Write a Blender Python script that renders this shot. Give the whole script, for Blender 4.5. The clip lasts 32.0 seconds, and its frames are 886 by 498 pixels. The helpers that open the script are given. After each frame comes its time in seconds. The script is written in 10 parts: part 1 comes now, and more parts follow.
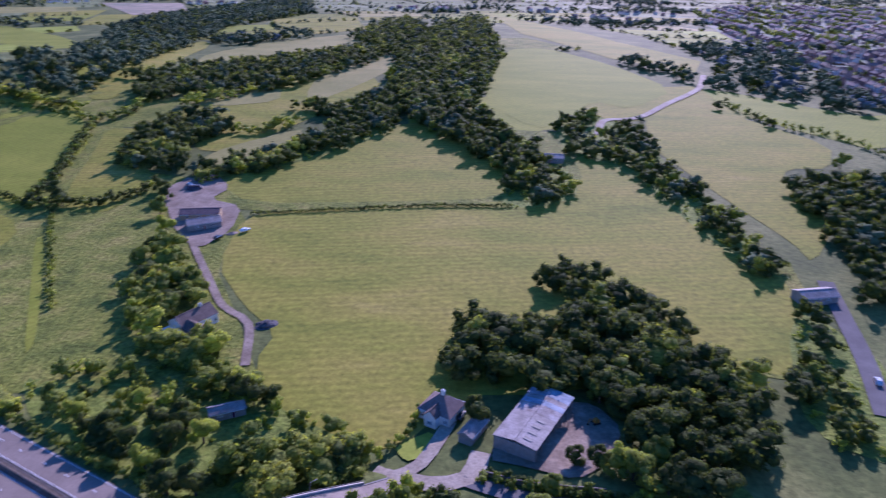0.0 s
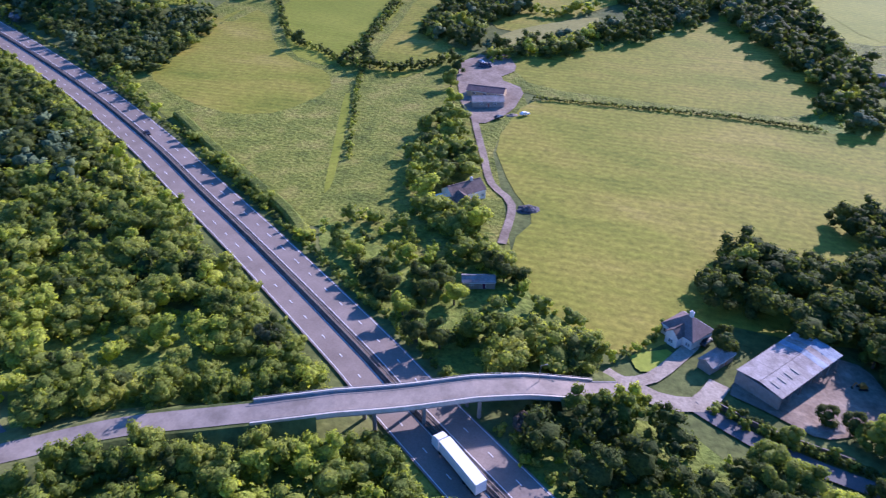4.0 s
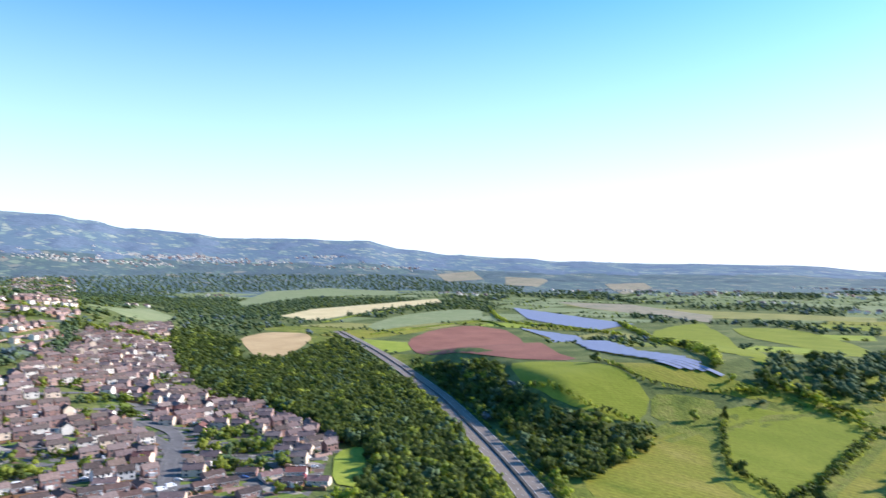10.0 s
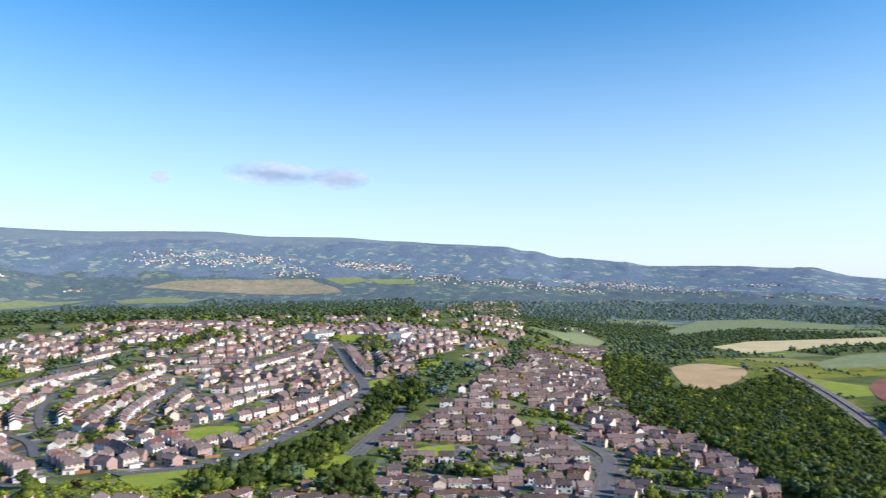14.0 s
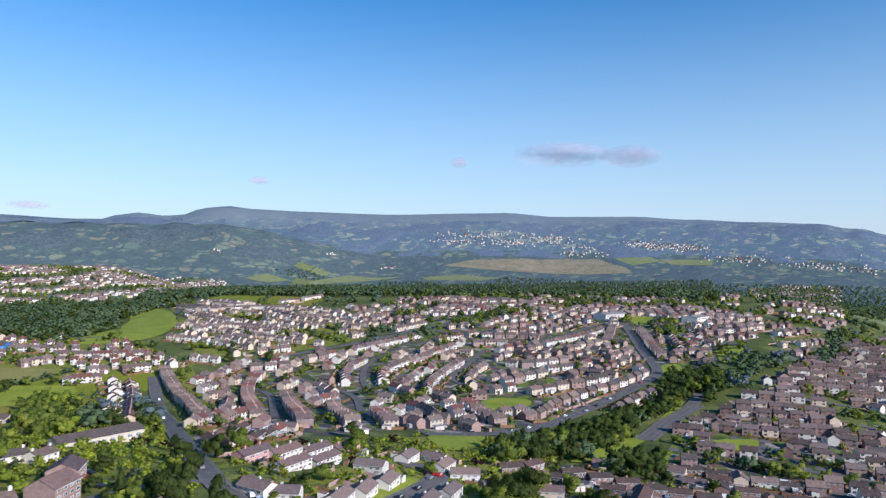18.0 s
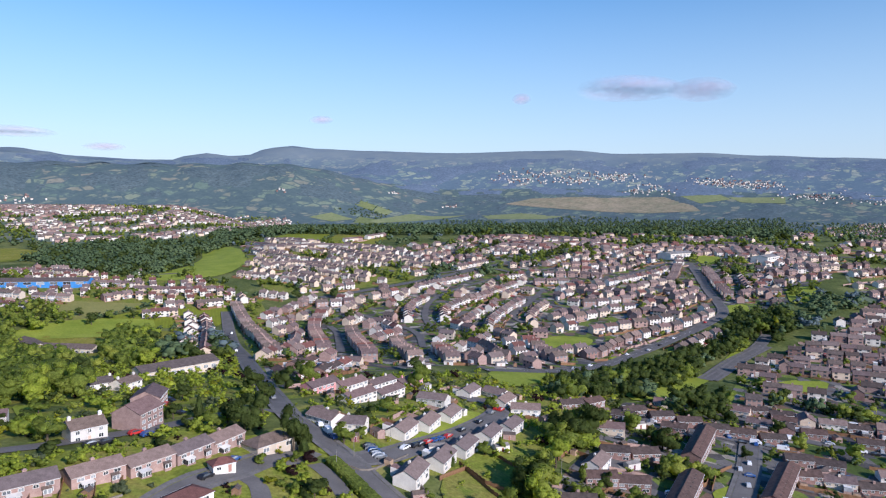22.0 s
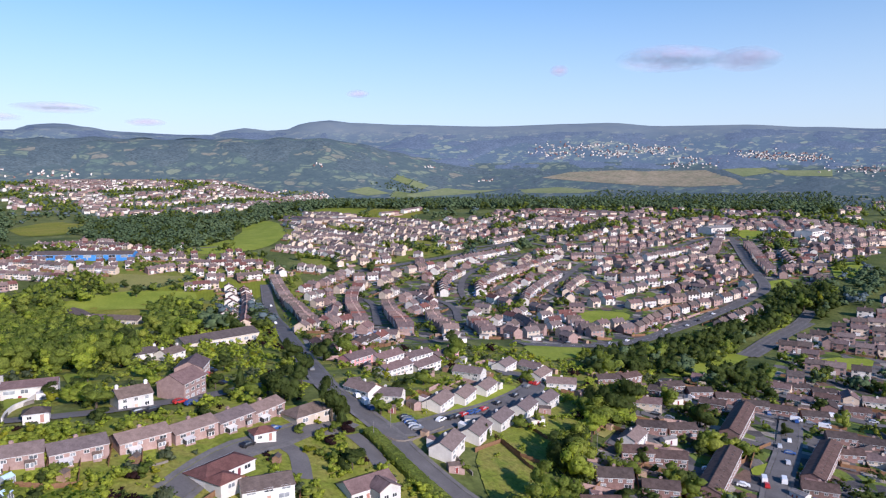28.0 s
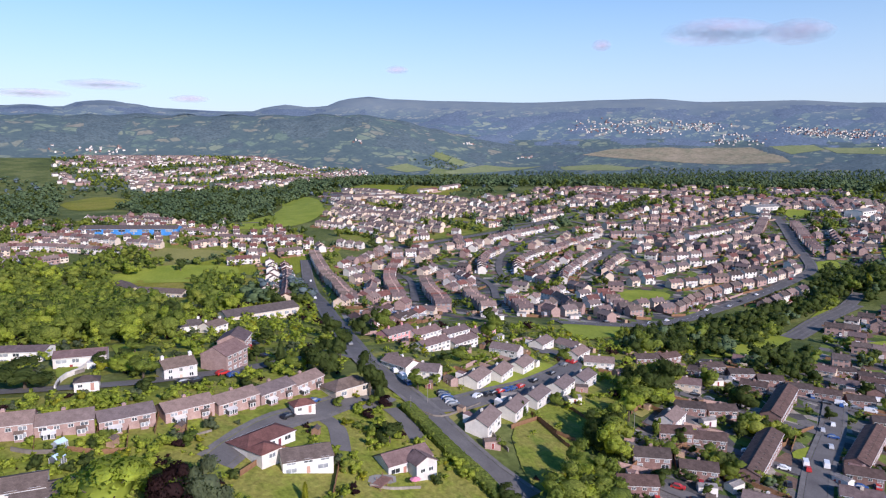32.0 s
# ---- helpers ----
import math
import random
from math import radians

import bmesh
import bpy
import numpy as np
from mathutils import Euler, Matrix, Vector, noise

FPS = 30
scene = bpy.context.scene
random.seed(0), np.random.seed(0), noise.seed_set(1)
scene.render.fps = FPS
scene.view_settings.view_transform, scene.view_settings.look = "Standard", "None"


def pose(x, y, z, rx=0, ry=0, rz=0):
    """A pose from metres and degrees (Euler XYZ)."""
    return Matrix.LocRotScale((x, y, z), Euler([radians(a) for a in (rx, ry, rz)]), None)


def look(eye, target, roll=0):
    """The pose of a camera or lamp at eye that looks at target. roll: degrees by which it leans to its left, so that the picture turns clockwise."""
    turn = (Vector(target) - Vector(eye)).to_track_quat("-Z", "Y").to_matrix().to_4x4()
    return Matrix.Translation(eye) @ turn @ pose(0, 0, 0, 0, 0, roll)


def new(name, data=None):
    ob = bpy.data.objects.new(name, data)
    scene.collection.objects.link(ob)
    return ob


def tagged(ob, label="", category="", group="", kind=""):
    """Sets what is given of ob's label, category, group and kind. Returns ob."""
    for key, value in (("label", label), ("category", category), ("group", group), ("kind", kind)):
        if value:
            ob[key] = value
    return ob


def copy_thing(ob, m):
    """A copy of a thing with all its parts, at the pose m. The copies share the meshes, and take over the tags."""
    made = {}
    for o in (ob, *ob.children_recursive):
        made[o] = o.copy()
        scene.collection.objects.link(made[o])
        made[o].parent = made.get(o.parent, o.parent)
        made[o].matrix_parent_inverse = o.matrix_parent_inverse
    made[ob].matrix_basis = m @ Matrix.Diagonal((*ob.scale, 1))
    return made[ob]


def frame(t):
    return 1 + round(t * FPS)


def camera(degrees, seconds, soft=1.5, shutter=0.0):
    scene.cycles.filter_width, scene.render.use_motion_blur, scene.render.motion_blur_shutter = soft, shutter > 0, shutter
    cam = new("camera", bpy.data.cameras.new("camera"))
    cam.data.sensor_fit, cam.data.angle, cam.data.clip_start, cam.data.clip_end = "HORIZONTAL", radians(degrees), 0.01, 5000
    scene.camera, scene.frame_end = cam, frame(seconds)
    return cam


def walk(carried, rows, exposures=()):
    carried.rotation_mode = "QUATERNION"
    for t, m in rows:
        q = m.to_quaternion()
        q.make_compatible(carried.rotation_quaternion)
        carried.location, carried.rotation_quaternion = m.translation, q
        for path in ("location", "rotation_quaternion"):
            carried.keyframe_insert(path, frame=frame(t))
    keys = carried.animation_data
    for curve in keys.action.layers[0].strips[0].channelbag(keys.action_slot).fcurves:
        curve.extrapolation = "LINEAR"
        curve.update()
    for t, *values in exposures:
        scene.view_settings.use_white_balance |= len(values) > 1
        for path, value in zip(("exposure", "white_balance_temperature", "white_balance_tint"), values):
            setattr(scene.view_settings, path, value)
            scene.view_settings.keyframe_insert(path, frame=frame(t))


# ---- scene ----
from mathutils.geometry import delaunay_2d_cdt

EYE = 130.0
cam = camera(64.5, 32.0, soft=1.2, shutter=0.5)
ROWS = [
    (0.0, 66.30, -1.02, 0.45),
    (0.5, 65.40, -0.95, 6.36),
    (1.0, 63.45, -0.88, 8.59),
    (1.5, 60.65, -0.77, 9.73),
    (2.0, 58.42, -0.74, 12.49),
    (2.5, 57.24, -0.74, 15.61),
    (3.0, 57.06, -0.71, 18.42),
    (3.5, 57.20, -0.64, 21.47),
    (4.0, 57.30, -0.62, 24.26),
    (4.5, 57.43, -0.57, 28.01),
    (6.5, 60.96, 0.42, 37.56),
    (7.0, 64.69, 0.43, 40.25),
    (7.5, 69.48, 0.38, 42.67),
    (8.0, 74.96, 0.55, 45.06),
    (8.5, 80.29, 0.55, 47.75),
    (9.0, 84.75, 0.66, 50.42),
    (9.5, 88.18, 0.68, 53.60),
    (10.0, 90.59, 0.67, 58.38),
    (10.5, 92.02, 0.62, 64.63),
    (11.0, 92.39, 0.60, 69.49),
    (11.5, 92.51, 0.65, 73.22),
    (12.0, 92.66, 0.60, 77.01),
    (12.5, 92.76, 0.59, 80.57),
    (13.0, 92.89, 0.51, 84.03),
    (13.5, 93.02, 0.43, 88.01),
    (14.0, 93.15, 0.28, 92.30),
    (14.5, 93.28, 0.26, 95.99),
    (15.0, 93.38, 0.13, 99.44),
    (15.5, 93.47, -0.00, 102.76),
    (17.5, 92.89, -0.45, 113.99),
    (18.0, 91.48, -0.43, 115.58),
    (18.5, 90.09, -0.42, 116.50),
    (19.0, 88.76, -0.37, 117.13),
    (19.5, 87.43, -0.33, 117.70),
    (20.0, 86.91, -0.29, 118.31),
    (20.5, 86.86, -0.28, 118.92),
    (21.0, 86.72, -0.28, 119.49),
    (21.5, 86.59, -0.30, 120.04),
    (22.0, 86.45, -0.29, 120.57),
    (22.5, 86.30, -0.26, 120.73),
    (23.0, 86.23, -0.22, 120.94),
    (23.5, 86.23, -0.20, 121.30),
    (24.0, 86.24, -0.19, 121.70),
    (24.5, 86.24, -0.16, 121.98),
    (26.5, 85.48, -0.14, 122.55),
    (27.0, 85.09, -0.13, 122.60),
    (27.5, 84.69, -0.13, 122.85),
    (28.0, 84.33, -0.13, 123.50),
    (28.5, 84.33, -0.16, 124.22),
    (29.0, 84.20, -0.21, 124.86),
    (29.5, 83.91, -0.26, 125.38),
    (30.0, 83.61, -0.24, 125.81),
    (30.5, 83.30, -0.30, 126.22),
    (31.0, 83.01, -0.28, 126.51),
    (31.5, 82.73, -0.29, 126.57),
    (32.0, 82.45, -0.28, 126.64),
]

walk(cam, [(t, pose(0, 0, EYE, rx, ry, rz)) for t, rx, ry, rz in ROWS],
     exposures=[(0.0, 0.44, 5120, 57), (1.0, 0.6, 5140, 55), (4.0, 0.92, 5300, 45), (6.5, 1.5, 5250, 38), (8.0, 1.8, 5100, 44), (9.0, 1.45, 5300, 26), (10.0, 1.0, 5900, 16), (12.0, 0.85, 6050, 9), (14.0, 0.58, 6000, 15), (18.0, 0.15, 5700, 16), (24.0, 0.2, 5750, 22), (32.0, 0.22, 5850, 25)])

# ---- light ----
SUN_AZ, SUN_EL = radians(17.0), radians(25.0)
world = bpy.data.worlds.new("sky")
scene.world = world
world.use_nodes = True
wn = world.node_tree.nodes
sky = wn.new("ShaderNodeTexSky")
sky.sky_type = 'NISHITA'
sky.sun_disc = False
sky.sun_elevation, sky.sun_rotation = SUN_EL, SUN_AZ
sky.air_density, sky.dust_density, sky.ozone_density = 1.3, 0.4, 4.0
tone = wn.new("ShaderNodeHueSaturation")
tone.inputs["Saturation"].default_value = 1.34
world.node_tree.links.new(sky.outputs[0], tone.inputs["Color"])
wc = wn.new("ShaderNodeTexCoord")
ws = wn.new("ShaderNodeSeparateXYZ")
world.node_tree.links.new(wc.outputs["Generated"], ws.inputs[0])
haze = wn.new("ShaderNodeMapRange")
haze.interpolation_type = 'SMOOTHSTEP'
for k, v in enumerate((-0.05, 0.42, 0.72, 0.0)):
    haze.inputs[k + 1].default_value = v
world.node_tree.links.new(ws.outputs[2], haze.inputs[0])
blend = wn.new("ShaderNodeMix")
blend.data_type = 'RGBA'
blend.inputs[7].default_value = (4.6, 5.6, 6.4, 1)
world.node_tree.links.new(haze.outputs[0], blend.inputs[0])
world.node_tree.links.new(tone.outputs[0], blend.inputs[6])
world.node_tree.links.new(blend.outputs[2], wn["Background"].inputs[0])
wn["Background"].inputs[1].default_value = 0.125
sun_data = bpy.data.lights.new("sun", 'SUN')
sun_data.energy, sun_data.angle, sun_data.color = 5.0, radians(0.5), (1.0, 0.91, 0.77)
sun = new("sun", sun_data)
sun_way = Vector((math.sin(SUN_AZ) * math.cos(SUN_EL), math.cos(SUN_AZ) * math.cos(SUN_EL), math.sin(SUN_EL)))
sun.matrix_world = look(sun_way * 800, (0, 0, 0))

# ---- materials ----
MATS = {}


def ramp(nt, fac, stops):
    r = nt.nodes.new("ShaderNodeValToRGB")
    el = r.color_ramp.elements
    el[0].position, el[0].color = stops[0][0], (*stops[0][1], 1)
    el[1].position, el[1].color = stops[-1][0], (*stops[-1][1], 1)
    for p, c in stops[1:-1]:
        e = el.new(p)
        e.color = (*c, 1)
    nt.links.new(fac, r.inputs[0])
    return r.outputs[0]


def texture(nt, scale, detail=4.0, rough=0.6, stretch=None, turn=0.0, kind="noise", coord="Object"):
    tc = nt.nodes.new("ShaderNodeTexCoord")
    src = tc.outputs[coord]
    if stretch or turn:
        mp = nt.nodes.new("ShaderNodeMapping")
        mp.inputs["Rotation"].default_value = (0, 0, turn)
        mp.inputs["Scale"].default_value = stretch or (1, 1, 1)
        nt.links.new(src, mp.inputs[0])
        src = mp.outputs[0]
    if kind == "noise":
        n = nt.nodes.new("ShaderNodeTexNoise")
        n.inputs["Scale"].default_value, n.inputs["Detail"].default_value, n.inputs["Roughness"].default_value = scale, detail, rough
        nt.links.new(src, n.inputs["Vector"])
        return n.outputs["Fac"]
    n = nt.nodes.new("ShaderNodeTexVoronoi")
    n.inputs["Scale"].default_value = scale
    nt.links.new(src, n.inputs["Vector"])
    return n.outputs["Color"] if kind == "cells" else n.outputs["Distance"]


def mixed(nt, a, b, fac, how='MIX'):
    m = nt.nodes.new("ShaderNodeMix")
    m.data_type, m.blend_type = 'RGBA', how
    for k, v in ((0, fac), (6, a), (7, b)):
        if isinstance(v, (int, float)):
            m.inputs[k].default_value = v
        elif isinstance(v, tuple):
            m.inputs[k].default_value = (*v, 1)
        else:
            nt.links.new(v, m.inputs[k])
    return m.outputs[2]


def material(name, stops, scale=0.3, detail=5.0, rough=0.85, fine=None, bump=0.0, tint=None, island=None, metal=0.0, stretch=None, turn=0.0, spec=0.08, glow=0.0, rows=None):
    """A surface: a ramp over noise (stops), a finer noise over it (fine: scale, strength), tints by object or by loose piece."""
    m = bpy.data.materials.new(name)
    m.use_nodes = True
    nt = m.node_tree
    b = nt.nodes["Principled BSDF"]
    b.inputs["Roughness"].default_value, b.inputs["Metallic"].default_value = rough, metal
    b.inputs["Specular IOR Level"].default_value = spec
    col = ramp(nt, texture(nt, scale, detail, 0.6, stretch, turn), stops)
    if fine:
        f = texture(nt, fine[0], 3.0, 0.7)
        col = mixed(nt, col, ramp(nt, f, [(0.25, (1 - fine[1],) * 3), (0.75, (1 + fine[1],) * 3)]), 1.0, 'MULTIPLY')
    if rows:
        w = nt.nodes.new("ShaderNodeTexWave")
        w.inputs["Scale"].default_value, w.inputs["Distortion"].default_value = rows[0], 2.5
        w.inputs["Detail"].default_value, w.inputs["Detail Scale"].default_value = 3.0, 0.6
        tc = nt.nodes.new("ShaderNodeTexCoord")
        mp = nt.nodes.new("ShaderNodeMapping")
        mp.inputs["Rotation"].default_value = (0, 0, rows[1])
        nt.links.new(tc.outputs["Object"], mp.inputs[0])
        nt.links.new(mp.outputs[0], w.inputs["Vector"])
        col = mixed(nt, col, ramp(nt, w.outputs["Fac"], [(0.0, (1 - rows[2],) * 3), (1.0, (1 + rows[2],) * 3)]), 1.0, 'MULTIPLY')
    if tint:
        oi = nt.nodes.new("ShaderNodeObjectInfo")
        col = mixed(nt, col, ramp(nt, oi.outputs["Random"], tint), 1.0, 'MULTIPLY')
    if island:
        g = nt.nodes.new("ShaderNodeNewGeometry")
        col = mixed(nt, col, ramp(nt, g.outputs["Random Per Island"], island), 1.0, 'MULTIPLY')
    nt.links.new(col, b.inputs["Base Color"])
    if bump:
        bp = nt.nodes.new("ShaderNodeBump")
        bp.inputs["Distance"].default_value = bump
        nt.links.new(texture(nt, (fine[0] if fine else scale * 4), 4.0), bp.inputs["Height"])
        nt.links.new(bp.outputs[0], b.inputs["Normal"])
    if glow:
        t = nt.nodes.new("ShaderNodeBsdfTranslucent")
        nt.links.new(mixed(nt, col, (1.9, 1.8, 0.7), 1.0, 'MULTIPLY'), t.inputs["Color"])
        mx = nt.nodes.new("ShaderNodeMixShader")
        mx.inputs[0].default_value = glow
        nt.links.new(b.outputs[0], mx.inputs[1])
        nt.links.new(t.outputs[0], mx.inputs[2])
        nt.links.new(mx.outputs[0], nt.nodes["Material Output"].inputs["Surface"])
    MATS[name] = m
    return m


G = lambda r, g, b: (r, g, b)
material("country", [(0.3, (0.055, 0.075, 0.022)), (0.5, (0.105, 0.125, 0.035)), (0.62, (0.16, 0.17, 0.055)), (0.75, (0.09, 0.11, 0.03))], 0.025, 6, fine=(0.4, 0.35), bump=0.3)


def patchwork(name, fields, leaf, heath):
    """Distant upland: small enclosed fields, heath and dark woods; colours carry the haze."""
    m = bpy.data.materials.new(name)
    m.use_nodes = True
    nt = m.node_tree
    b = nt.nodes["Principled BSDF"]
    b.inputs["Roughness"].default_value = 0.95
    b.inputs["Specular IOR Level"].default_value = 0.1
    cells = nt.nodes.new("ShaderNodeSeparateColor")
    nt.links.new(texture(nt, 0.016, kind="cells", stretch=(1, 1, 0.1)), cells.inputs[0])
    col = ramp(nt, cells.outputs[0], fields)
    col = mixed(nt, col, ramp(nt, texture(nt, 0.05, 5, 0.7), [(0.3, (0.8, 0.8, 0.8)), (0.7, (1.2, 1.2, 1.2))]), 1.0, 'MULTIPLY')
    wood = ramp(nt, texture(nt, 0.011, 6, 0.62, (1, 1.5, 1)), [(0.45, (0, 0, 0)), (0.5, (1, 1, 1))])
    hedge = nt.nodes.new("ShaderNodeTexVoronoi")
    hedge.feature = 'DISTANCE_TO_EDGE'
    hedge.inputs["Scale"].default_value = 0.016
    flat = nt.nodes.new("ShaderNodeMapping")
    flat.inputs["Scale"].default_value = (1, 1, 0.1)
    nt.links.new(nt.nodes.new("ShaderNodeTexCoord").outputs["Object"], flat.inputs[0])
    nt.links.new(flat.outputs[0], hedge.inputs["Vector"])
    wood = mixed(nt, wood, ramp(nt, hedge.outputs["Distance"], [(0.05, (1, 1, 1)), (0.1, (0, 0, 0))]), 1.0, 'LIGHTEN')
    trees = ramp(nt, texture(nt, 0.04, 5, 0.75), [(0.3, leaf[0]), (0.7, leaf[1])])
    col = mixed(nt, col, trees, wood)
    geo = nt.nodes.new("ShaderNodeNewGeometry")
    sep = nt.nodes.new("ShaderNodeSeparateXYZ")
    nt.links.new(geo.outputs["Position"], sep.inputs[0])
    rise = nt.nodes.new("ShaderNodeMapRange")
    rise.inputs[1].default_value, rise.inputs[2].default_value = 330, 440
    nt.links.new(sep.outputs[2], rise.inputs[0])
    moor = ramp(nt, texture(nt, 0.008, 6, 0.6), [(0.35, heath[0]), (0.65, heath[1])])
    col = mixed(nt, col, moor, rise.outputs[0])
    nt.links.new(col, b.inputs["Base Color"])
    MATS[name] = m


# aerial haze is painted into both palettes, paler and bluer for the hills
patchwork("far_country_hazed", [(0.0, (0.125, 0.175, 0.145)), (0.3, (0.16, 0.21, 0.16)), (0.55, (0.2, 0.232, 0.168)), (0.8, (0.225, 0.215, 0.172)), (1.0, (0.135, 0.185, 0.15))], ((0.07, 0.105, 0.115), (0.105, 0.144, 0.145)), ((0.14, 0.175, 0.185), (0.18, 0.205, 0.195)))
patchwork("hill_country_hazed", [(0.0, (0.16, 0.22, 0.22)), (0.3, (0.21, 0.27, 0.24)), (0.55, (0.28, 0.32, 0.255)), (0.8, (0.32, 0.31, 0.27)), (1.0, (0.2, 0.26, 0.23))], ((0.095, 0.142, 0.185), (0.135, 0.188, 0.225)), ((0.165, 0.208, 0.24), (0.2, 0.238, 0.25)))
# leaf colours of the far slopes with blue haze mixed in
material("foliage_hill_hazed", [(0.3, (0.08, 0.112, 0.125)), (0.7, (0.112, 0.145, 0.15))], 0.02, 4, rough=0.95, fine=(0.08, 0.35), spec=0.05)
material("foliage_blue_hazed", [(0.3, (0.115, 0.155, 0.205)), (0.7, (0.145, 0.185, 0.235))], 0.02, 4, rough=0.95, fine=(0.08, 0.3), spec=0.05)
# a bluish haze is mixed into these leaf and garden colours
material("foliage_far_hazed", [(0.3, (0.05, 0.08, 0.038)), (0.7, (0.095, 0.132, 0.06))], 0.01, 3, rough=0.9, spec=0.1, fine=(0.5, 0.4))
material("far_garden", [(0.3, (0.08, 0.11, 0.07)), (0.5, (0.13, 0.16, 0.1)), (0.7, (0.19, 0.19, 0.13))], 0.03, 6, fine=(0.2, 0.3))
material("reserve", [(0.3, (0.1, 0.082, 0.068)), (0.7, (0.17, 0.14, 0.115))], 0.3, 5, fine=(1.5, 0.25))
material("tarmac_dark", [(0.3, (0.05, 0.048, 0.046)), (0.7, (0.08, 0.076, 0.072))], 0.3, 5, fine=(1.5, 0.25))
material("parapet_stone", [(0.3, (0.42, 0.39, 0.34)), (0.7, (0.56, 0.52, 0.46))], 0.4, 6, fine=(2, 0.18))
material("bridge_road", [(0.3, (0.19, 0.16, 0.13)), (0.5, (0.26, 0.22, 0.18)), (0.7, (0.32, 0.27, 0.22))], 0.2, 6, fine=(1.5, 0.12))
material("hay", [(0.3, (0.135, 0.155, 0.017)), (0.45, (0.2, 0.2, 0.025)), (0.6, (0.235, 0.212, 0.033)), (0.75, (0.3, 0.25, 0.058))], 0.018, 8, fine=(0.45, 0.36), bump=0.15, stretch=(1, 2.6, 1), turn=0.12, rows=(0.09, 1.45, 0.07))
material("lush", [(0.3, (0.16, 0.188, 0.017)), (0.7, (0.235, 0.245, 0.03))], 0.016, 6, fine=(0.5, 0.22), bump=0.1, stretch=(1, 3, 1), turn=0.9, rows=(0.11, 0.7, 0.06))
# field colours greyed and paled by painted-in haze
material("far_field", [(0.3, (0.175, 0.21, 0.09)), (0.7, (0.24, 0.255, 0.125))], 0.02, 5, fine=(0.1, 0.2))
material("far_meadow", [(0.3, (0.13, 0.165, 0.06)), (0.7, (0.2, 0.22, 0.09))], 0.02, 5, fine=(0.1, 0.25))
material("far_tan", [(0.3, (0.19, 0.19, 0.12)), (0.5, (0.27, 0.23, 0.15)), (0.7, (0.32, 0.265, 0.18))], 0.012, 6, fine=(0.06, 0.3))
material("scrub", [(0.3, (0.09, 0.125, 0.022)), (0.5, (0.16, 0.2, 0.034)), (0.7, (0.22, 0.24, 0.05))], 0.12, 6, fine=(0.7, 0.5), bump=0.6)
material("straw", [(0.3, (0.19, 0.19, 0.05)), (0.7, (0.29, 0.26, 0.085))], 0.02, 5, fine=(0.5, 0.2), bump=0.1)
material("rough", [(0.3, (0.085, 0.112, 0.018)), (0.5, (0.16, 0.178, 0.028)), (0.68, (0.23, 0.212, 0.05))], 0.07, 7, fine=(0.6, 0.6), bump=0.8)
material("mown", [(0.3, (0.189, 0.235, 0.027)), (0.7, (0.286, 0.315, 0.046))], 0.05, 5, fine=(0.6, 0.2), bump=0.05)
material("garden", [(0.3, (0.092, 0.125, 0.02)), (0.45, (0.173, 0.2, 0.03)), (0.58, (0.221, 0.205, 0.05)), (0.72, (0.13, 0.17, 0.026))], 0.08, 7, fine=(0.8, 0.4), bump=0.3)
def plot_ground():
    """Ground between houses: small plots of tarmac, paving, bare soil and grass."""
    m = material("plots", [(0.3, (0.8, 0.8, 0.8)), (0.7, (1.2, 1.2, 1.2))], 0.3, 6, fine=(1.5, 0.35), bump=0.2)
    nt = m.node_tree
    cells = nt.nodes.new("ShaderNodeSeparateColor")
    nt.links.new(texture(nt, 0.14, kind="cells", stretch=(1, 1, 0.0), turn=0.4), cells.inputs[0])
    r = ramp(nt, cells.outputs[0], [(0.0, (0.085, 0.08, 0.078)), (0.22, (0.15, 0.138, 0.128)), (0.38, (0.16, 0.105, 0.08)), (0.5, (0.07, 0.1, 0.026)), (0.72, (0.14, 0.18, 0.038)), (0.88, (0.3, 0.265, 0.22))])
    for n in nt.nodes:
        if n.type == 'VALTORGB' and len(n.color_ramp.elements) == 6:
            n.color_ramp.interpolation = 'CONSTANT'
    b = nt.nodes["Principled BSDF"]
    old = b.inputs["Base Color"].links[0].from_socket
    nt.links.new(mixed(nt, r, old, 1.0, 'MULTIPLY'), b.inputs["Base Color"])


plot_ground()
material("redsoil", [(0.3, (0.2, 0.085, 0.06)), (0.7, (0.29, 0.13, 0.09))], 0.02, 6, fine=(0.4, 0.2), bump=0.2)
material("tan", [(0.3, (0.4, 0.27, 0.13)), (0.7, (0.52, 0.37, 0.19))], 0.02, 5, fine=(0.4, 0.15))
material("cream", [(0.3, (0.5, 0.4, 0.2)), (0.7, (0.62, 0.5, 0.27))], 0.02, 5, fine=(0.4, 0.15))
material("motorway", [(0.3, (0.178, 0.146, 0.12)), (0.7, (0.248, 0.206, 0.172))], 0.12, 6, fine=(2.0, 0.15), rough=0.9)
material("asphalt", [(0.3, (0.112, 0.104, 0.1)), (0.7, (0.162, 0.152, 0.146))], 0.12, 6, fine=(2.0, 0.15), rough=0.9)
material("paving", [(0.3, (0.12, 0.112, 0.106)), (0.7, (0.19, 0.178, 0.168))], 0.3, 6, fine=(2.0, 0.18), rough=0.9)
material("track", [(0.3, (0.25, 0.205, 0.15)), (0.7, (0.41, 0.355, 0.275))], 0.15, 6, fine=(1.2, 0.25), bump=0.1)
material("dirt", [(0.3, (0.17, 0.13, 0.095)), (0.7, (0.32, 0.26, 0.2))], 0.12, 6, fine=(0.8, 0.3), bump=0.2)
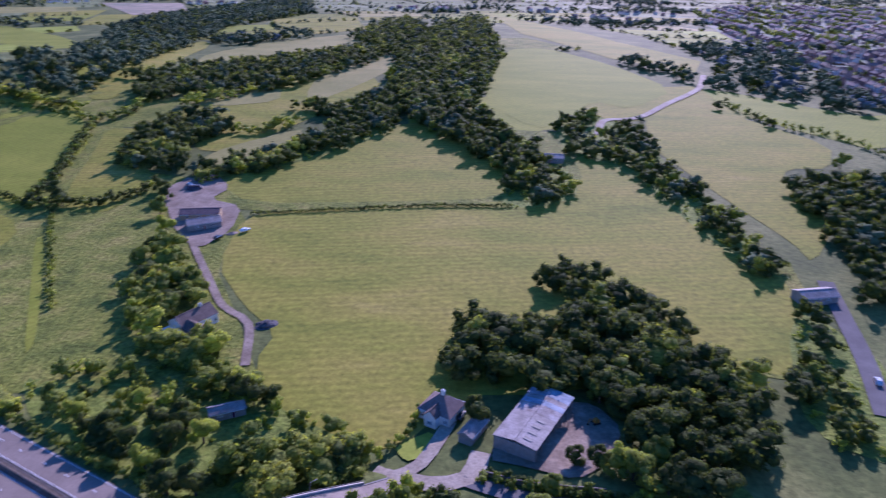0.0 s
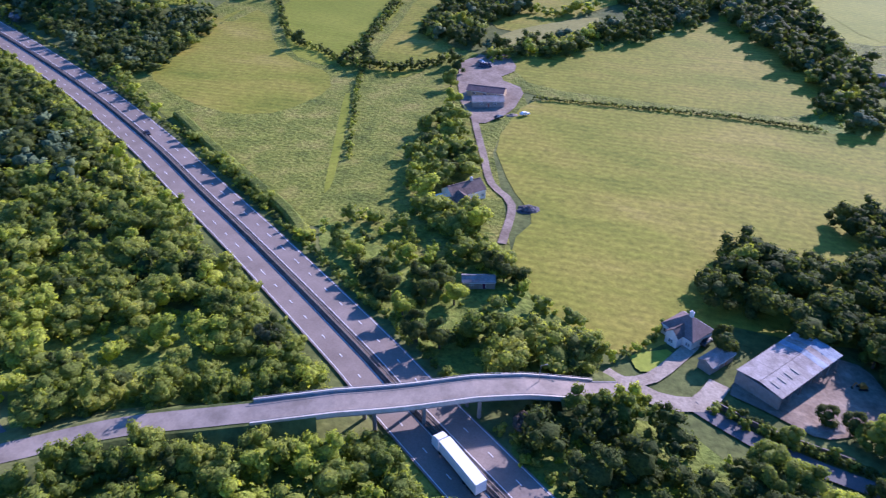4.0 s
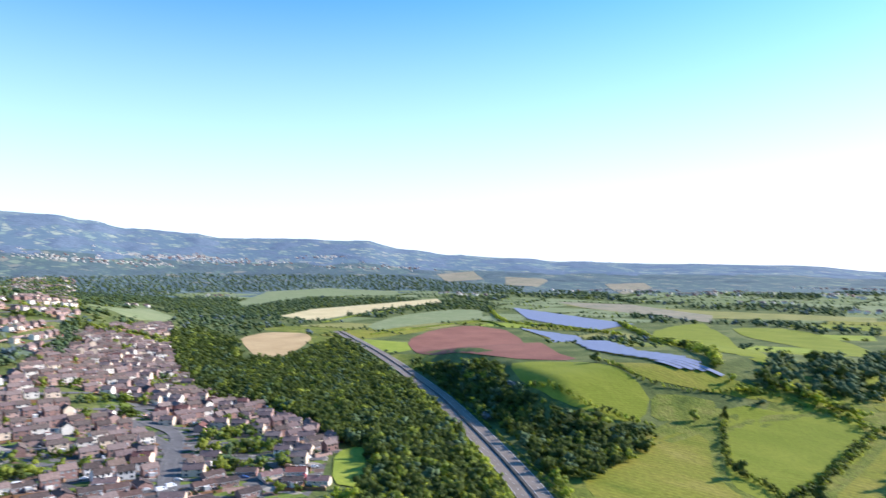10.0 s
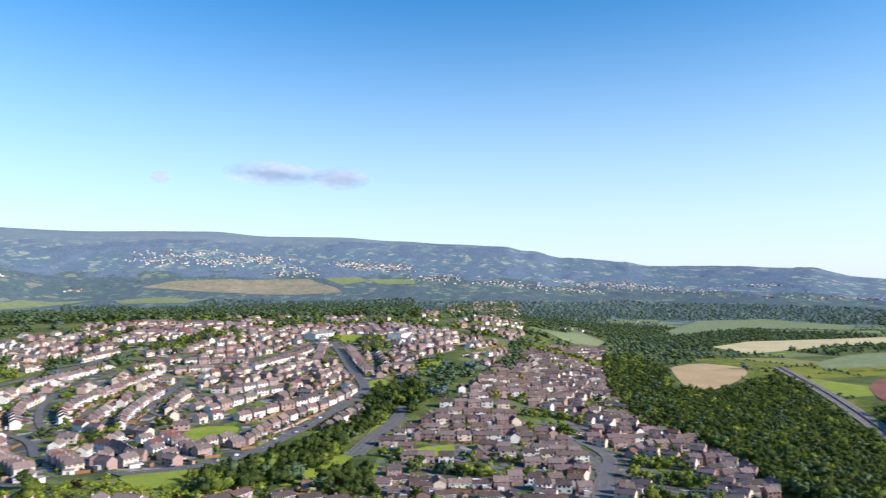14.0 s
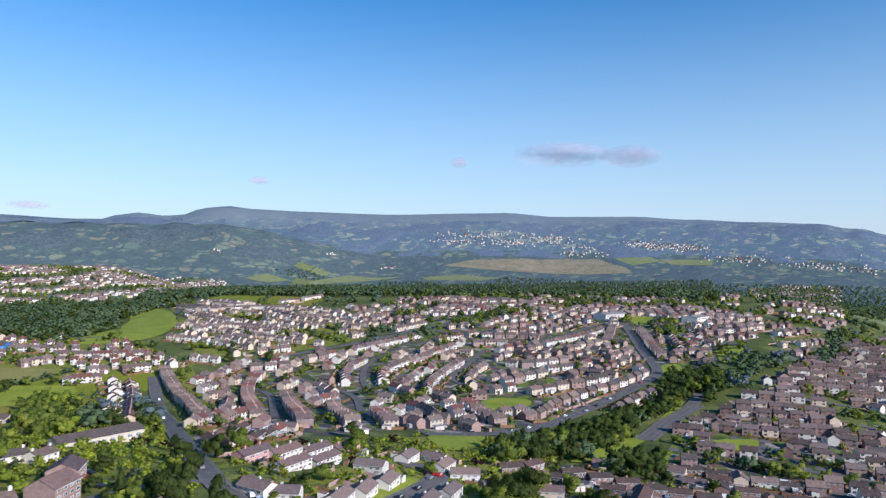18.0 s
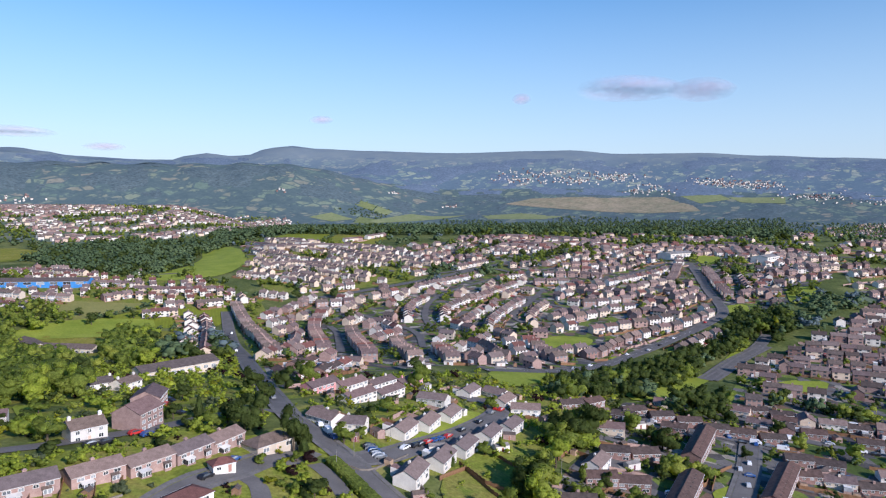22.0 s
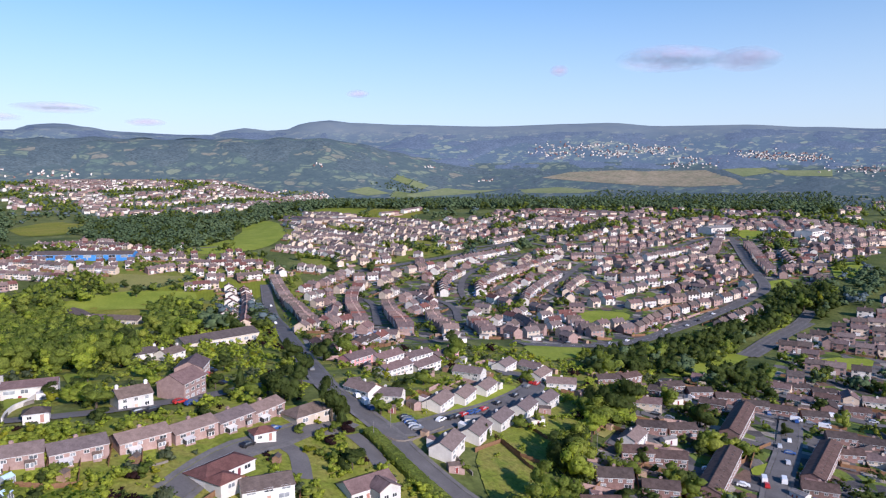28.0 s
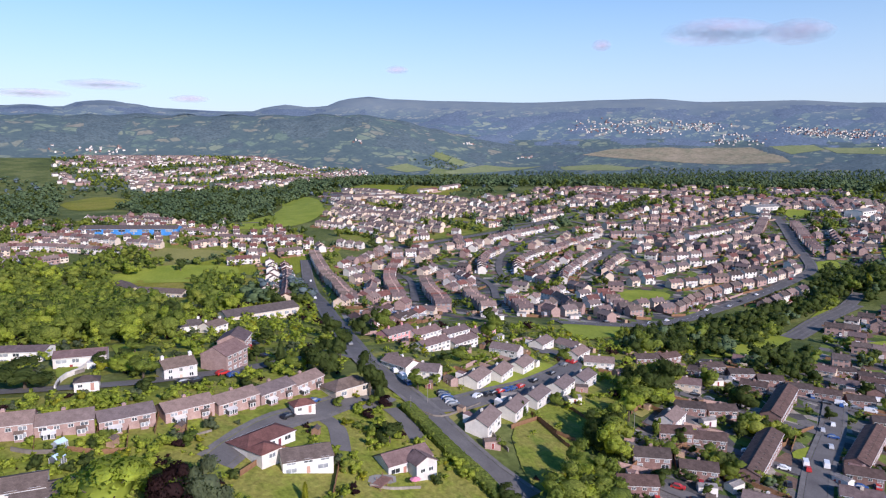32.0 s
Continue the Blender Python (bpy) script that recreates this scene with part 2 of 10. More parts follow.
material("yard_dust", [(0.3, (0.11, 0.085, 0.06)), (0.48, (0.21, 0.16, 0.115)), (0.6, (0.29, 0.23, 0.165)), (0.75, (0.46, 0.39, 0.32))], 0.09, 6, fine=(0.8, 0.3), bump=0.15)
material("concrete", [(0.3, (0.1, 0.088, 0.078)), (0.5, (0.19, 0.165, 0.14)), (0.7, (0.33, 0.29, 0.25))], 0.06, 6, fine=(0.8, 0.25))
material("deck", [(0.3, (0.2, 0.19, 0.175)), (0.7, (0.3, 0.28, 0.26))], 0.2, 6, fine=(1.5, 0.12))
material("paint_white", [(0.3, (0.6, 0.6, 0.58)), (0.7, (0.74, 0.74, 0.72))], 0.8, 4, rough=0.6)
material("steel", [(0.3, (0.22, 0.2, 0.18)), (0.7, (0.31, 0.29, 0.265))], 0.8, 4, rough=0.7)
material("barrier_steel", [(0.3, (0.13, 0.115, 0.1)), (0.7, (0.2, 0.18, 0.16))], 0.8, 4, rough=0.7, fine=(2, 0.3))
LEAF = [(0.0, (0.8, 0.83, 0.8)), (0.5, (1.0, 1.0, 1.0)), (1.0, (1.22, 1.18, 1.05))]
material("foliage", [(0.32, (0.108, 0.152, 0.032)), (0.5, (0.194, 0.24, 0.048)), (0.68, (0.292, 0.32, 0.066))], 0.05, 3, rough=0.7, island=LEAF, spec=0.1, glow=0.45, fine=(1.5, 0.6), bump=0.8)
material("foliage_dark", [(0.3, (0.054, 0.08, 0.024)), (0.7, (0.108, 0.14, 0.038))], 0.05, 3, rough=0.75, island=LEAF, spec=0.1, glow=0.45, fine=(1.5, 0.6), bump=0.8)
material("foliage_light", [(0.3, (0.227, 0.29, 0.04)), (0.7, (0.356, 0.4, 0.066))], 0.06, 3, rough=0.7, island=LEAF, spec=0.1, glow=0.45, fine=(1.5, 0.6), bump=0.8)
material("foliage_purple", [(0.3, (0.028, 0.014, 0.016)), (0.7, (0.05, 0.026, 0.026))], 0.06, 3, rough=0.7, island=LEAF, glow=0.45, fine=(1.5, 0.6), bump=0.8)
material("foliage_grey", [(0.3, (0.09, 0.115, 0.06)), (0.7, (0.17, 0.2, 0.12))], 0.06, 3, rough=0.7, island=LEAF, glow=0.45, fine=(1.5, 0.6), bump=0.8)
material("foliage_yellow", [(0.3, (0.2, 0.22, 0.02)), (0.7, (0.32, 0.32, 0.035))], 0.06, 3, rough=0.7, island=LEAF, glow=0.45, fine=(1.5, 0.6), bump=0.8)
material("bark", [(0.3, (0.07, 0.055, 0.04)), (0.7, (0.14, 0.11, 0.08))], 1.2, 5, fine=(6, 0.3), bump=0.05)

# ---- terrain ----
SKYLINE = [(-40, -1.6), (10, -1.6), (26, -1.5), (32, -1.0), (40, -0.83), (48.5, -0.58), (53, -0.21), (57.6, 0.08), (61.3, 0.58), (65, 1.31), (71.5, 1.5), (75.8, 1.6), (78, 1.96), (82.4, 2.3), (85.4, 2.9), (87.5, 3.3), (91.5, 3.5), (96, 3.76), (100.7, 4.06), (106.4, 4.08), (110.5, 4.4), (113, 4.36), (120, 4.2), (126.7, 4.32), (130.9, 4.44), (132.5, 4.62), (134.5, 4.42), (135.8, 3.87), (137.2, 3.72), (139.1, 3.9), (140.4, 3.7), (141.5, 3.34), (143.6, 3.29), (148.4, 3.42), (150, 3.66), (151.8, 3.88), (153.3, 3.78), (155, 3.28), (156.8, 3.41), (158.5, 3.26), (165, 3.0), (200, 2.0), (260, 0), (320, -1.6)]

def sky_el(a):
    a = (a + 40) % 360 - 40
    for (a0, e0), (a1, e1) in zip(SKYLINE, SKYLINE[1:]):
        if a <= a1:
            k = (a - a0) / (a1 - a0)
            return e0 + (e1 - e0) * k * k * (3 - 2 * k)
    return -1.6


def step(a, b, x):
    k = min(1.0, max(0.0, (x - a) / (b - a)))
    return k * k * (3 - 2 * k)


# heights along the rising town hill and along the valley side beyond the terraces, by distance
TOWN_HILL = [(430, 22), (600, 29), (800, 45), (1000, 68), (1180, 80), (1320, 83), (1500, 74), (1750, 55), (2300, 30), (9000, 30)]
VALLEY_SIDE = [(430, 22), (600, 30), (750, 45), (860, 51), (1000, 52), (1300, 62), (1650, 98), (1850, 122), (2050, 118), (2500, 60), (3000, 5), (9000, 5)]


def along(profile, r):
    for (r0, z0), (r1, z1) in zip(profile, profile[1:]):
        if r <= r1:
            k = max(0.0, (r - r0) / (r1 - r0))
            return z0 + (z1 - z0) * k
    return profile[-1][1]


def ground(x,y):
    z=2.0
    dy=y+190
    z+=66/(1+((x+60)/300)**2+(dy/(150 if dy>0 else 300))**2)
    z+=30*math.exp(-((x-60)**2+(y-850)**2)/(2*330.0**2))
    z+=14*math.exp(-((x+330)**2+(y-520)**2)/(2*140.0**2))
    z+=4*math.sin(x/210+1)*math.sin(y/260+.5)*step(150,600,math.hypot(x,y))
    d,u=(x+293)*0.2975+(y-226)*0.9547,(y-226)*0.2975-(x+293)*0.9547
    if d>34:
        z+=27*step(34,84,d)*(1-step(150,520,d))*step(30,150,u)*(1-step(360,600,u))
    r=math.hypot(x,y)
    a=math.degrees(math.atan2(-x,y))
    if r>430 and (a>76 or a<-170):
        b=a if a>0 else a+360
        w=step(76,92,b)*(1-step(176,190,b))*step(430,640,r)
        if w>0:
            k=step(132,142,b)
            z+=(along(TOWN_HILL,r)*(1-k)+along(VALLEY_SIDE,r)*k-z)*w
    if r>2300:
        top=EYE+4750*math.tan(math.radians(sky_el(a)))
        k=step(2300,4750,r);far=0.25*k+0.75*k**2.2
        ridge=step(120,134,a)*(1-step(166,176,a))
        if ridge>0:
            crest=EYE+3600*math.tan(math.radians(3.05-0.02*max(0,a-140)+0.07*math.sin(a*1.9)))
            q=(crest/top)*step(2300,3600,r)**1.5
            if r>3600: q=(crest-25*math.sin(math.pi*min(1,(r-3600)/700)))/top*(1-step(4000,4750,r))+step(4000,4750,r)
            far+=(q-far)*ridge
        z+=(top-z)*far
    return z


DUAL = [
    (-1086, 463),
    (-986, 442),
    (-843, 412),
    (-699, 375),
    (-546, 327),
    (-417, 277),
    (-293, 226),
    (-214, 189),
    (-162.4, 161.4),
    (-129.9, 144.1),
    (-97.8, 126.3),
    (-66.9, 108.6),
    (-54.2, 100.7),
    (-19.7, 80.4),
    (23.4, 55.1),
    (83.8, 19.7),
]
BRIDGE = [
    (-9.5, 123.6, 0.5),
    (-14.5, 119.4, 1.9),
    (-20.3, 115, 3.9),
    (-28.4, 109.5, 6),
    (-37.9, 102.8, 7),
    (-49.9, 93.7, 7),
    (-61.7, 85.9, 7),
    (-70.6, 80.3, 6.2),
    (-79.5, 75, 5.2),
    (-97.3, 64.4, 3.4),
    (-110.5, 53.5, 1.6),
    (-124, 40, 0.4),
]
LANES = [
    ('farm_lane', 3.6, 'track', [(-15, 128.8), (-10, 127.2), (-4.4, 131.4), (-0.3, 140.4), (2.7, 148.5)]),
    ('farm_lane', 2.8, 'dirt', [(-129, 339), (-130, 318), (-116, 291), (-102, 262), (-86.2, 231.9), (-74.7, 210.6), (-62.8, 198.5), (-57.1, 173.5)]),
    ('yard_lane', 4.4, 'asphalt', [(5.4, 126.4), (18.2, 120.8), (32.4, 118), (47.2, 116.6), (68.1, 113.9)]),
    ('yard_lane', 5, 'track', [(-10, 127.2), (-2.4, 124.5), (6.7, 126.8), (10.3, 136.2)]),
    ('wood_lane', 6, 'asphalt', [(119.4, 154.7), (129.4, 183.4), (137.2, 212.1), (144, 238)]),
    ('ridge_lane', 5, 'track', [(225, 625), (200, 564), (161, 511), (130, 470), (105, 460), (95, 428)]),
    ('wood_path', 1.6, 'dirt', [(-117.8, 49.9), (-137.9, 56.6), (-149.4, 57.4), (-158.6, 49.5), (-170.4, 44.2), (-182.3, 48), (-186.7, 55.6), (-171.5, 57.3), (-164.2, 67.2), (-150.4, 56.5)]),
    ('wood_path', 1.6, 'dirt', [(-202.5, 72.6), (-208.3, 82.7), (-229.5, 98.9)]),
    ('wood_path', 4, 'asphalt', [(-124.6, 54.1), (-116, 51.4), (-109, 48.2)]),
    ('street', 6.0, 'asphalt', [(-149.2, -82.5), (-151.1, -95.7), (-156.5, -112.7), (-164.1, -131.2), (-169.7, -147.7), (-179.3, -169.4), (-220, -222), (-289, -305), (-384, -420), (-436, -481)]),
    ('street', 4.6, 'asphalt', [(-67, -203.3), (-83.5, -190.1), (-99.2, -181.6), (-114.3, -177.8), (-132.1, -175.1), (-153.5, -176.1), (-171.2, -172.7), (-177.5, -167.7)]),
    ('street', 6, 'asphalt', [(-163, -129.2), (-173.1, -124.7), (-194.3, -123.5), (-219.4, -122.3), (-253.1, -125.5), (-269, -131), (-274, -142), (-267, -147)]),
    ('street', 6.4, 'asphalt', [(-353, -180), (-385, -155), (-431, -141), (-495, -135), (-562, -121), (-625, -105), (-672, -102), (-753, -128), (-862, -163), (-907, -181)]),
    ('street', 6, 'asphalt', [(-456, -79), (-514, -74), (-565, -62), (-605, -58)]),
    ('street', 5.6, 'asphalt', [(-489, -280), (-506, -312), (-546, -341), (-593, -360), (-660, -365), (-744, -352), (-812, -318)]),
    ('street', 6, 'asphalt', [(-217.6, -27.7), (-250, -31.1), (-289, -33), (-330, -37), (-348, -39)]),
    ('street', 5.5, 'asphalt', [(-351, -283), (-430, -350), (-453, -377)]),
    ('street', 5.5, 'asphalt', [(-553, -245), (-574, -265), (-624, -272), (-696, -285)]),
    ('street', 6, 'asphalt', [(-535, -457), (-606, -438), (-689, -418), (-782, -394), (-847, -379)]),
    ('street', 6, 'asphalt', [(-92.2, -133.7), (-105.5, -138.4), (-118.4, -140.9), (-130, -140.3), (-139.8, -141.2), (-148.6, -138.3), (-157.5, -139.4)]),
    ('street', 5, 'asphalt', [(-121.4, -122), (-126.7, -128.2), (-129.2, -132.8), (-128.8, -139)]),
    ('street', 5, 'asphalt', [(-144.5, -115.6), (-149.2, -123.5), (-151.4, -131.8)]),
    ('street', 5.5, 'asphalt', [(-502, -382), (-477, -310), (-418, -262)]),
    ('street', 5, 'asphalt', [(-644, -286), (-621, -232), (-615, -179)]),
    ('street', 5.5, 'asphalt', [(-710, -431), (-770, -388), (-749, -314), (-772, -245), (-896, -204)]),
    ('street', 6, 'asphalt', [(-459, -76), (-528, -68), (-573, -56)]),
    ('street', 6, 'asphalt', [(-360, 64), (-420, 75), (-501, 95), (-550, 82)]),
    ('street', 6, 'asphalt', [(-370, 67), (-459, 83), (-548, 71)]),
]
FIELDS = [
    ('rough_pasture', 'rough', [(-297, 251), (-301, 307), (-312, 352), (-309, 411), (-220, 422), (-183, 418), (-143, 326), (-134, 259), (-107, 175), (-113.2, 153.9), (-154, 174.1), (-235, 216)]),
    ('rough_pasture', 'rough', [(-228, 316), (-184, 325), (-144, 352), (-85, 295), (-87.2, 242.6), (-67.8, 203.7), (-54.4, 173.2), (-45.2, 155.1), (-70.8, 150.5), (-96.4, 157.5), (-142.8, 179.9)]),
    ('rough_pasture', 'rough', [(-122, 329), (-96, 373), (-32, 450), (40, 436), (95, 428), (119, 342), (128, 274), (140, 248), (107.6, 170.4), (86.7, 175.4), (52, 276), (25, 307), (-90, 294)]),
    ('rough_pasture', 'scrub', [(-189.9, 45.3), (-197.4, 65), (-176.8, 75.1), (-151.1, 70.6), (-131.5, 56.1), (-138.4, 43.7), (-160.9, 37.1)]),
    ('rough_pasture', 'scrub', [(-231.9, 82.4), (-239, 95.7), (-220.8, 92.7), (-209.6, 79.4)]),
    ('meadow', 'hay', [(-86.2, 242.7), (-89, 291), (-69, 301), (25, 312), (72, 343), (73, 388), (88, 389), (107, 318), (125, 285), (119, 252), (132.1, 239.9), (104.8, 173.2), (95.1, 175.8), (68.2, 180.9), (34.6, 161.9), (6.4, 160.9), (-10.6, 136), (-25, 141.1), (-45.2, 155.1), (-55.2, 176.3), (-52.3, 193.1), (-68.1, 211.7)]),
    ('meadow', 'hay', [(-113, 333), (-95, 369), (-47, 419), (-18, 451), (28, 412), (42, 363), (28, 320), (-23, 313), (-91, 308)]),
    ('meadow', 'hay', [(134, 470), (173, 525), (208, 473), (236, 420), (214, 376), (188, 373), (176, 350), (180, 301), (147, 253), (148, 275), (139, 316), (131, 359), (122, 407)]),
    ('meadow', 'lush', [(23, 505), (56, 720), (98, 746), (150, 658), (181, 560), (131, 492), (107, 513), (79, 458), (58, 437)]),
    ('meadow', 'hay', [(63, 1418), (133, 1029), (190, 819), (247, 701), (221, 636), (157, 690), (87, 869)]),
    ('meadow', 'lush', [(206, 575), (285, 510), (317, 494), (267, 407), (222, 461), (200, 518)]),
    ('meadow', 'lush', [(-296, 466), (-264, 490), (-218, 420), (-207, 365), (-200, 324), (-214, 320)]),
    ('meadow', 'lush', [(-293, 563), (-356, 707), (-402, 1057), (-356, 1164), (-310, 999), (-262, 602), (-239, 525), (-271, 523)]),
    ('meadow', 'straw', [(-214, 587), (-227, 686), (-189, 780), (-100, 853), (-82, 772), (-106, 711), (-160, 655), (-187, 605)]),
    ('meadow', 'straw', [(-102, 510), (-104, 567), (-87, 645), (-55, 694), (-44, 621), (-66, 551), (-91, 495)]),
    ('meadow', 'hay', [(-141, 384), (-148, 410), (-109, 463), (-74, 481), (-105, 414), (-123, 381)]),
    ('meadow', 'straw', [(-210, 502), (-176, 499), (-124, 534), (-117, 492), (-156, 471), (-193, 489)]),
    ('meadow', 'lush', [(-310, 415), (-247, 447), (-221, 421), (-202, 389), (-198, 339), (-190, 292), (-223, 301), (-269, 358)]),
    ('meadow', 'hay', [(-273, 249), (-284, 290), (-306, 346), (-284, 365), (-238, 309), (-211, 292), (-190, 287), (-176, 267), (-181, 235), (-198, 224), (-228, 228)]),
    ('rough_pasture', 'rough', [(-228, 228), (-198, 224), (-181, 235), (-176, 267), (-165, 258), (-125.9, 183.3), (-119.6, 162.2), (-151.1, 177)]),
    ('mown_strip', 'lush', [(-168, 265), (-165, 267), (-141.9, 220.9), (-124.6, 184.7), (-123.7, 176.9), (-142.1, 213.4)]),
    ('rough_pasture', 'rough', [(-164, 268), (-143, 286), (-134, 259), (-112.4, 208.6), (-110.3, 176.8), (-119.8, 178), (-141.1, 221.6)]),
    ('meadow', 'hay', [(-181, 316), (-195, 380), (-205, 417), (-183, 418), (-172, 359), (-146, 333), (-148, 296), (-166, 291)]),
    ('meadow', 'lush', [(-493, 369), (-484, 387), (-425, 407), (-342, 379), (-323, 352), (-328, 334), (-371, 322), (-430, 337)]),
    ('rough_pasture', 'rough', [(-342, 379), (-330, 397), (-309, 411), (-303, 376), (-318, 353)]),
    ('meadow', 'hay', [(-419, 407), (-379, 419), (-318, 450), (-279, 463), (-277, 452), (-316, 420), (-364, 390)]),
    ('ploughed_field', 'redsoil', [(-917, 497), (-1032, 614), (-1070, 718), (-929, 710), (-517, 442), (-442, 409), (-527, 388), (-749, 427)]),
    ('meadow', 'lush', [(-1160, 549), (-1343, 711), (-1429, 899), (-1376, 956), (-1181, 819), (-1134, 653), (-1062, 520)]),
    ('stubble_field', 'tan', [(-1081, 298), (-1140, 360), (-1092, 409), (-1017, 391), (-928, 341), (-842, 274), (-880, 262), (-986, 279)]),
    ('stubble_field', 'cream', [(-1486, 497), (-1646, 632), (-1692, 841), (-1750, 1056), (-1618, 991), (-1509, 749), (-1311, 503)]),
    ('meadow', 'lush', [(-2008, 542), (-2570, 813), (-2626, 1078), (-2293, 1222), (-2039, 1068), (-2137, 840), (-1868, 527)]),
    ('meadow', 'lush', [(-1390, 140), (-1887, 282), (-1500, 286), (-1348, 246), (-1228, 164)]),
    ('meadow', 'hay', [(-267, 518), (-280, 570), (-275, 811), (-246, 760), (-232, 599), (-229, 526), (-229, 480), (-244, 479)]),
    ('meadow', 'lush', [(-784, 868), (-812, 973), (-715, 960), (-333, 505), (-327, 487), (-401, 523), (-668, 776)]),
    ('meadow', 'straw', [(-1394, 1216), (-1281, 1309), (-1002, 1322), (-694, 1375), (-640, 1269), (-883, 1165), (-1185, 1174)]),
    ('meadow', 'lush', [(-739, 1010), (-653, 1053), (-436, 854), (-381, 734), (-503, 826), (-634, 895)]),
    ('stubble_field', 'tan', [(-3006, 1813), (-3032, 2053), (-2631, 1838), (-2622, 1632)]),
    ('stubble_field', 'tan', [(-2707, 2018), (-2459, 2081), (-2159, 1769), (-2315, 1724)]),
    ('stubble_field', 'tan', [(-1470, 1267), (-1267, 1347), (-940, 1227), (-820, 1069), (-1051, 1160), (-1286, 1197)]),
    ('stubble_field', 'tan', [(-2118, 2084), (-2074, 2266), (-1839, 2060), (-1591, 1649)]),
    ('meadow', 'lush', [(-760, 848), (-830, 974), (-820, 1069), (-398, 517), (-452, 543), (-670, 746)]),
    ('stubble_field', 'tan', [(-700, 1488), (-545, 1518), (-437, 1246), (-507, 1186)]),
    ('meadow', 'hay', [(-147, 445), (-127, 469), (-108, 477), (-101, 453), (-121, 430), (-138, 424)]),
    ('meadow', 'straw', [(-134, 365), (-125, 389), (-90, 429), (-85, 409), (-107, 376), (-126, 354)]),
    ('meadow', 'straw', [(-195, 555), (-188, 628), (-152, 678), (-135, 609), (-165, 555), (-180, 530)]),
    ('park_grass', 'mown', [(-263, -552), (-288, -552), (-339, -554), (-380, -507), (-367, -486), (-337, -473), (-295, -515)]),
    ('park_grass', 'mown', [(-479, -661), (-634, -743), (-766, -897), (-753, -803), (-646, -669), (-561, -618), (-495, -627)]),
    ('meadow', 'hay', [(-484, -1061), (-592, -1138), (-591, -1011), (-503, -940), (-456, -954)]),
    ('stubble_field', 'tan', [(-3094, -1478), (-3243, -1401), (-3397, -1124), (-3501, -817), (-3372, -655), (-3271, -602), (-3166, -802), (-3108, -1152)]),
    ('meadow', 'lush', [(-2257, -1675), (-2595, -1696), (-2791, -1523), (-2589, -1576), (-2242, -1623)]),
    ('meadow', 'lush', [(-2808, -1462), (-2941, -1321), (-2944, -1115), (-2837, -1171), (-2744, -1388)]),
    ('meadow', 'lush', [(-2097, -1848), (-2220, -1834), (-2229, -1726), (-2113, -1747)]),
    ('meadow', 'hay', [(-3535, -751), (-3597, -573), (-3535, -517), (-3419, -631)]),
    ('meadow', 'hay', [(-3569, -534), (-3621, -294), (-3504, -282), (-3489, -465)]),
    ('park_grass', 'mown', [(-508, -208), (-526, -200), (-530, -174), (-496, -170), (-472, -187)]),
    ('park_grass', 'mown', [(-358, -148), (-410, -130), (-486, -121), (-535, -114), (-504, -109), (-423, -114), (-382, -124), (-353, -136)]),
    ('park_grass', 'mown', [(-347, -177), (-368, -169), (-383, -151), (-354, -142), (-332, -146), (-326, -159)]),
    ('park_grass', 'mown', [(-696, -104), (-712, -88), (-672, -78), (-660, -94)]),
    ('park_grass', 'mown', [(-424, -99), (-459, -84), (-531, -77), (-581, -74), (-578, -66), (-499, -75), (-437, -77), (-385, -83), (-355, -95), (-368, -105)]),
    ('park_grass', 'mown', [(-484, -42), (-503, -28), (-470, -26), (-465, -37)]),
    ('park_grass', 'mown', [(-967, -181), (-960, -148), (-903, -150), (-912, -170)]),
    ('park_grass', 'mown', [(-503, -210), (-527, -205), (-534, -176), (-501, -170), (-479, -179), (-485, -195)]),
    ('park_grass', 'mown', [(-801, -63), (-828, -35), (-751, -32), (-724, -51)]),
    ('park_grass', 'mown', [(-470, -44), (-499, -29), (-508, -12), (-478, -13), (-465, -31)]),
    ('park_grass', 'mown', [(-368, -179), (-380, -156), (-335, -142), (-311, -152)]),
    ('park_grass', 'mown', [(-404, 169), (-413, 192), (-366, 172), (-326, 151), (-342, 141)]),
    ('park_grass', 'mown', [(-326, 49), (-337, 54), (-327, 71), (-304, 67), (-288, 53), (-296, 46)]),
    ('lawn', 'mown', [(-11.4, 137.7), (-0.7, 145.2), (-4.6, 133.6), (-7.9, 132.1)]),
    ('yard', 'yard_dust', [(10.4, 134), (22.2, 130.6), (32, 126.8), (40.2, 133.1), (47.2, 146.6), (41.9, 157.8), (33.4, 158.8), (22.9, 151.1)]),
    ('farm_yard', 'dirt', [(-131.8, 310.4), (-136.2, 327.6), (-119.3, 348.7), (-104.6, 326.5), (-110.4, 311.6), (-93.0, 303.5), (-90.1, 275.9), (-98.0, 255.9), (-111.0, 269.9)]),
    ('garden_grass', 'garden', [(-65.3, -205.8), (-70.3, -191.4), (-104.9, -171.5), (-131.6, -169.1), (-147.1, -148.6), (-155.8, -137.9), (-145.6, -108.6), (-140.1, -83.6), (-146.3, -56.8), (-57.5, -97.6), (-30.8, -134)]),
    ('lawn', 'mown', [(-194.6, -128.3), (-246.6, -139), (-254.4, -130.1), (-238.3, -126.7), (-198.8, -124), (-193.1, -125)]),
    ('car_park', 'asphalt', [(-162.3, -128.7), (-174.2, -131.2), (-188.4, -124.1), (-178.8, -122.1), (-162.8, -123.7)]),
    ('garden_grass', 'garden', [(-176.8, -106), (-204.4, -109.4), (-241.8, -107.8), (-207.3, -90), (-170.2, -81.8), (-154.7, -78.9), (-155.4, -87.7)]),
]
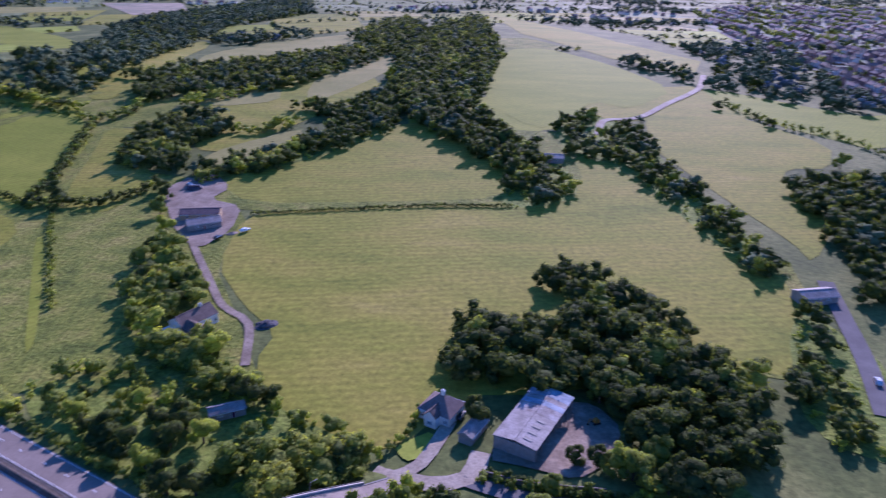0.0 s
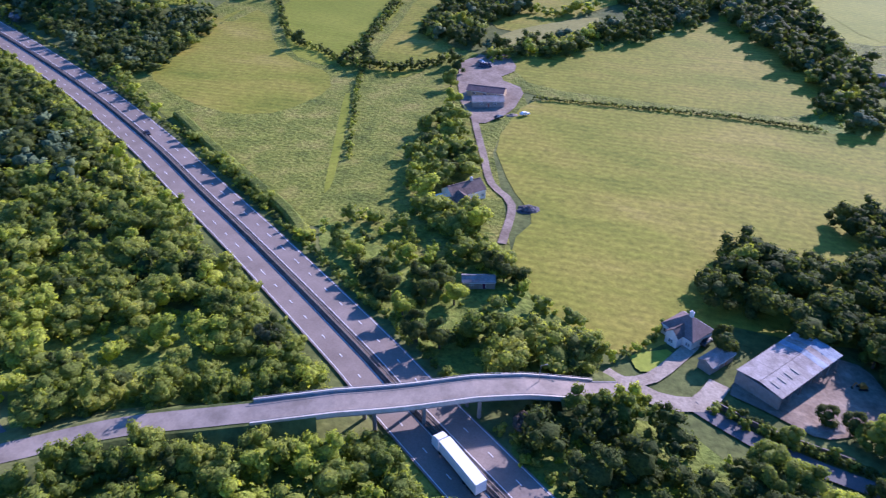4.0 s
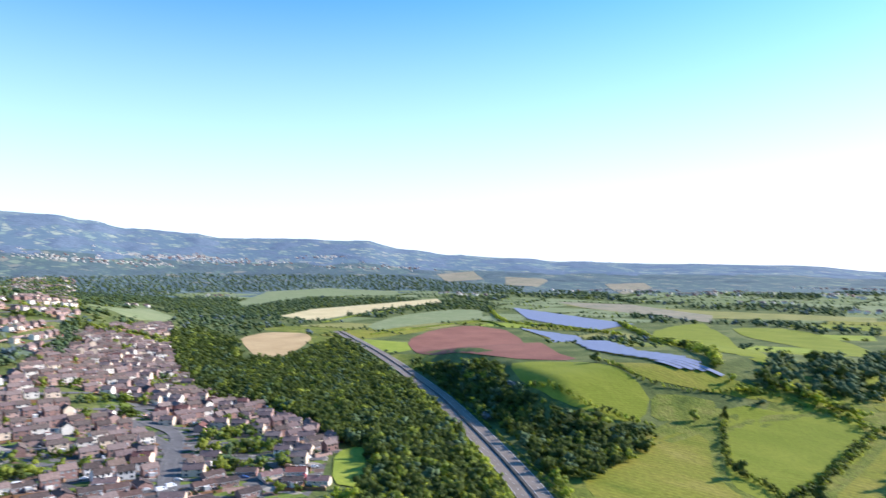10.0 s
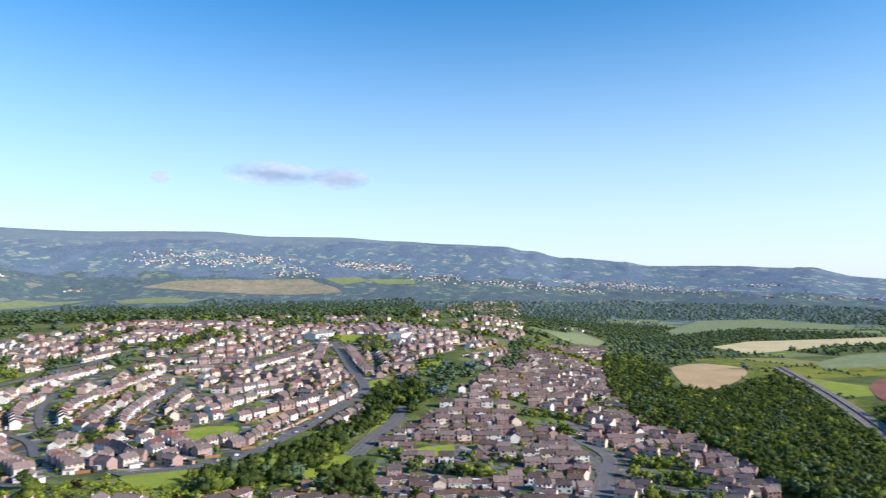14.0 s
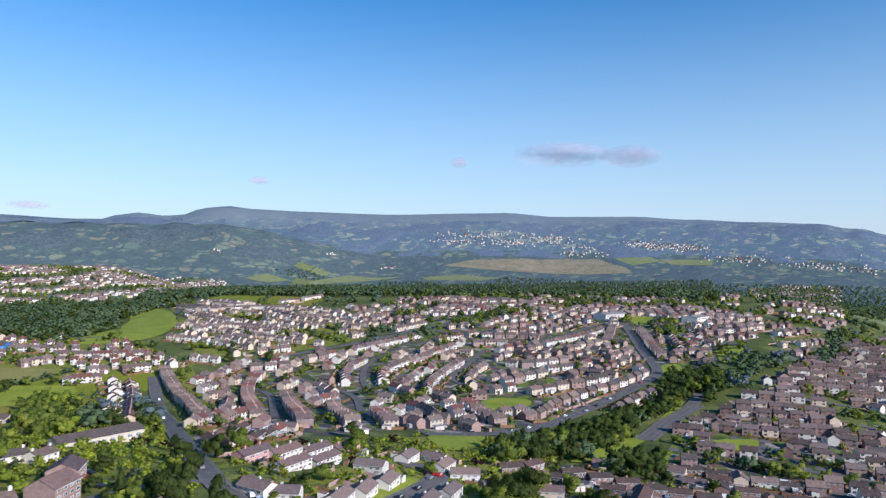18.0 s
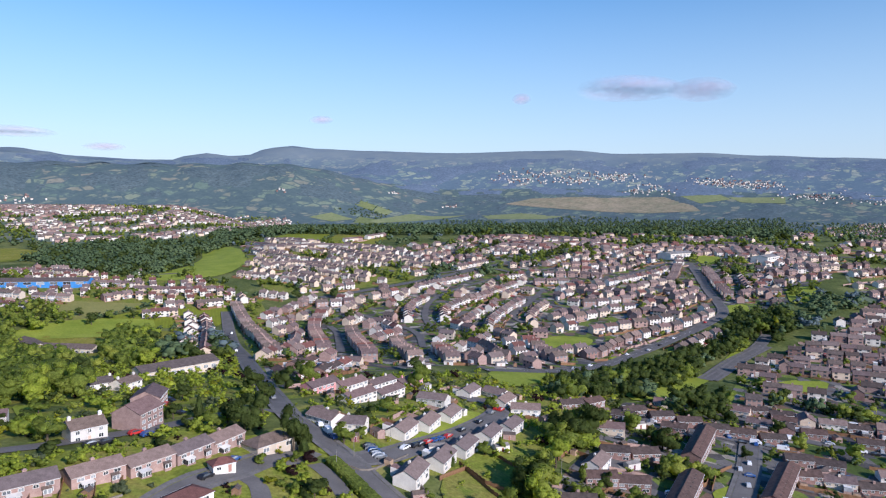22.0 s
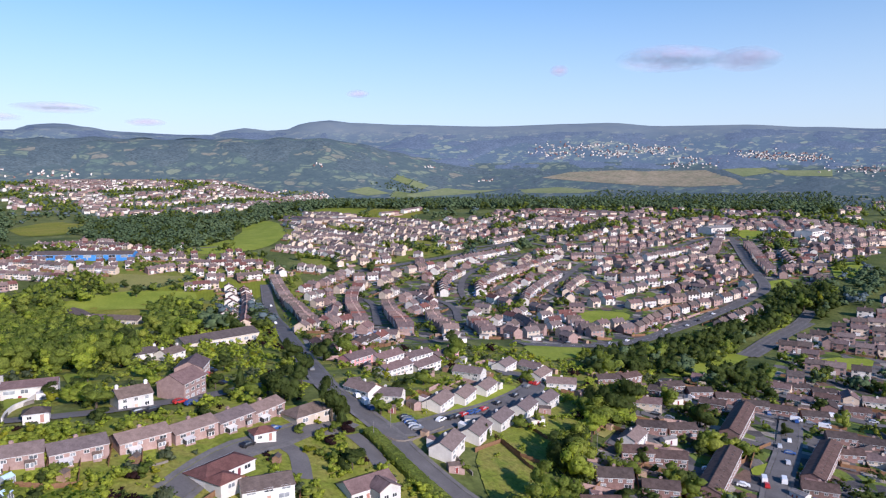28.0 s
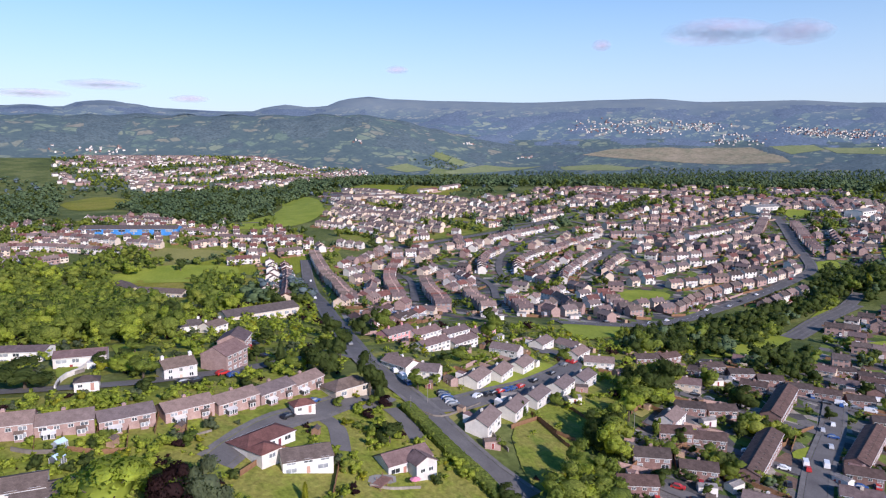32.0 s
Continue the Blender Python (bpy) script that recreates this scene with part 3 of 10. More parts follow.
SOLAR = [
    [(-1387, 1054), (-1205, 1030), (-895, 950), (-850, 825), (-990, 850), (-1115, 886)],
    [(-973, 750), (-802, 735), (-440, 474), (-346, 447), (-324, 447), (-363, 422), (-488, 461), (-820, 690)],
]
WOODS = [
    ('w', 6.5, 6, 10, [(-298, 84), (-296, 111), (-314, 129), (-317, 147), (-200, 115.2), (-222.1, 97.2), (-228, 77.5), (-224.6, 56.3)]),
    ('w', 6.5, 6, 10, [(-223.7, 51.5), (-266.2, 77.4), (-293, 107), (-278, 113), (-240.9, 105.1), (-193.5, 86), (-156.1, 77), (-147.7, 69.2), (-161.1, 53.7), (-175.9, 45.4), (-199.4, 45.9)]),
    ('w', 7, 6, 10, [(-227.8, 48.5), (-208.3, 65.2), (-193, 59.9), (-183.7, 51.4), (-164.9, 39.5), (-170.2, 28.6)]),
    ('w', 6.5, 7, 12, [(-806, 185), (-803, 244), (-921, 372), (-720, 355), (-476, 273), (-373, 237), (-293, 205), (-226, 175), (-202.6, 161.5), (-202.8, 145.1), (-242, 140), (-229.3, 117.4), (-240.9, 105.1), (-278, 113), (-289, 134), (-381, 176), (-490, 187), (-647, 188)]),
    ('w', 6.5, 6, 11, [(-240.9, 105.1), (-229.3, 117.4), (-242, 140), (-202.8, 145.1), (-202.6, 161.5), (-167.5, 145.3), (-128.3, 125.6), (-105.8, 115.5), (-127.1, 92.2), (-138.4, 79.6), (-156.1, 77), (-193.5, 86)]),
    ('w', 7.5, 5, 9, [(-230.3, 78.5), (-222.1, 97.2), (-200, 115.2), (-153.7, 110.9), (-137, 91.3), (-150.6, 79.8), (-165, 75.4), (-177.6, 64.7), (-193, 59.9)]),
    ('w', 6.5, 6, 10, [(-165, 75.4), (-148.4, 81.7), (-153.7, 110.9), (-123.1, 102.8), (-105.3, 110.2), (-81, 98.9), (-63.7, 92.7), (-78.6, 73.6), (-95.6, 57.1), (-104.8, 49.2), (-120.1, 55.2), (-134.4, 65.9)]),
    ('w', 6.5, 6, 10, [(-152.3, 35.5), (-129, 42.4), (-122.9, 50.2), (-112.2, 45.1), (-114.3, 32.6), (-124.3, 23.9)]),
    ('w', 6, 6, 10, [(-100.4, 34.4), (-105.7, 44.3), (-85.3, 64.2), (-74.9, 74.7), (-63.3, 81.3), (-49.5, 89.1), (-39.4, 83.8), (-28.8, 75.4), (-25.5, 62.9), (-83.6, 23.6)]),
    ('w', 7, 7, 12, [(-728, 401), (-516, 374), (-454, 339), (-398, 311), (-320, 258), (-367, 277), (-445, 304), (-518, 314), (-637, 356)]),
    ('w', 6.5, 6, 10, [(-427, 329), (-364, 315), (-300, 338), (-280, 301), (-268, 247), (-284, 240), (-323, 256)]),
    ('w', 8.5, 3, 6.5, [(-118.1, 165.7), (-106.5, 176.2), (-86.4, 169.9), (-79, 179.1), (-63.6, 183), (-42.2, 151.7), (-23.3, 142.7), (-14.5, 123.8), (-27, 114.5), (-43.5, 108.4), (-66.5, 124.4), (-80.5, 128.4), (-104.4, 145.2)]),
    ('w', 5.5, 8, 12, [(-49.6, 126.2), (-40.3, 133.4), (-23.8, 137.5), (-14.8, 125.9), (-22.1, 115.7), (-38.7, 109.6)]),
    ('w', 5.6, 6, 10.5, [(-110.6, 215.1), (-108.5, 236.7), (-113, 272), (-93.5, 240.4), (-83.3, 212), (-65.3, 182.6), (-43, 154.4), (-60, 156.3), (-83.1, 170.7), (-95.7, 191.1)]),
    ('w', 6.5, 8, 13, [(0.6, 174.6), (4.4, 199.9), (20.2, 200.1), (40.1, 194.4), (44.2, 202.4), (34.1, 231.7), (47.1, 248.6), (68.2, 215.7), (77.3, 197), (74.3, 178.1), (93.5, 172.1), (79.4, 129.9), (52, 130.4), (34.7, 152.3), (22.5, 162.3), (8.9, 164.5)]),
    ('w', 6, 6, 10, [(-31.1, 101.3), (-17.6, 112), (-9.3, 115), (4, 118.3), (17.2, 109.9), (35.2, 102.6), (38.2, 94.9), (28.9, 82.7), (-8.5, 73.4)]),
    ('w', 7, 6, 10, [(38.1, 116), (46.3, 125.2), (65, 135.7), (72.2, 121.2), (66, 101.8), (51.1, 100.9), (39.8, 105.2)]),
    ('w', 7, 8, 13, [(-45, 571), (-21, 865), (50, 1121), (53, 687), (20, 485), (37, 408), (56, 398), (35, 340), (-3, 416), (-25, 453)]),
    ('w', 7, 6, 10, [(29, 331), (51, 377), (65, 368), (67, 325), (46, 309), (27, 308)]),
    ('w', 7.5, 7, 12, [(176, 349), (247, 365), (162, 220.4), (149.8, 219.8), (161, 270)]),
    ('w', 6.5, 6, 10, [(114.2, 202.1), (127.5, 214.6), (135.5, 175.8), (110.5, 134.1), (98.6, 142.4), (97, 157.1)]),
    ('w', 6.5, 6, 10, [(68, 440), (100, 477), (120, 444), (125, 345), (132, 300), (129.7, 241.7), (121, 241.3), (108, 305), (96, 370), (71, 388)]),
    ('w', 9, 8, 13, [(-340, 508), (-308, 584), (-461, 1008), (-437, 1387), (-329, 1712), (-221, 1241), (-284, 937), (-243, 539), (-256, 484), (-309, 453)]),
    ('w', 7.5, 7, 12, [(-177, 362), (-183, 424), (-164, 452), (-132, 456), (-128, 424), (-145, 394), (-130, 339), (-167, 354)]),
    ('w', 6.5, 6, 10, [(-133, 356), (-96, 404), (-61, 443), (-40, 458), (-31, 433), (-49, 402), (-91, 354), (-122, 331)]),
    ('w', 7.5, 7, 12, [(-239, 542), (-217, 598), (-156, 639), (-84, 714), (-54, 679), (-81, 603), (-121, 521), (-178, 495), (-206, 474)]),
    ('w', 7, 7, 12, [(-110, 473), (-65, 478), (-32, 572), (-19, 482), (-35, 432), (-69, 449)]),
    ('w', 7, 7, 12, [(-107, 806), (-60, 1080), (-13, 805), (-32, 572), (-54, 679)]),
    ('w', 9, 8, 13, [(-1129, 206), (-1199, 267), (-1036, 283), (-865, 243), (-815, 284), (-1020, 443), (-725, 359), (-461, 288), (-333, 236), (-340, 181), (-427, 184), (-563, 186), (-643, 148), (-799, 152)]),
    ('w', 9, 8, 14, [(-218, -663), (-259, -616), (-272, -513), (-192, -297), (-142.3, -227.1), (-118.5, -215.4), (-111.6, -242.8), (-87, -269.6)]),
    ('w', 9, 8, 13, [(-256, -569), (-313, -609), (-346, -611), (-338, -543), (-276, -538), (-255, -539)]),
    ('w', 9, 8, 13, [(-292, -442), (-341, -500), (-345, -461), (-245, -323), (-199, -288)]),
    ('w', 9, 8, 14, [(-524, -1009), (-719, -1094), (-845, -1020), (-796, -848), (-663, -789), (-586, -708), (-480, -658), (-480, -779)]),
    ('w', 9, 8, 14, [(-458, -1185), (-579, -1267), (-503, -1085), (-415, -911), (-315, -821)]),
    ('w', 10, 8, 14, [(-854, -855), (-1056, -764), (-2370, -1197), (-1251, -371), (-2872, -225), (-3187, -253), (-2960, -748), (-2482, -1510), (-2013, -1719)]),
    ('w', 26, 7, 11, [(-838, -566), (-1113, -562), (-886, -404), (-782, -386), (-796, -466)]),
    ('w', 8, 7, 12, [(-347, -107), (-423, -92), (-487, -100), (-543, -79), (-636, -70), (-625, -53), (-556, -60), (-513, -74), (-468, -80), (-406, -88), (-358, -91)]),
    ('w', 8, 7, 12, [(-329, -132), (-382, -121), (-351, -106), (-322, -104), (-312, -123)]),
    ('w', 8, 8, 13, [(-248.8, -97.2), (-288, -103), (-301, -93), (-265, -83.1), (-234.3, -85.1)]),
    ('w', 8, 8, 14, [(-161.4, -77.5), (-190.3, -84.4), (-202.4, -89.9), (-221.7, -84.3), (-195.3, -73.8), (-169.1, -66.5), (-159.8, -61.2), (-138.8, -70.6)]),
    ('w', 8, 7, 12, [(-347, -77), (-382, -78), (-392, -55), (-363, -48), (-335, -58)]),
    ('w', 9, 7, 12, [(-1166, -4), (-2352, 238), (-1500, 423), (-1442, 780), (-1295, 933), (-1537, 1109), (-1879, 935), (-2180, 616), (-2602, 95)]),
    ('w', 9, 7, 12, [(-803, 29), (-1083, 79), (-917, 70), (-780, 41)]),
    ('w', 12, 8, 13, [(-3066, -131), (-3312, 661), (-2940, 1595), (-2186, 1716), (-1680, 1318), (-2363, 1280), (-2645, 528), (-1216, -14)]),
    ('w', 12, 8, 13, [(-2641, -1301), (-2996, -819), (-3066, -131), (-1283, -55), (-2671, -730), (-2374, -1169)]),
    ('w', 7.5, 8, 13, [(-586.4, -93.8), (-657.3, -85.1), (-705.9, -50.4), (-584.1, -39.6), (-579.1, -62.7), (-530.8, -76.9)]),
    ('w', 8.5, 7, 11, [(-350.4, -134.9), (-399.6, -127.0), (-494.0, -108.6), (-548.3, -87.1), (-523.5, -75.8), (-435.0, -95.0), (-372.0, -111.9), (-336.2, -129.3)]),
    ('w', 9, 10, 16, [(-1182, -83), (-1156, -183), (-1148, -286), (-1141, -393), (-1101, -490), (-1034, -573), (-970, -654), (-922, -746), (-869, -839), (-790, -909), (-918, -1057), (-1007, -973), (-1088, -881), (-1161, -783), (-1224, -679), (-1279, -569), (-1324, -456), (-1358, -339), (-1383, -219), (-1397, -98)]),
]
HEDGES = [
    (1.6, 2.6, 2.4, [(10.5, 128.5), (20.5, 124.6), (32.0, 121.6), (45.0, 120.0)]),
    (1.3, 2.2, 2.2, [(-86, 294), (-48, 301), (-10, 307), (32, 309)]),
    (2.8, 4, 4, [(-296, 397), (-265, 355), (-236, 323), (-209, 311), (-190, 299)]),
    (2.8, 5.5, 5.5, [(-190, 299), (-195, 332), (-205, 378), (-219, 432)]),
    (2.8, 5.5, 5.5, [(-190, 299), (-156, 303), (-141, 323)]),
    (3, 3, 3, [(-176, 295), (-146, 235), (-131.2, 207.1)]),
    (5, 6, 7, [(-292, 248), (-226, 207), (-185.8, 189), (-148.5, 167.9), (-120.3, 151.8), (-103.9, 141.5)]),
    (5, 5, 6, [(-219, 213), (-183.5, 192.2), (-153, 175), (-128, 161.7), (-110.7, 148.9)]),
    (4, 5, 4, [(-426, 335), (-354, 333), (-313, 347)]),
    (4, 4, 4, [(-438, 420), (-364, 391), (-325, 411), (-307, 444), (-268, 452), (-227, 435)]),
    (5, 6, 8, [(-227, 435), (-203, 443), (-212, 517), (-197, 588)]),
    (6, 8, 12, [(-932, 952), (-666, 750), (-343, 454), (-297, 467), (-238, 455)]),
    (6, 8, 10, [(-1440, 1018), (-1108, 821), (-931, 811), (-780, 797)]),
    (6, 7, 6, [(-1016, 489), (-1070, 616), (-1118, 776), (-1009, 747)]),
    (6, 7, 6, [(-1254, 501), (-1433, 694), (-1523, 927), (-1449, 1008)]),
    (6, 8, 10, [(-177, 472), (-149, 504), (-118, 540)]),
    (6, 8, 10, [(-167, 356), (-149, 395), (-140, 429), (-120, 417), (-93, 439)]),
    (6, 8, 10, [(-122, 336), (-100, 354), (-81, 390)]),
    (3, 3, 3, [(10.3, 126.6), (20.4, 123.2), (37.1, 121.2)]),
    (3, 3, 3, [(-14.4, 133.4), (-8.6, 143.3), (-5.1, 151.9)]),
    (5, 5, 5, [(205, 520), (218, 461), (249, 440), (259, 401)]),
    (2.2, 3.2, 6, [(-156.3, -129.4), (-151.3, -116.9), (-147.1, -105.9), (-143.7, -94.4), (-140.4, -85.5)]),
]
HOUSE_ROWS = [
    ('estate', 11, 1, [(-490, -411), (-459, -396), (-424, -369), (-387, -332), (-335, -283)]),
    ('estate', 11, 1, [(-443, -347), (-413, -320), (-370, -280), (-333, -247)]),
    ('estate', 13, 0, [(-501, -435), (-515, -426), (-534, -410)]),
    ('white', 13, 0, [(-560, -478), (-593, -462)]),
    ('white', 13, 0, [(-558, -414), (-578, -410), (-600, -405)]),
    ('terrace', 8, 0, [(-602, -431), (-644, -427)]),
    ('white', 13, 0, [(-463, -349), (-480, -346), (-466, -316)]),
    ('estate', 13, 0, [(-502, -369), (-501, -344)]),
    ('estate', 11, 1, [(-420, -288), (-380, -255), (-350, -226)]),
    ('estate', 13, 0, [(-440, -282), (-455, -278)]),
    ('pale', 14, 0, [(-467, -279), (-470, -262)]),
    ('estate', 11, 1, [(-412, -248), (-364, -208)]),
    ('estate', 13, 0, [(-450, -243), (-441, -225), (-409, -198)]),
    ('estate', 13, 0, [(-503, -248), (-493, -230)]),
    ('estate', 13, 0, [(-400, -200), (-402, -183)]),
    ('estate', 12, 1, [(-489, -215), (-469, -198), (-439, -176), (-427, -163)]),
    ('terrace', 8.5, 0, [(-501, -330), (-530, -350), (-559, -361), (-591, -365), (-623, -368), (-654, -365), (-687, -362), (-712, -355), (-741, -338), (-770, -326)]),
    ('terrace', 8.5, 0, [(-520, -305), (-543, -320), (-567, -325), (-596, -326), (-618, -322), (-652, -321), (-697, -318)]),
    ('estate', 14, 0, [(-509, -291), (-501, -270)]),
    ('terrace', 8.5, 0, [(-509, -257), (-538, -269), (-570, -274), (-600, -278), (-631, -279)]),
    ('white', 7, 0, [(-620, -402), (-652, -396), (-686, -387), (-733, -380)]),
    ('terrace', 7, 0, [(-721, -426), (-754, -418), (-796, -405)]),
    ('estate', 9, 0, [(-543, -231), (-566, -245), (-596, -251), (-628, -252)]),
    ('estate', 14, 0, [(-667, -298), (-663, -264)]),
    ('estate', 14, 0, [(-513, -221), (-521, -205), (-533, -189)]),
    ('dim', 14.5, 0, [(-546, -184), (-563, -174), (-580, -164), (-593, -152), (-613, -140)]),
    ('white', 14, 0, [(-565, -215), (-590, -205), (-612, -192)]),
    ('white', 14, 0, [(-628, -195), (-648, -175)]),
    ('white', 14, 0, [(-637, -238), (-641, -218), (-662, -201), (-681, -189)]),
    ('estate', 14, 0, [(-713, -306), (-731, -283), (-734, -259)]),
    ('estate', 14, 0, [(-759, -314), (-776, -284), (-782, -254)]),
    ('estate', 14, 0, [(-814, -335), (-866, -331)]),
    ('estate', 14, 0, [(-815, -313), (-847, -290)]),
    ('estate', 14, 0, [(-795, -295), (-812, -271)]),
    ('terrace', 8, 0, [(-746, -233), (-782, -218), (-815, -203), (-854, -193)]),
    ('dim', 12, 0, [(-841, -241), (-888, -231)]),
    ('white', 8, 0, [(-908, -274), (-952, -267), (-1015, -264)]),
    ('estate', 13, 0, [(-698, -249), (-686, -222)]),
    ('estate', 13, 0, [(-713, -225), (-701, -201)]),
    ('dim', 13.5, 0, [(-458, -159), (-478, -153), (-513, -154), (-538, -149), (-559, -143), (-577, -137), (-592, -128), (-610, -121), (-640, -112), (-670, -104)]),
    ('dim', 13.5, 0, [(-404, -126), (-430, -123), (-460, -123), (-481, -120), (-504, -115), (-540, -106), (-568, -100), (-592, -91)]),
    ('estate', 12, 1, [(-868, -153), (-832, -140), (-795, -128), (-757, -115), (-733, -106)]),
    ('dim', 12, 0, [(-841, -112), (-802, -101), (-761, -91)]),
    ('estate', 13, 0, [(-889, -102), (-882, -78)]),
    ('estate', 13, 0, [(-818, -88), (-814, -66)]),
    ('dim', 13, 0, [(-760, -86), (-771, -65)]),
    ('dim', 12, 0, [(-897, -142), (-891, -107)]),
    ('estate', 13, 0, [(-690, -178), (-679, -148)]),
    ('dim', 13, 0, [(-632, -155), (-628, -134)]),
    ('estate', 13, 0, [(-738, -180), (-728, -153)]),
    ('estate', 13, 0, [(-748, -199), (-779, -181)]),
    ('estate', 12, 1, [(-782, -174), (-827, -179), (-882, -187)]),
    ('dim', 13, 0, [(-615, -172), (-642, -158)]),
    ('estate', 13, 0, [(-766, -375), (-770, -344)]),
    ('estate', 13, 0, [(-686, -447), (-707, -441)]),
    ('terrace', 6.6, 0, [(-290, -732), (-329, -702), (-351, -650)]),
    ('terrace', 6.6, 0, [(-263, -688), (-298, -660), (-330, -612)]),
    ('terrace', 7, 0, [(-243, -637), (-265, -632)]),
    ('terrace', 7, 0, [(-259, -619), (-284, -618)]),
    ('terrace', 7, 0, [(-355, -640), (-375, -608)]),
    ('terrace', 7, 0, [(-303, -790), (-325, -777)]),
    ('terrace', 7, 0, [(-329, -773), (-362, -754)]),
    ('terrace', 7, 0, [(-408, -814), (-447, -790), (-461, -724)]),
    ('terrace', 7, 0, [(-424, -658), (-454, -618)]),
    ('white', 9, 0, [(-391, -593), (-417, -589)]),
    ('terrace', 7, 0, [(-431, -604), (-455, -573), (-490, -545)]),
    ('white', 8, 0, [(-408, -528), (-427, -522)]),
    ('white', 8, 0, [(-430, -513), (-454, -505)]),
    ('terrace', 7, 0, [(-378, -519), (-402, -504)]),
    ('terrace', 6.5, 0, [(-406, -475), (-384, -446), (-351, -408), (-279, -326)]),
    ('white', 9, 1, [(-454, -489), (-428, -454), (-400, -415), (-372, -374), (-313, -306)]),
    ('white', 10, 0, [(-503, -508), (-514, -476)]),
    ('white', 10, 0, [(-421, -416), (-451, -415)]),
    ('estate', 10, 0, [(-284, -286), (-340, -316), (-400, -365)]),
    ('pale', 9, 0, [(-718, -753), (-687, -678), (-679, -617)]),
    ('pale', 9, 0, [(-764, -796), (-739, -695), (-772, -659), (-789, -610)]),
    ('pale', 9, 0, [(-609, -610), (-645, -606), (-666, -569), (-666, -522)]),
    ('pale', 9, 0, [(-783, -666), (-761, -609), (-752, -553), (-784, -546)]),
    ('pale', 10, 0, [(-709, -540), (-726, -494)]),
    ('pale', 9, 0, [(-565, -604), (-577, -569)]),
    ('pale', 9, 0, [(-614, -564), (-612, -532)]),
    ('pale', 10, 0, [(-659, -640), (-659, -600)]),
    ('white', 10, 0, [(-782, -480), (-815, -474)]),
    ('white', 10, 0, [(-807, -443), (-831, -435)]),
    ('white', 9, 0, [(-1040, -495), (-1042, -462)]),
    ('estate', 9, 0, [(-962, -449), (-953, -401), (-992, -361)]),
    ('white', 9, 0, [(-1050, -433), (-1047, -378)]),
    ('estate', 9, 0, [(-1138, -286), (-1116, -245)]),
    ('estate', 9, 0, [(-1222, -223), (-1149, -171), (-1127, -133)]),
    ('estate', 9, 0, [(-1076, -167), (-1055, -124)]),
    ('white', 9, 0, [(-894, -669), (-945, -672)]),
    ('estate', 9, 0, [(-842, -673), (-876, -667)]),
]
ROWS_AREA = [(-496, -456), (-576, -500), (-650, -470), (-716, -467), (-834, -420), (-890, -374), (-934, -290), (-1078, -279), (-931, -186), (-929, -173), (-936, -108), (-926, -70), (-774, -56), (-694, -82), (-662, -98), (-582, -85), (-383, -122), (-372, -171), (-336, -210), (-296, -257)]
TERRACE_AREA = [(-327, -849), (-356, -836), (-439, -874), (-512, -792), (-489, -649), (-519, -572), (-479, -512), (-460, -433), (-344, -314), (-260, -253), (-348, -373), (-270, -324), (-403, -488), (-372, -520), (-371, -595), (-323, -608), (-274, -598), (-240, -628)]
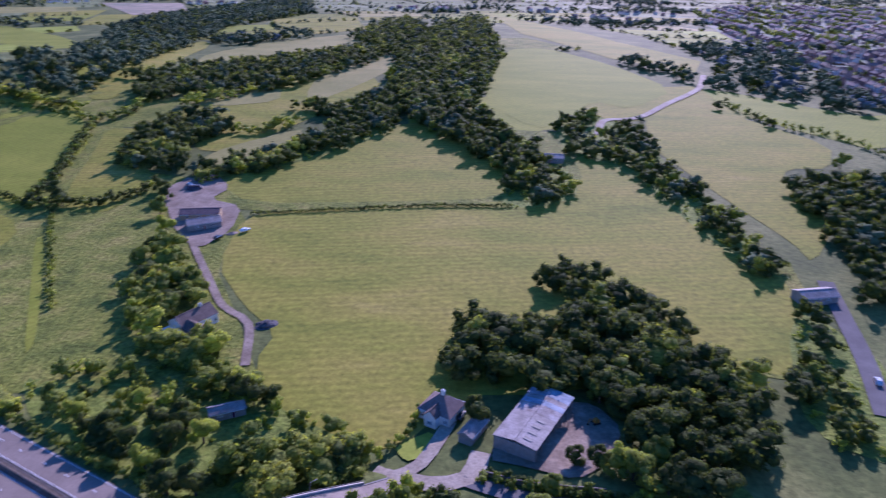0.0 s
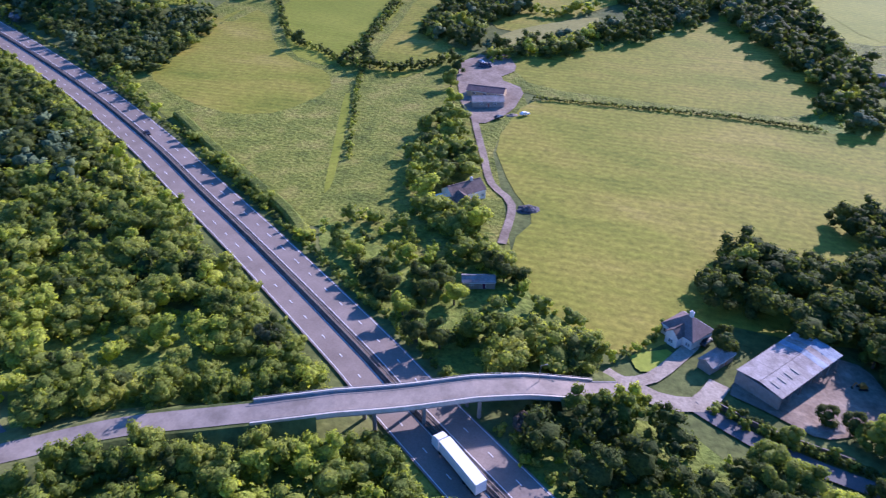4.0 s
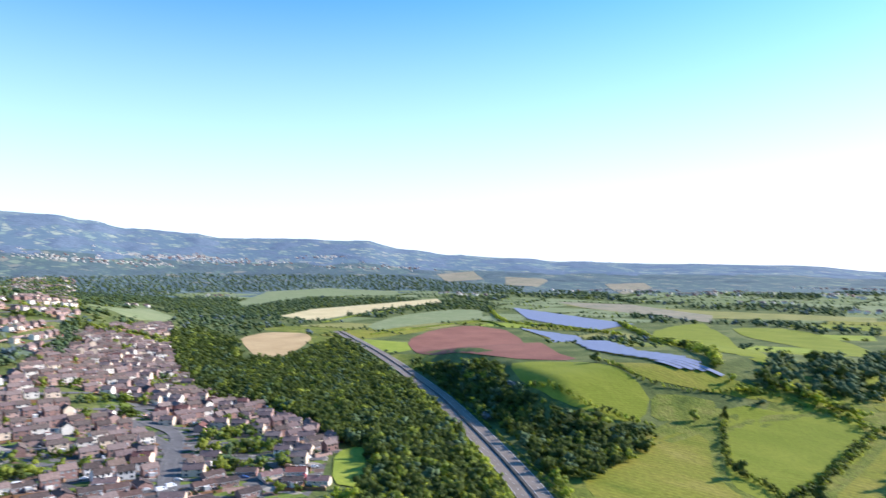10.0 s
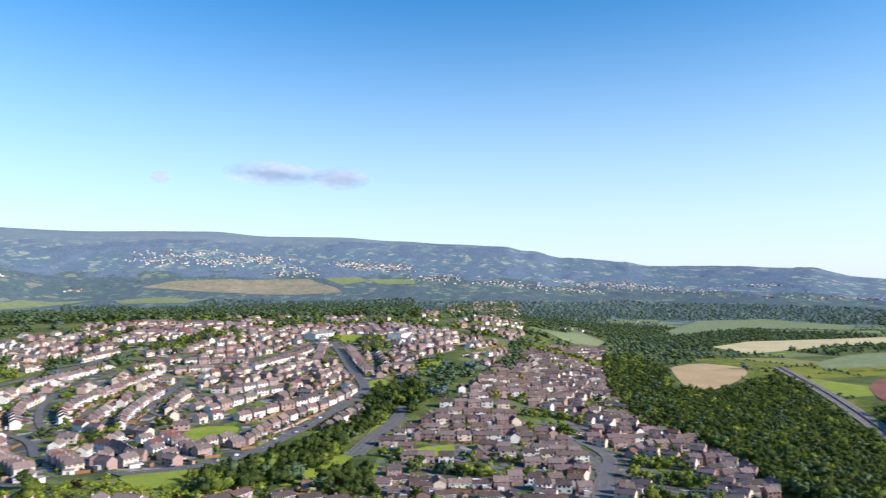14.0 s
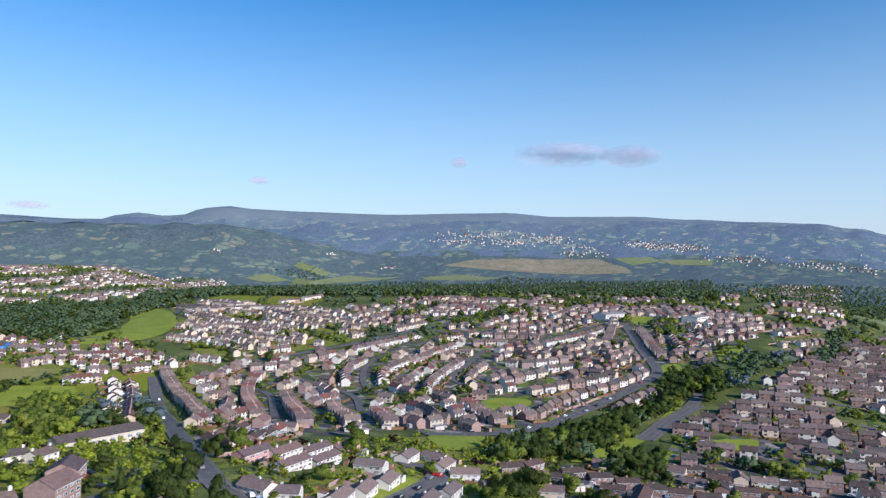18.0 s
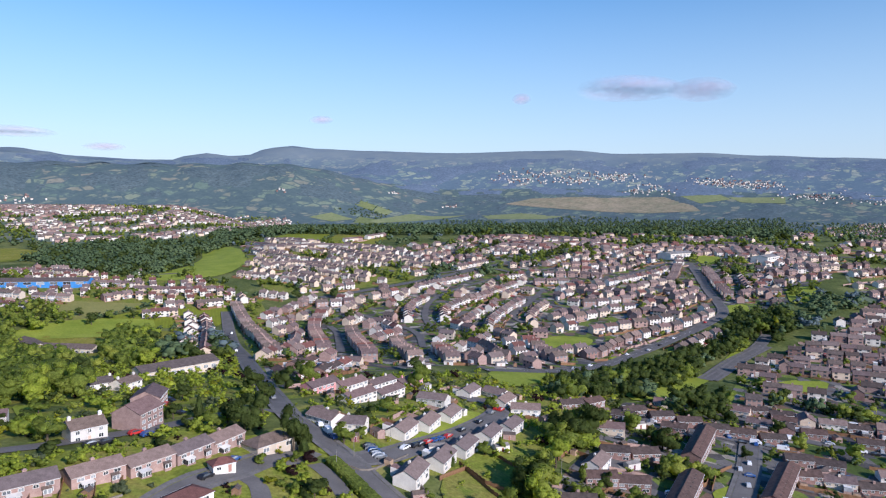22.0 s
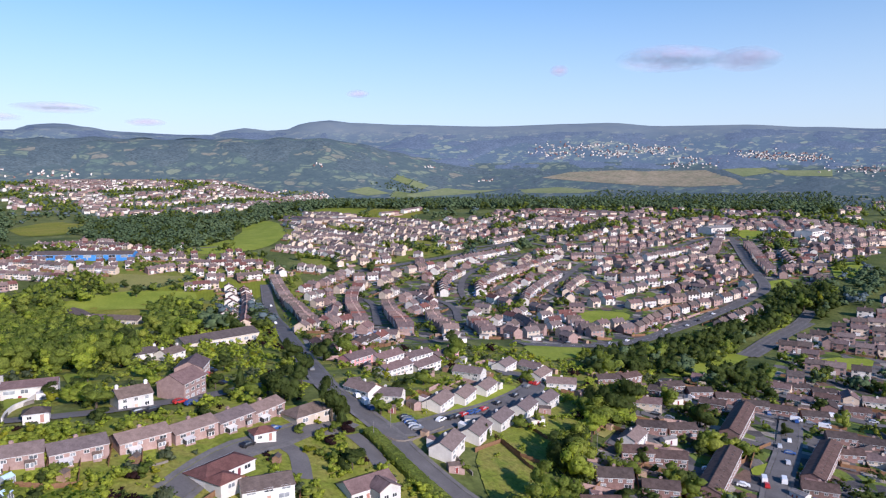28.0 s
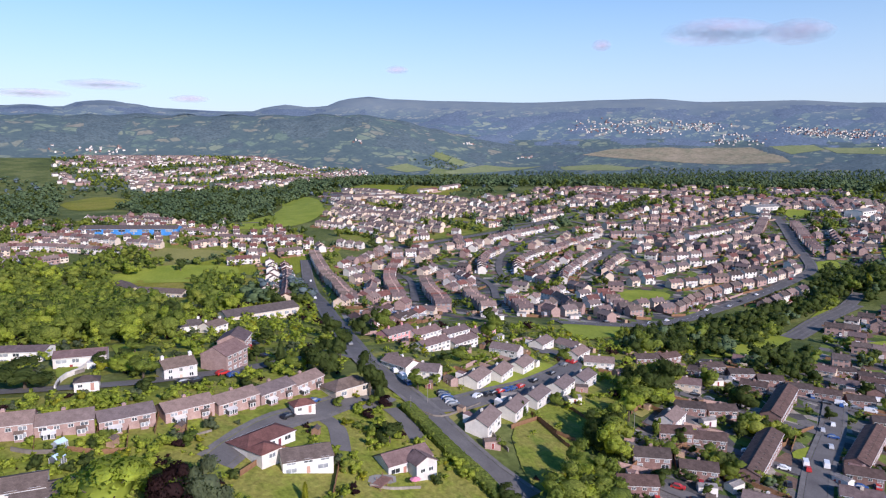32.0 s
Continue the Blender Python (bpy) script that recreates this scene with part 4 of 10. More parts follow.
ZONES = [
    ('estate', 10.5, 24, [(-412, -308), (-715, -359)], [(-252, -219), (-286, -288), (-431, -462), (-494, -466), (-535, -457), (-649, -408), (-783, -349), (-663, -282), (-524, -251), (-368, -198), (-336, -210)]),
    ('estate', 10.5, 24, [(-489, -215), (-630, -155)], [(-357, -192), (-524, -251), (-663, -282), (-783, -349), (-844, -289), (-872, -180), (-662, -98), (-520, -126), (-421, -145), (-357, -178)]),
    ('pale', 8, 24, [(-668, -669), (-671, -485)], [(-782, -834), (-821, -748), (-827, -559), (-753, -457), (-663, -433), (-553, -472), (-526, -528), (-600, -621)]),
    ('dim', 9, 23, [(-432, -52), (-444, 16)], [(-363, -49), (-481, -66), (-603, -26), (-972, 66), (-1287, 235), (-697, 150), (-642, 180), (-448, 189), (-361, 143), (-305, 35), (-296, -22)]),
    ('dim', 8.5, 22, [(-345, -95), (-349, -35)], [(-281, -88), (-351, -102), (-372, -80), (-388, -49), (-384, -23), (-375, -2), (-251.8, 1.2), (-205.1, -17.6), (-145.2, -64.9), (-206.7, -81.9)]),
    ('estate', 10.5, 24, [(-361, 63), (-352, 82)], [(-1061, 108), (-1254, 233), (-650, 139), (-585, 188), (-450, 189), (-324, 125), (-291, 80), (-261.1, 61.7), (-237.6, 18.9)]),
    ('dim', 7.5, 22, [(-841, -139), (-634, -69)], [(-881, -158), (-902, -67), (-711, -50), (-638, -62), (-711, -101)]),
    ('terrace', 6.4, 24, [(-262, -689), (-430, -590)], [(-311, -869), (-544, -700), (-518, -554), (-440, -482), (-415, -552), (-377, -605), (-345, -668), (-223, -631)]),
    ('terrace', 6.4, 24, [(-301, -360), (-413, -493)], [(-265, -328), (-408, -499), (-422, -485), (-278, -315)]),
    ('white', 9, 22, [(-307, -314), (-479, -513)], [(-479, -513), (-496, -498), (-406, -395), (-238, -225), (-228, -230), (-322, -334)]),
    ('white', 8, 17, [(-685, -1493), (-1202, -1403)], [(-755, -1652), (-971, -1688), (-1919, -2042), (-2024, -1872), (-954, -1017), (-708, -1078), (-602, -1314)]),
    ('estate', 10.5, 24, [(-842, -424), (-1049, -263)], [(-792, -399), (-979, -456), (-1167, -293), (-2748, -132), (-927, -42), (-887, -183), (-854, -292)]),
    ('estate', 10.5, 24, [(-795, -304), (-933, -184)], [(-1095, -539), (-1269, -251), (-1028, -12), (-860, -23), (-689, -94), (-645, -117), (-897, -177), (-797, -276), (-759, -373)]),
    ('dim', 8, 24, [(448, 1273), (408, 730)], [(487, 1488), (763, 1866), (1051, 1781), (765, 1169), (337, 515), (342, 624), (365, 765), (356, 902)]),
    ('estate', 10.5, 24, [(-716, -467), (-876, -433)], [(-847, -563), (-1051, -530), (-952, -435), (-786, -388), (-744, -451)]),
    ('estate', 10, 24, [(-308, -291), (-263, -225)], [(-286, -288), (-252, -219), (-214.2, -189.4), (-212, -207)]),
    ('dim', 9, 23, [(-944, -12), (-1056, 74)], [(-2910, -107), (-3137, 52), (-3141, 213), (-784, 56), (-756, 10), (-940, -18)]),
]
HOUSES = [
    ('brick_semi', -62.6, -169.4, 149, 10.4),
    ('brick_semi', -73.4, -164.2, 153, 11.6),
    ('brick_semi', -85.2, -159.0, 162, 11.6),
    ('brick_semi', -99.4, -155.7, 169, 13.0),
    ('brick_semi', -112.2, -153.6, 177, 12.5),
    ('brick_semi', -125.0, -153.6, -177, 12.7),
    ('brick_semi', -137.4, -154.5, -174, 12.3),
    ('white_semi', -169.1, -110.2, -166, 15.3),
    ('white_semi', -188.1, -111.8, -169, 16.1),
    ('white_semi', -205.2, -113.0, -172, 20.7),
    ('white_semi', -226.0, -114.0, -173, 24.3),
    ('white_semi', -244.2, -113.8, -176, 27.2),
    ('white_semi', -239.1, -77.2, -179, 25.2),
    ('white_semi', -198.1, -132.9, -169, 20.3),
    ('white_semi', -213.4, -132.8, -168, 23.0),
    ('white_semi', -231.8, -134.2, -170, 24.7),
    ('white_semi', -181.6, -152.9, 82, 11.7),
    ('white_semi', -184.0, -145.3, 114, 9.0),
    ('white_semi', -246.0, -149.4, 99, 13.4),
    ('white_semi', -277.5, -150.0, -175, 23.1),
    ('white_semi', -278.0, -132.5, -178, 24.0),
    ('white_semi', -288.0, -141.0, 74, 14.6),
    ('white_semi', -275.0, -120.5, 114, 9.8),
    ('pastel_terrace', -218.9, -187.4, 177, 16.2),
    ('pastel_terrace', -232.0, -182.5, 177, 18.0),
    ('pastel_terrace', -251.5, -181.0, 174, 19.1),
    ('pastel_terrace', -268.5, -177.5, 177, 19.0),
    ('pastel_terrace', -218.3, -167.8, 176, 17.2),
    ('pastel_terrace', -236.8, -166.5, 177, 18.5),
    ('brick_pair', -200.1, -70.0, 118, 10.4),
    ('brick_pair', -207.2, -57.8, 112, 11.4),
    ('brick_pair', -180.3, -66.6, 122, 6.7),
    ('brick_pair', -258.3, -76.4, 113, 8.2),
    ('brick_pair', -267.8, -67.9, 125, 12.1),
    ('brick_pair', -233.8, -62.6, 114, 11.8),
    ('brick_pair', -227.2, -71.9, 121, 8.4),
    ('brick_pair', -328.0, -88.5, 132, 12.0),
    ('brick_pair', -332.0, -76.5, 124, 10.8),
    ('brick_pair', -335.5, -64.5, 114, 12.1),
    ('brick_pair', -335.0, -52.5, 110, 11.7),
    ('brick_pair', -339.0, -41.5, 100, 11.2),
    ('brick_pair', -343.0, -29.5, 110, 11.7),
    ('brick_pair', -307.5, -112.0, 131, 10.6),
    ('brick_pair', -322.5, -107.0, 155, 14.3),
    ('flats', -298.6, -53.0, -178, 56.7),
    ('flats', -236.4, -46.8, -178, 56.0),
    ('flats', -280.1, -20.6, -3, 71.9),
    ('bungalow_red', -106.8, -134.9, -179, 15.0),
    ('villa_grey', -109.7, -122.6, 149, 11.4),
    ('villa_white', -131.6, -110.1, 161, 17.7),
    ('garage_red', -126.7, -142.3, 158, 6.5),
    ('bungalow_grey', -147.8, -146.0, 172, 13.9),
    ('modern_white', -101.0, -211.8, 148, 13.9),
    ('modern_white', -95.2, -235.6, 133, 12.7),
    ('garage_dark', -89.2, -184.9, 149, 4.1),
    ('white_house', -113.2, -180.8, 167, 8.3),
    ('white_house', -160.0, -246.0, 162, 6.3),
    ('white_house', -166.5, -238.8, -168, 11.3),
    ('brick_long', -129.8, -180.8, -160, 16.4),
    ('brick_long', -147.9, -199.9, -140, 32.2),
    ('school', -216.5, -273.0, 169, 31.6),
    ('school', -277, -455, 114, 43.9),
    ('villa_grey', -54.8, -146.0, 152, 4.7),
    ('villa_grey', -58.6, -140.6, 155, 5.9),
    ('shed', -103.0, 279.5, 27, 15.7),
    ('lean_shed', -55.3, 149.6, 25, 7.5),
    ('shed', 132.6, 223.1, 11, 14.1),
    ('shed', 58.5, 376.5, -5, 11.0),
    ('barn', 24.2, 146.3, 60, 25),
    ('cottage', 0.5, 151.5, -30, 9),
    ('farmhouse', -79.5, 196.5, 55, 13),
    ('farm_shed', -107.5, 290, 8, 17),
    ('lean_shed', 8.5, 143.5, 60, 9),
    ('industrial', -392, -698, 130, 100),
    ('white_hall', -944, -202, 158, 105.8),
    ('white_hall', -956, -96, 168, 185.4),
    ('school', -273, -495, 75, 90.0),
]
TREES = [
    ('oak', -136.7, 320.6, 9, 8.5),
    ('oak', -126.6, 292.8, 9, 9.1),
    ('oak_light', -116.0, 271.8, 9, 9.6),
    ('oak', -114.2, 252.3, 8, 7.8),
    ('oak', -114.4, 241.5, 9, 9.4),
    ('oak', -181.0, 308.7, 10, 9.5),
    ('oak_light', -103.9, 237.0, 9, 9.1),
    ('oak', -90.5, 221.9, 7, 7.5),
    ('oak', -49.5, 154.3, 9, 8.8),
    ('oak', -81.2, 138.1, 8, 8.3),
    ('oak_light', -93.4, 146.4, 7, 6.6),
    ('oak', -101.6, 152.5, 7, 7.1),
    ('oak', -64.0, 143.5, 8, 8.6),
    ('oak', -64.7, 135.1, 9, 8.8),
    ('oak_light', -78.7, 151.8, 7, 7.3),
    ('oak', -86.8, 140.3, 7, 6.6),
    ('oak', -75.0, 134.4, 8, 8.1),
    ('oak', -70.8, 144.1, 7, 7.5),
    ('oak_light', -67.5, 127.2, 8, 7.8),
    ('oak', -59.8, 119.8, 9, 9.4),
    ('oak', -53.4, 119.4, 9, 8.5),
    ('oak', -75.3, 130.4, 6, 6.1),
    ('oak_light', -57.6, 138.0, 8, 8.6),
    ('oak', 20.9, 111.7, 9, 8.8),
    ('oak', 25.3, 109.8, 9, 9.4),
    ('oak', 29.5, 107.9, 9, 8.5),
    ('oak_light', 33.3, 104.0, 10, 10.1),
    ('oak', 27.2, 103.3, 8, 8.6),
    ('oak', 21.9, 105.8, 9, 8.8),
    ('oak', 31.0, 100.3, 10, 10.4),
    ('oak_light', 35.0, 99.4, 9, 8.5),
    ('oak', 39.5, 103.4, 9, 9.1),
    ('oak', 23.8, 98.5, 9, 9.6),
    ('oak', 28.0, 98.3, 8, 7.8),
    ('oak_light', 42.8, 129.8, 9, 9.4),
    ('oak', 55.4, 126.0, 9, 8.5),
    ('oak', -346, -139, 8, 7.6),
    ('cedar', -358, -136, 9, 8.5),
    ('oak', -366, -131, 8, 7.6),
    ('oak', -376, -128, 10, 9.5),
    ('cedar', -381, -122, 11, 10.4),
    ('oak', -385, -118, 11, 10.4),
    ('oak', -391, -112, 12, 11.4),
    ('cedar', -413, -111, 12, 11.4),
    ('oak', -436, -110, 13, 12.3),
    ('oak', -449, -106, 13, 12.3),
    ('cedar', -464, -102, 14, 13.3),
    ('oak', -485, -99, 15, 14.2),
    ('oak', -501, -95, 15, 14.2),
    ('cedar', -511, -89, 13, 12.3),
    ('oak', -532, -84, 14, 13.3),
    ('oak', -542, -79, 15, 14.2),
    ('cedar', -564, -74, 15, 14.2),
    ('oak', -587, -69, 15, 14.2),
    ('oak', -603, -63, 15, 14.2),
    ('cedar', -618, -56, 14, 13.3),
    ('oak', -365, -104, 9, 8.5),
    ('oak', -378, -101, 9, 8.5),
    ('cedar', -363, -77, 13, 12.3),
    ('oak', -370, -71, 13, 12.3),
    ('oak', -374, -64, 14, 13.3),
    ('cedar', -385, -59, 13, 12.3),
    ('oak', -397, -56, 10, 9.5),
    ('oak', -269, -89, 16, 15.2),
    ('cedar', -252, -90, 15, 14.2),
    ('oak', -253, -97, 12, 11.4),
    ('oak_light', -225, -87, 12, 11.4),
    ('cedar', -208, -85, 11, 10.4),
    ('oak', -192, -83, 12, 11.4),
    ('oak', -170, -78, 12, 11.4),
    ('cedar', -282, -62, 11, 10.4),
    ('oak', -286, -66, 9, 8.5),
    ('oak', -248, -298, 14, 13.3),
    ('oak', -193, -199, 11, 10),
    ('oak', -624, -542, 11, 10.4),
    ('cedar', -544, -446, 12, 11.4),
    ('oak', -566, -512, 11, 10.4),
    ('oak', -483, -380, 10, 9.5),
    ('cedar', -679, -499, 11, 10.4),
    ('oak', -615, -401, 10, 9.5),
    ('oak', -537, -538, 12, 11.4),
    ('cedar', -470, -519, 9, 8.5),
    ('oak', -315, -420, 15, 14.2),
    ('oak', -248, -353, 14, 13.3),
    ('cedar', -338, -527, 11, 10.4),
    ('oak', -267, -170, 12, 11.4),
    ('oak', -227, -200, 11, 10.4),
    ('cedar', -211, -199, 10, 9.5),
    ('oak', -723, -439, 12, 11.4),
    ('oak', -839, -465, 12, 11.4),
    ('cedar', -768, -434, 10, 9.5),
    ('oak', -864, -386, 12, 11.4),
    ('oak', -804, -344, 12, 11.4),
    ('cedar', -945, -324, 14, 13.3),
    ('oak', -891, -298, 14, 13.3),
    ('oak', -930, -354, 11, 10.4),
    ('cedar', -879, -280, 10, 9.5),
    ('oak', -646, -168, 9, 8.5),
    ('oak', -658, -148, 11, 10.4),
    ('cedar', -766, -162, 11, 10.4),
    ('oak', -816, -124, 11, 10.4),
    ('oak', -768, -99, 9, 8.5),
    ('cedar', -982, -515, 13, 12.3),
    ('oak', -1072, -542, 14, 13.3),
    ('oak', -1169, -546, 12, 11.4),
    ('cedar', -149.9, -158.3, 13, 11),
    ('cedar', -151.9, -140.2, 15, 10),
    ('cedar', -165, -165.7, 14, 10),
    ('oak', -136, -118.5, 7, 8.5),
    ('purple', -140.7, -130.5, 3.2, 4),
    ('shrub_yellow', -131.9, -130.4, 2.6, 4.5),
    ('purple', -150.9, -133.2, 4, 5),
    ('purple', -74.2, -121.7, 13, 11),
    ('oak_light', -63.5, -127.4, 15, 22),
    ('willow', -80.7, -119.3, 13, 11),
    ('cypress_yellow', -99.9, -111.9, 5, 2.4),
    ('purple', -110.7, -107.3, 3, 3),
    ('oak', -104.1, -182.9, 7.5, 10),
    ('oak_light', -103.9, -192.9, 6, 9),
    ('oak', -78.3, -196.2, 9, 16),
    ('oak', -225, -68.7, 6, 5),
    ('birch', -222.5, -76.1, 7, 4.5),
    ('oak', -286, -65, 8, 11),
    ('poplar_yellow', -335, -132, 9, 4.5),
    ('poplar_yellow', -616, -54, 14, 7),
    ('oak', -549, -451, 10, 10),
    ('oak', -521, -475, 11, 12),
    ('oak', -239, -214, 10, 11),
    ('oak', -311, -199, 9, 11),
    ('oak', -477, -374, 9, 10),
    ('oak_light', -155, -267, 10, 12),
    ('oak', -165, -308, 11, 13),
    ('oak', -159, -328, 12, 14),
    ('oak', -170, -407, 12, 14),
    ('oak', -194.1, -144.9, 7, 10),
    ('oak', -172.1, -137.7, 7, 8),
    ('oak', -214.4, -150.6, 6, 8),
    ('fir', -190.7, -109.2, 5, 4),
    ('oak', -209.8, -106.9, 5, 6),
    ('birch', -219, -104.9, 6, 4),
    ('oak', -255.7, -95.2, 10, 13),
    ('oak', -275, -92, 10, 12),
    ('oak', -191.5, -82.9, 10, 10),
    ('oak', -204.8, -83, 10, 10),
    ('oak_light', -158.7, -71.2, 11, 15),
    ('oak', -142.1, -84.9, 5, 7),
    ('oak', -364, -75, 9, 11),
    ('oak', -376, -57, 9, 11),
    ('oak', -483, -90, 10, 11),
    ('oak', -563, -78, 10, 11),
    ('oak_light', -336, -577, 9, 10),
    ('oak', -332, -601, 9, 10),
    ('oak', -348, -559, 8, 9),
    ('oak', -359, -534, 8, 9),
    ('oak', -372, -521, 8, 9),
    ('oak', -162.3, -201.4, 7, 7),
    ('fir', -148.8, -176.9, 8, 5),
    ('oak', -147.9, -135.4, 4, 4.5),
    ('shrub_yellow', -147.4, -141.8, 2.5, 3),
    ('oak', -138.4, -139.9, 3.5, 4),
    ('shrub_yellow', -144.1, -136.4, 2.4, 3.4),
    ('purple', -137.7, -124.1, 2.5, 3),
    ('oak', -163.2, -100.6, 4, 4),
    ('oak', -142, -180.7, 6, 6),
    ('oak', -111.1, -206, 5, 6),
    ('oak', -102.9, -203.9, 5, 6),
    ('oak', -120.1, -215.4, 5, 7),
    ('shrub_yellow', -163.5, -216.1, 3, 4),
    ('oak', 44.9, 127.5, 9.5, 10),
    ('oak', 9.3, 148.2, 8.5, 8),
    ('oak', 56.3, 122.3, 9, 12),
    ('oak', 41.8, 114.4, 6, 7),
    ('oak', 32.6, 133.3, 5, 6),
    ('oak', -226, 315, 10, 9),
    ('oak', -85.3, 219.7, 9, 8),
    ('oak', -53.6, 156.6, 8, 9),
    ('oak', -130, 310, 9, 8),
    ('oak', -174, 300, 9, 10),
    ('oak', -66.3, 139.1, 6, 7),
    ('oak', -80.8, 135.5, 6, 9),
    ('poplar', -290, 390, 11, 6),
    ('oak', -425, 407, 9, 11),
    ('oak', -303, 376, 8, 8),
    ('oak', -344, 215, 10, 13),
    ('willow', -355, 222, 10, 13),
    ('willow', -286, 246, 5, 7),
    ('oak', 219, 376, 11, 11),
    ('oak', 95, 453, 12, 9),
    ('oak', 194, 501, 7, 9),
    ('oak', 214, 460, 7, 9),
    ('willow', -90.6, 101.5, 8, 8),
    ('dead', -26, 101.7, 5, 6),
    ('oak', -158.2, -162.2, 9, 9),
    ('fir', -153.5, -137.7, 7, 5),
    ('oak', -154.9, -140.6, 9, 8),
    ('oak', -266, -132, 6, 7),
    ('oak', 40.9, 129.4, 8, 8),
    ('oak', 37.6, 132.5, 6, 6),
    ('oak', 51.8, 132.1, 9, 9),
    ('oak', 50.4, 141.9, 9, 10),
    ('oak', 48.1, 152.6, 9, 10),
    ('oak', 43.4, 158.7, 8, 9),
    ('oak', 25.6, 122.7, 5, 6),
    ('oak', 51.8, 122.9, 8, 9),
    ('oak', 62.6, 120.4, 9, 11),
    ('oak', -122.9, -160.6, 4, 5),
    ('oak', -100.2, -174.8, 4, 6),
    ('oak', -146.1, -167.7, 6, 7),
    ('oak', -152.3, -168, 7, 7),
    ('oak', -139.7, -171, 4, 5),
    ('oak', -189.3, -62.8, 6, 7),
    ('oak', -294, -71, 6, 7),
    ('oak', -306, -36, 6, 6),
    ('oak', -362, -29, 8, 9),
    ('oak', -442, -33, 8, 9),
    ('oak', -459, -48, 9, 10),
]
CARS = [
    ('black', -176.6, -131.1, 132),
    ('grey', -175.8, -129.6, 132),
    ('blue', -175, -128.1, 134),
    ('black', -174.3, -126.7, 133),
    ('silver', -173.6, -125.3, 133),
    ('grey', -172.9, -123.9, 133),
    ('white', -186.9, -124.3, 179),
    ('black', -191.7, -123.6, 180),
    ('black', -194.7, -123.3, 179),
    ('red', -198.9, -123, 179),
    ('blue', -203, -122.7, 180),
    ('blue', -206.3, -122.4, 179),
    ('red', -211.5, -122.3, 179),
    ('black', -222.9, -123.1, 180),
    ('black', -239.2, -124.4, 180),
    ('grey', -257, -128, 180),
    ('red', -266, -128, 180),
    ('red', -266, -130, 180),
    ('white_van', -174, -146, -121),
    ('blue', -171.8, -141.7, -121),
    ('white', -176.6, -151.6, -122),
    ('grey', -189, -184.4, -127),
    ('red', -200.8, -201.6, -129),
    ('grey', -349, -374, -128),
    ('white', -315, -339, -126),
    ('black', -375, -412, -127),
    ('white', -385, -419, -127),
    ('red', -123.8, -173.6, 174),
    ('blue', -125.6, -170.7, 174),
    ('black', -114, -172, 172),
    ('black', -110.1, -172.9, 171),
    ('red', -147.5, -192.1, 99),
    ('red', -151.3, -195.5, 96),
    ('black', -146.9, -184, 105),
    ('grey', -144.6, -188.4, 102),
    ('black', -157.5, -201.8, 96),
    ('black', -120.4, -140.9, 180),
    ('blue', -133, -144.6, 180),
    ('silver', -517, -129, 173),
    ('white', -430, -144, 176),
    ('white', -493, -138, 176),
    ('red', -620, -108, 173),
    ('silver', -408, -147, 180),
    ('white', -562, -121, 174),
    ('black', -537, -126, 173),
    ('white_van', -253.2, -29.6, -167),
    ('white_van', -247.9, -35, -165),
    ('silver', -273.1, -31, -166),
    ('blue', -331, -35, -171),
    ('silver', -289, -36, -167),
    ('red', -243.9, -33.5, -165),
    ('white', -300, -34, -169),
    ('black', -225.6, -36, -162),
    ('blue', -248.6, -51.1, -162),
    ('red', -200.6, -55, -156),
    ('white', -338, -47, -171),
    ('black', -216, 192, -29),
    ('black', 5.6, 150.5, 66),
    ('silver', 126.3, 171.1, 70),
    ('silver', -125, 328, -23),
    ('black', -93, 267, 59),
    ('white', -84, 275, 45),
]
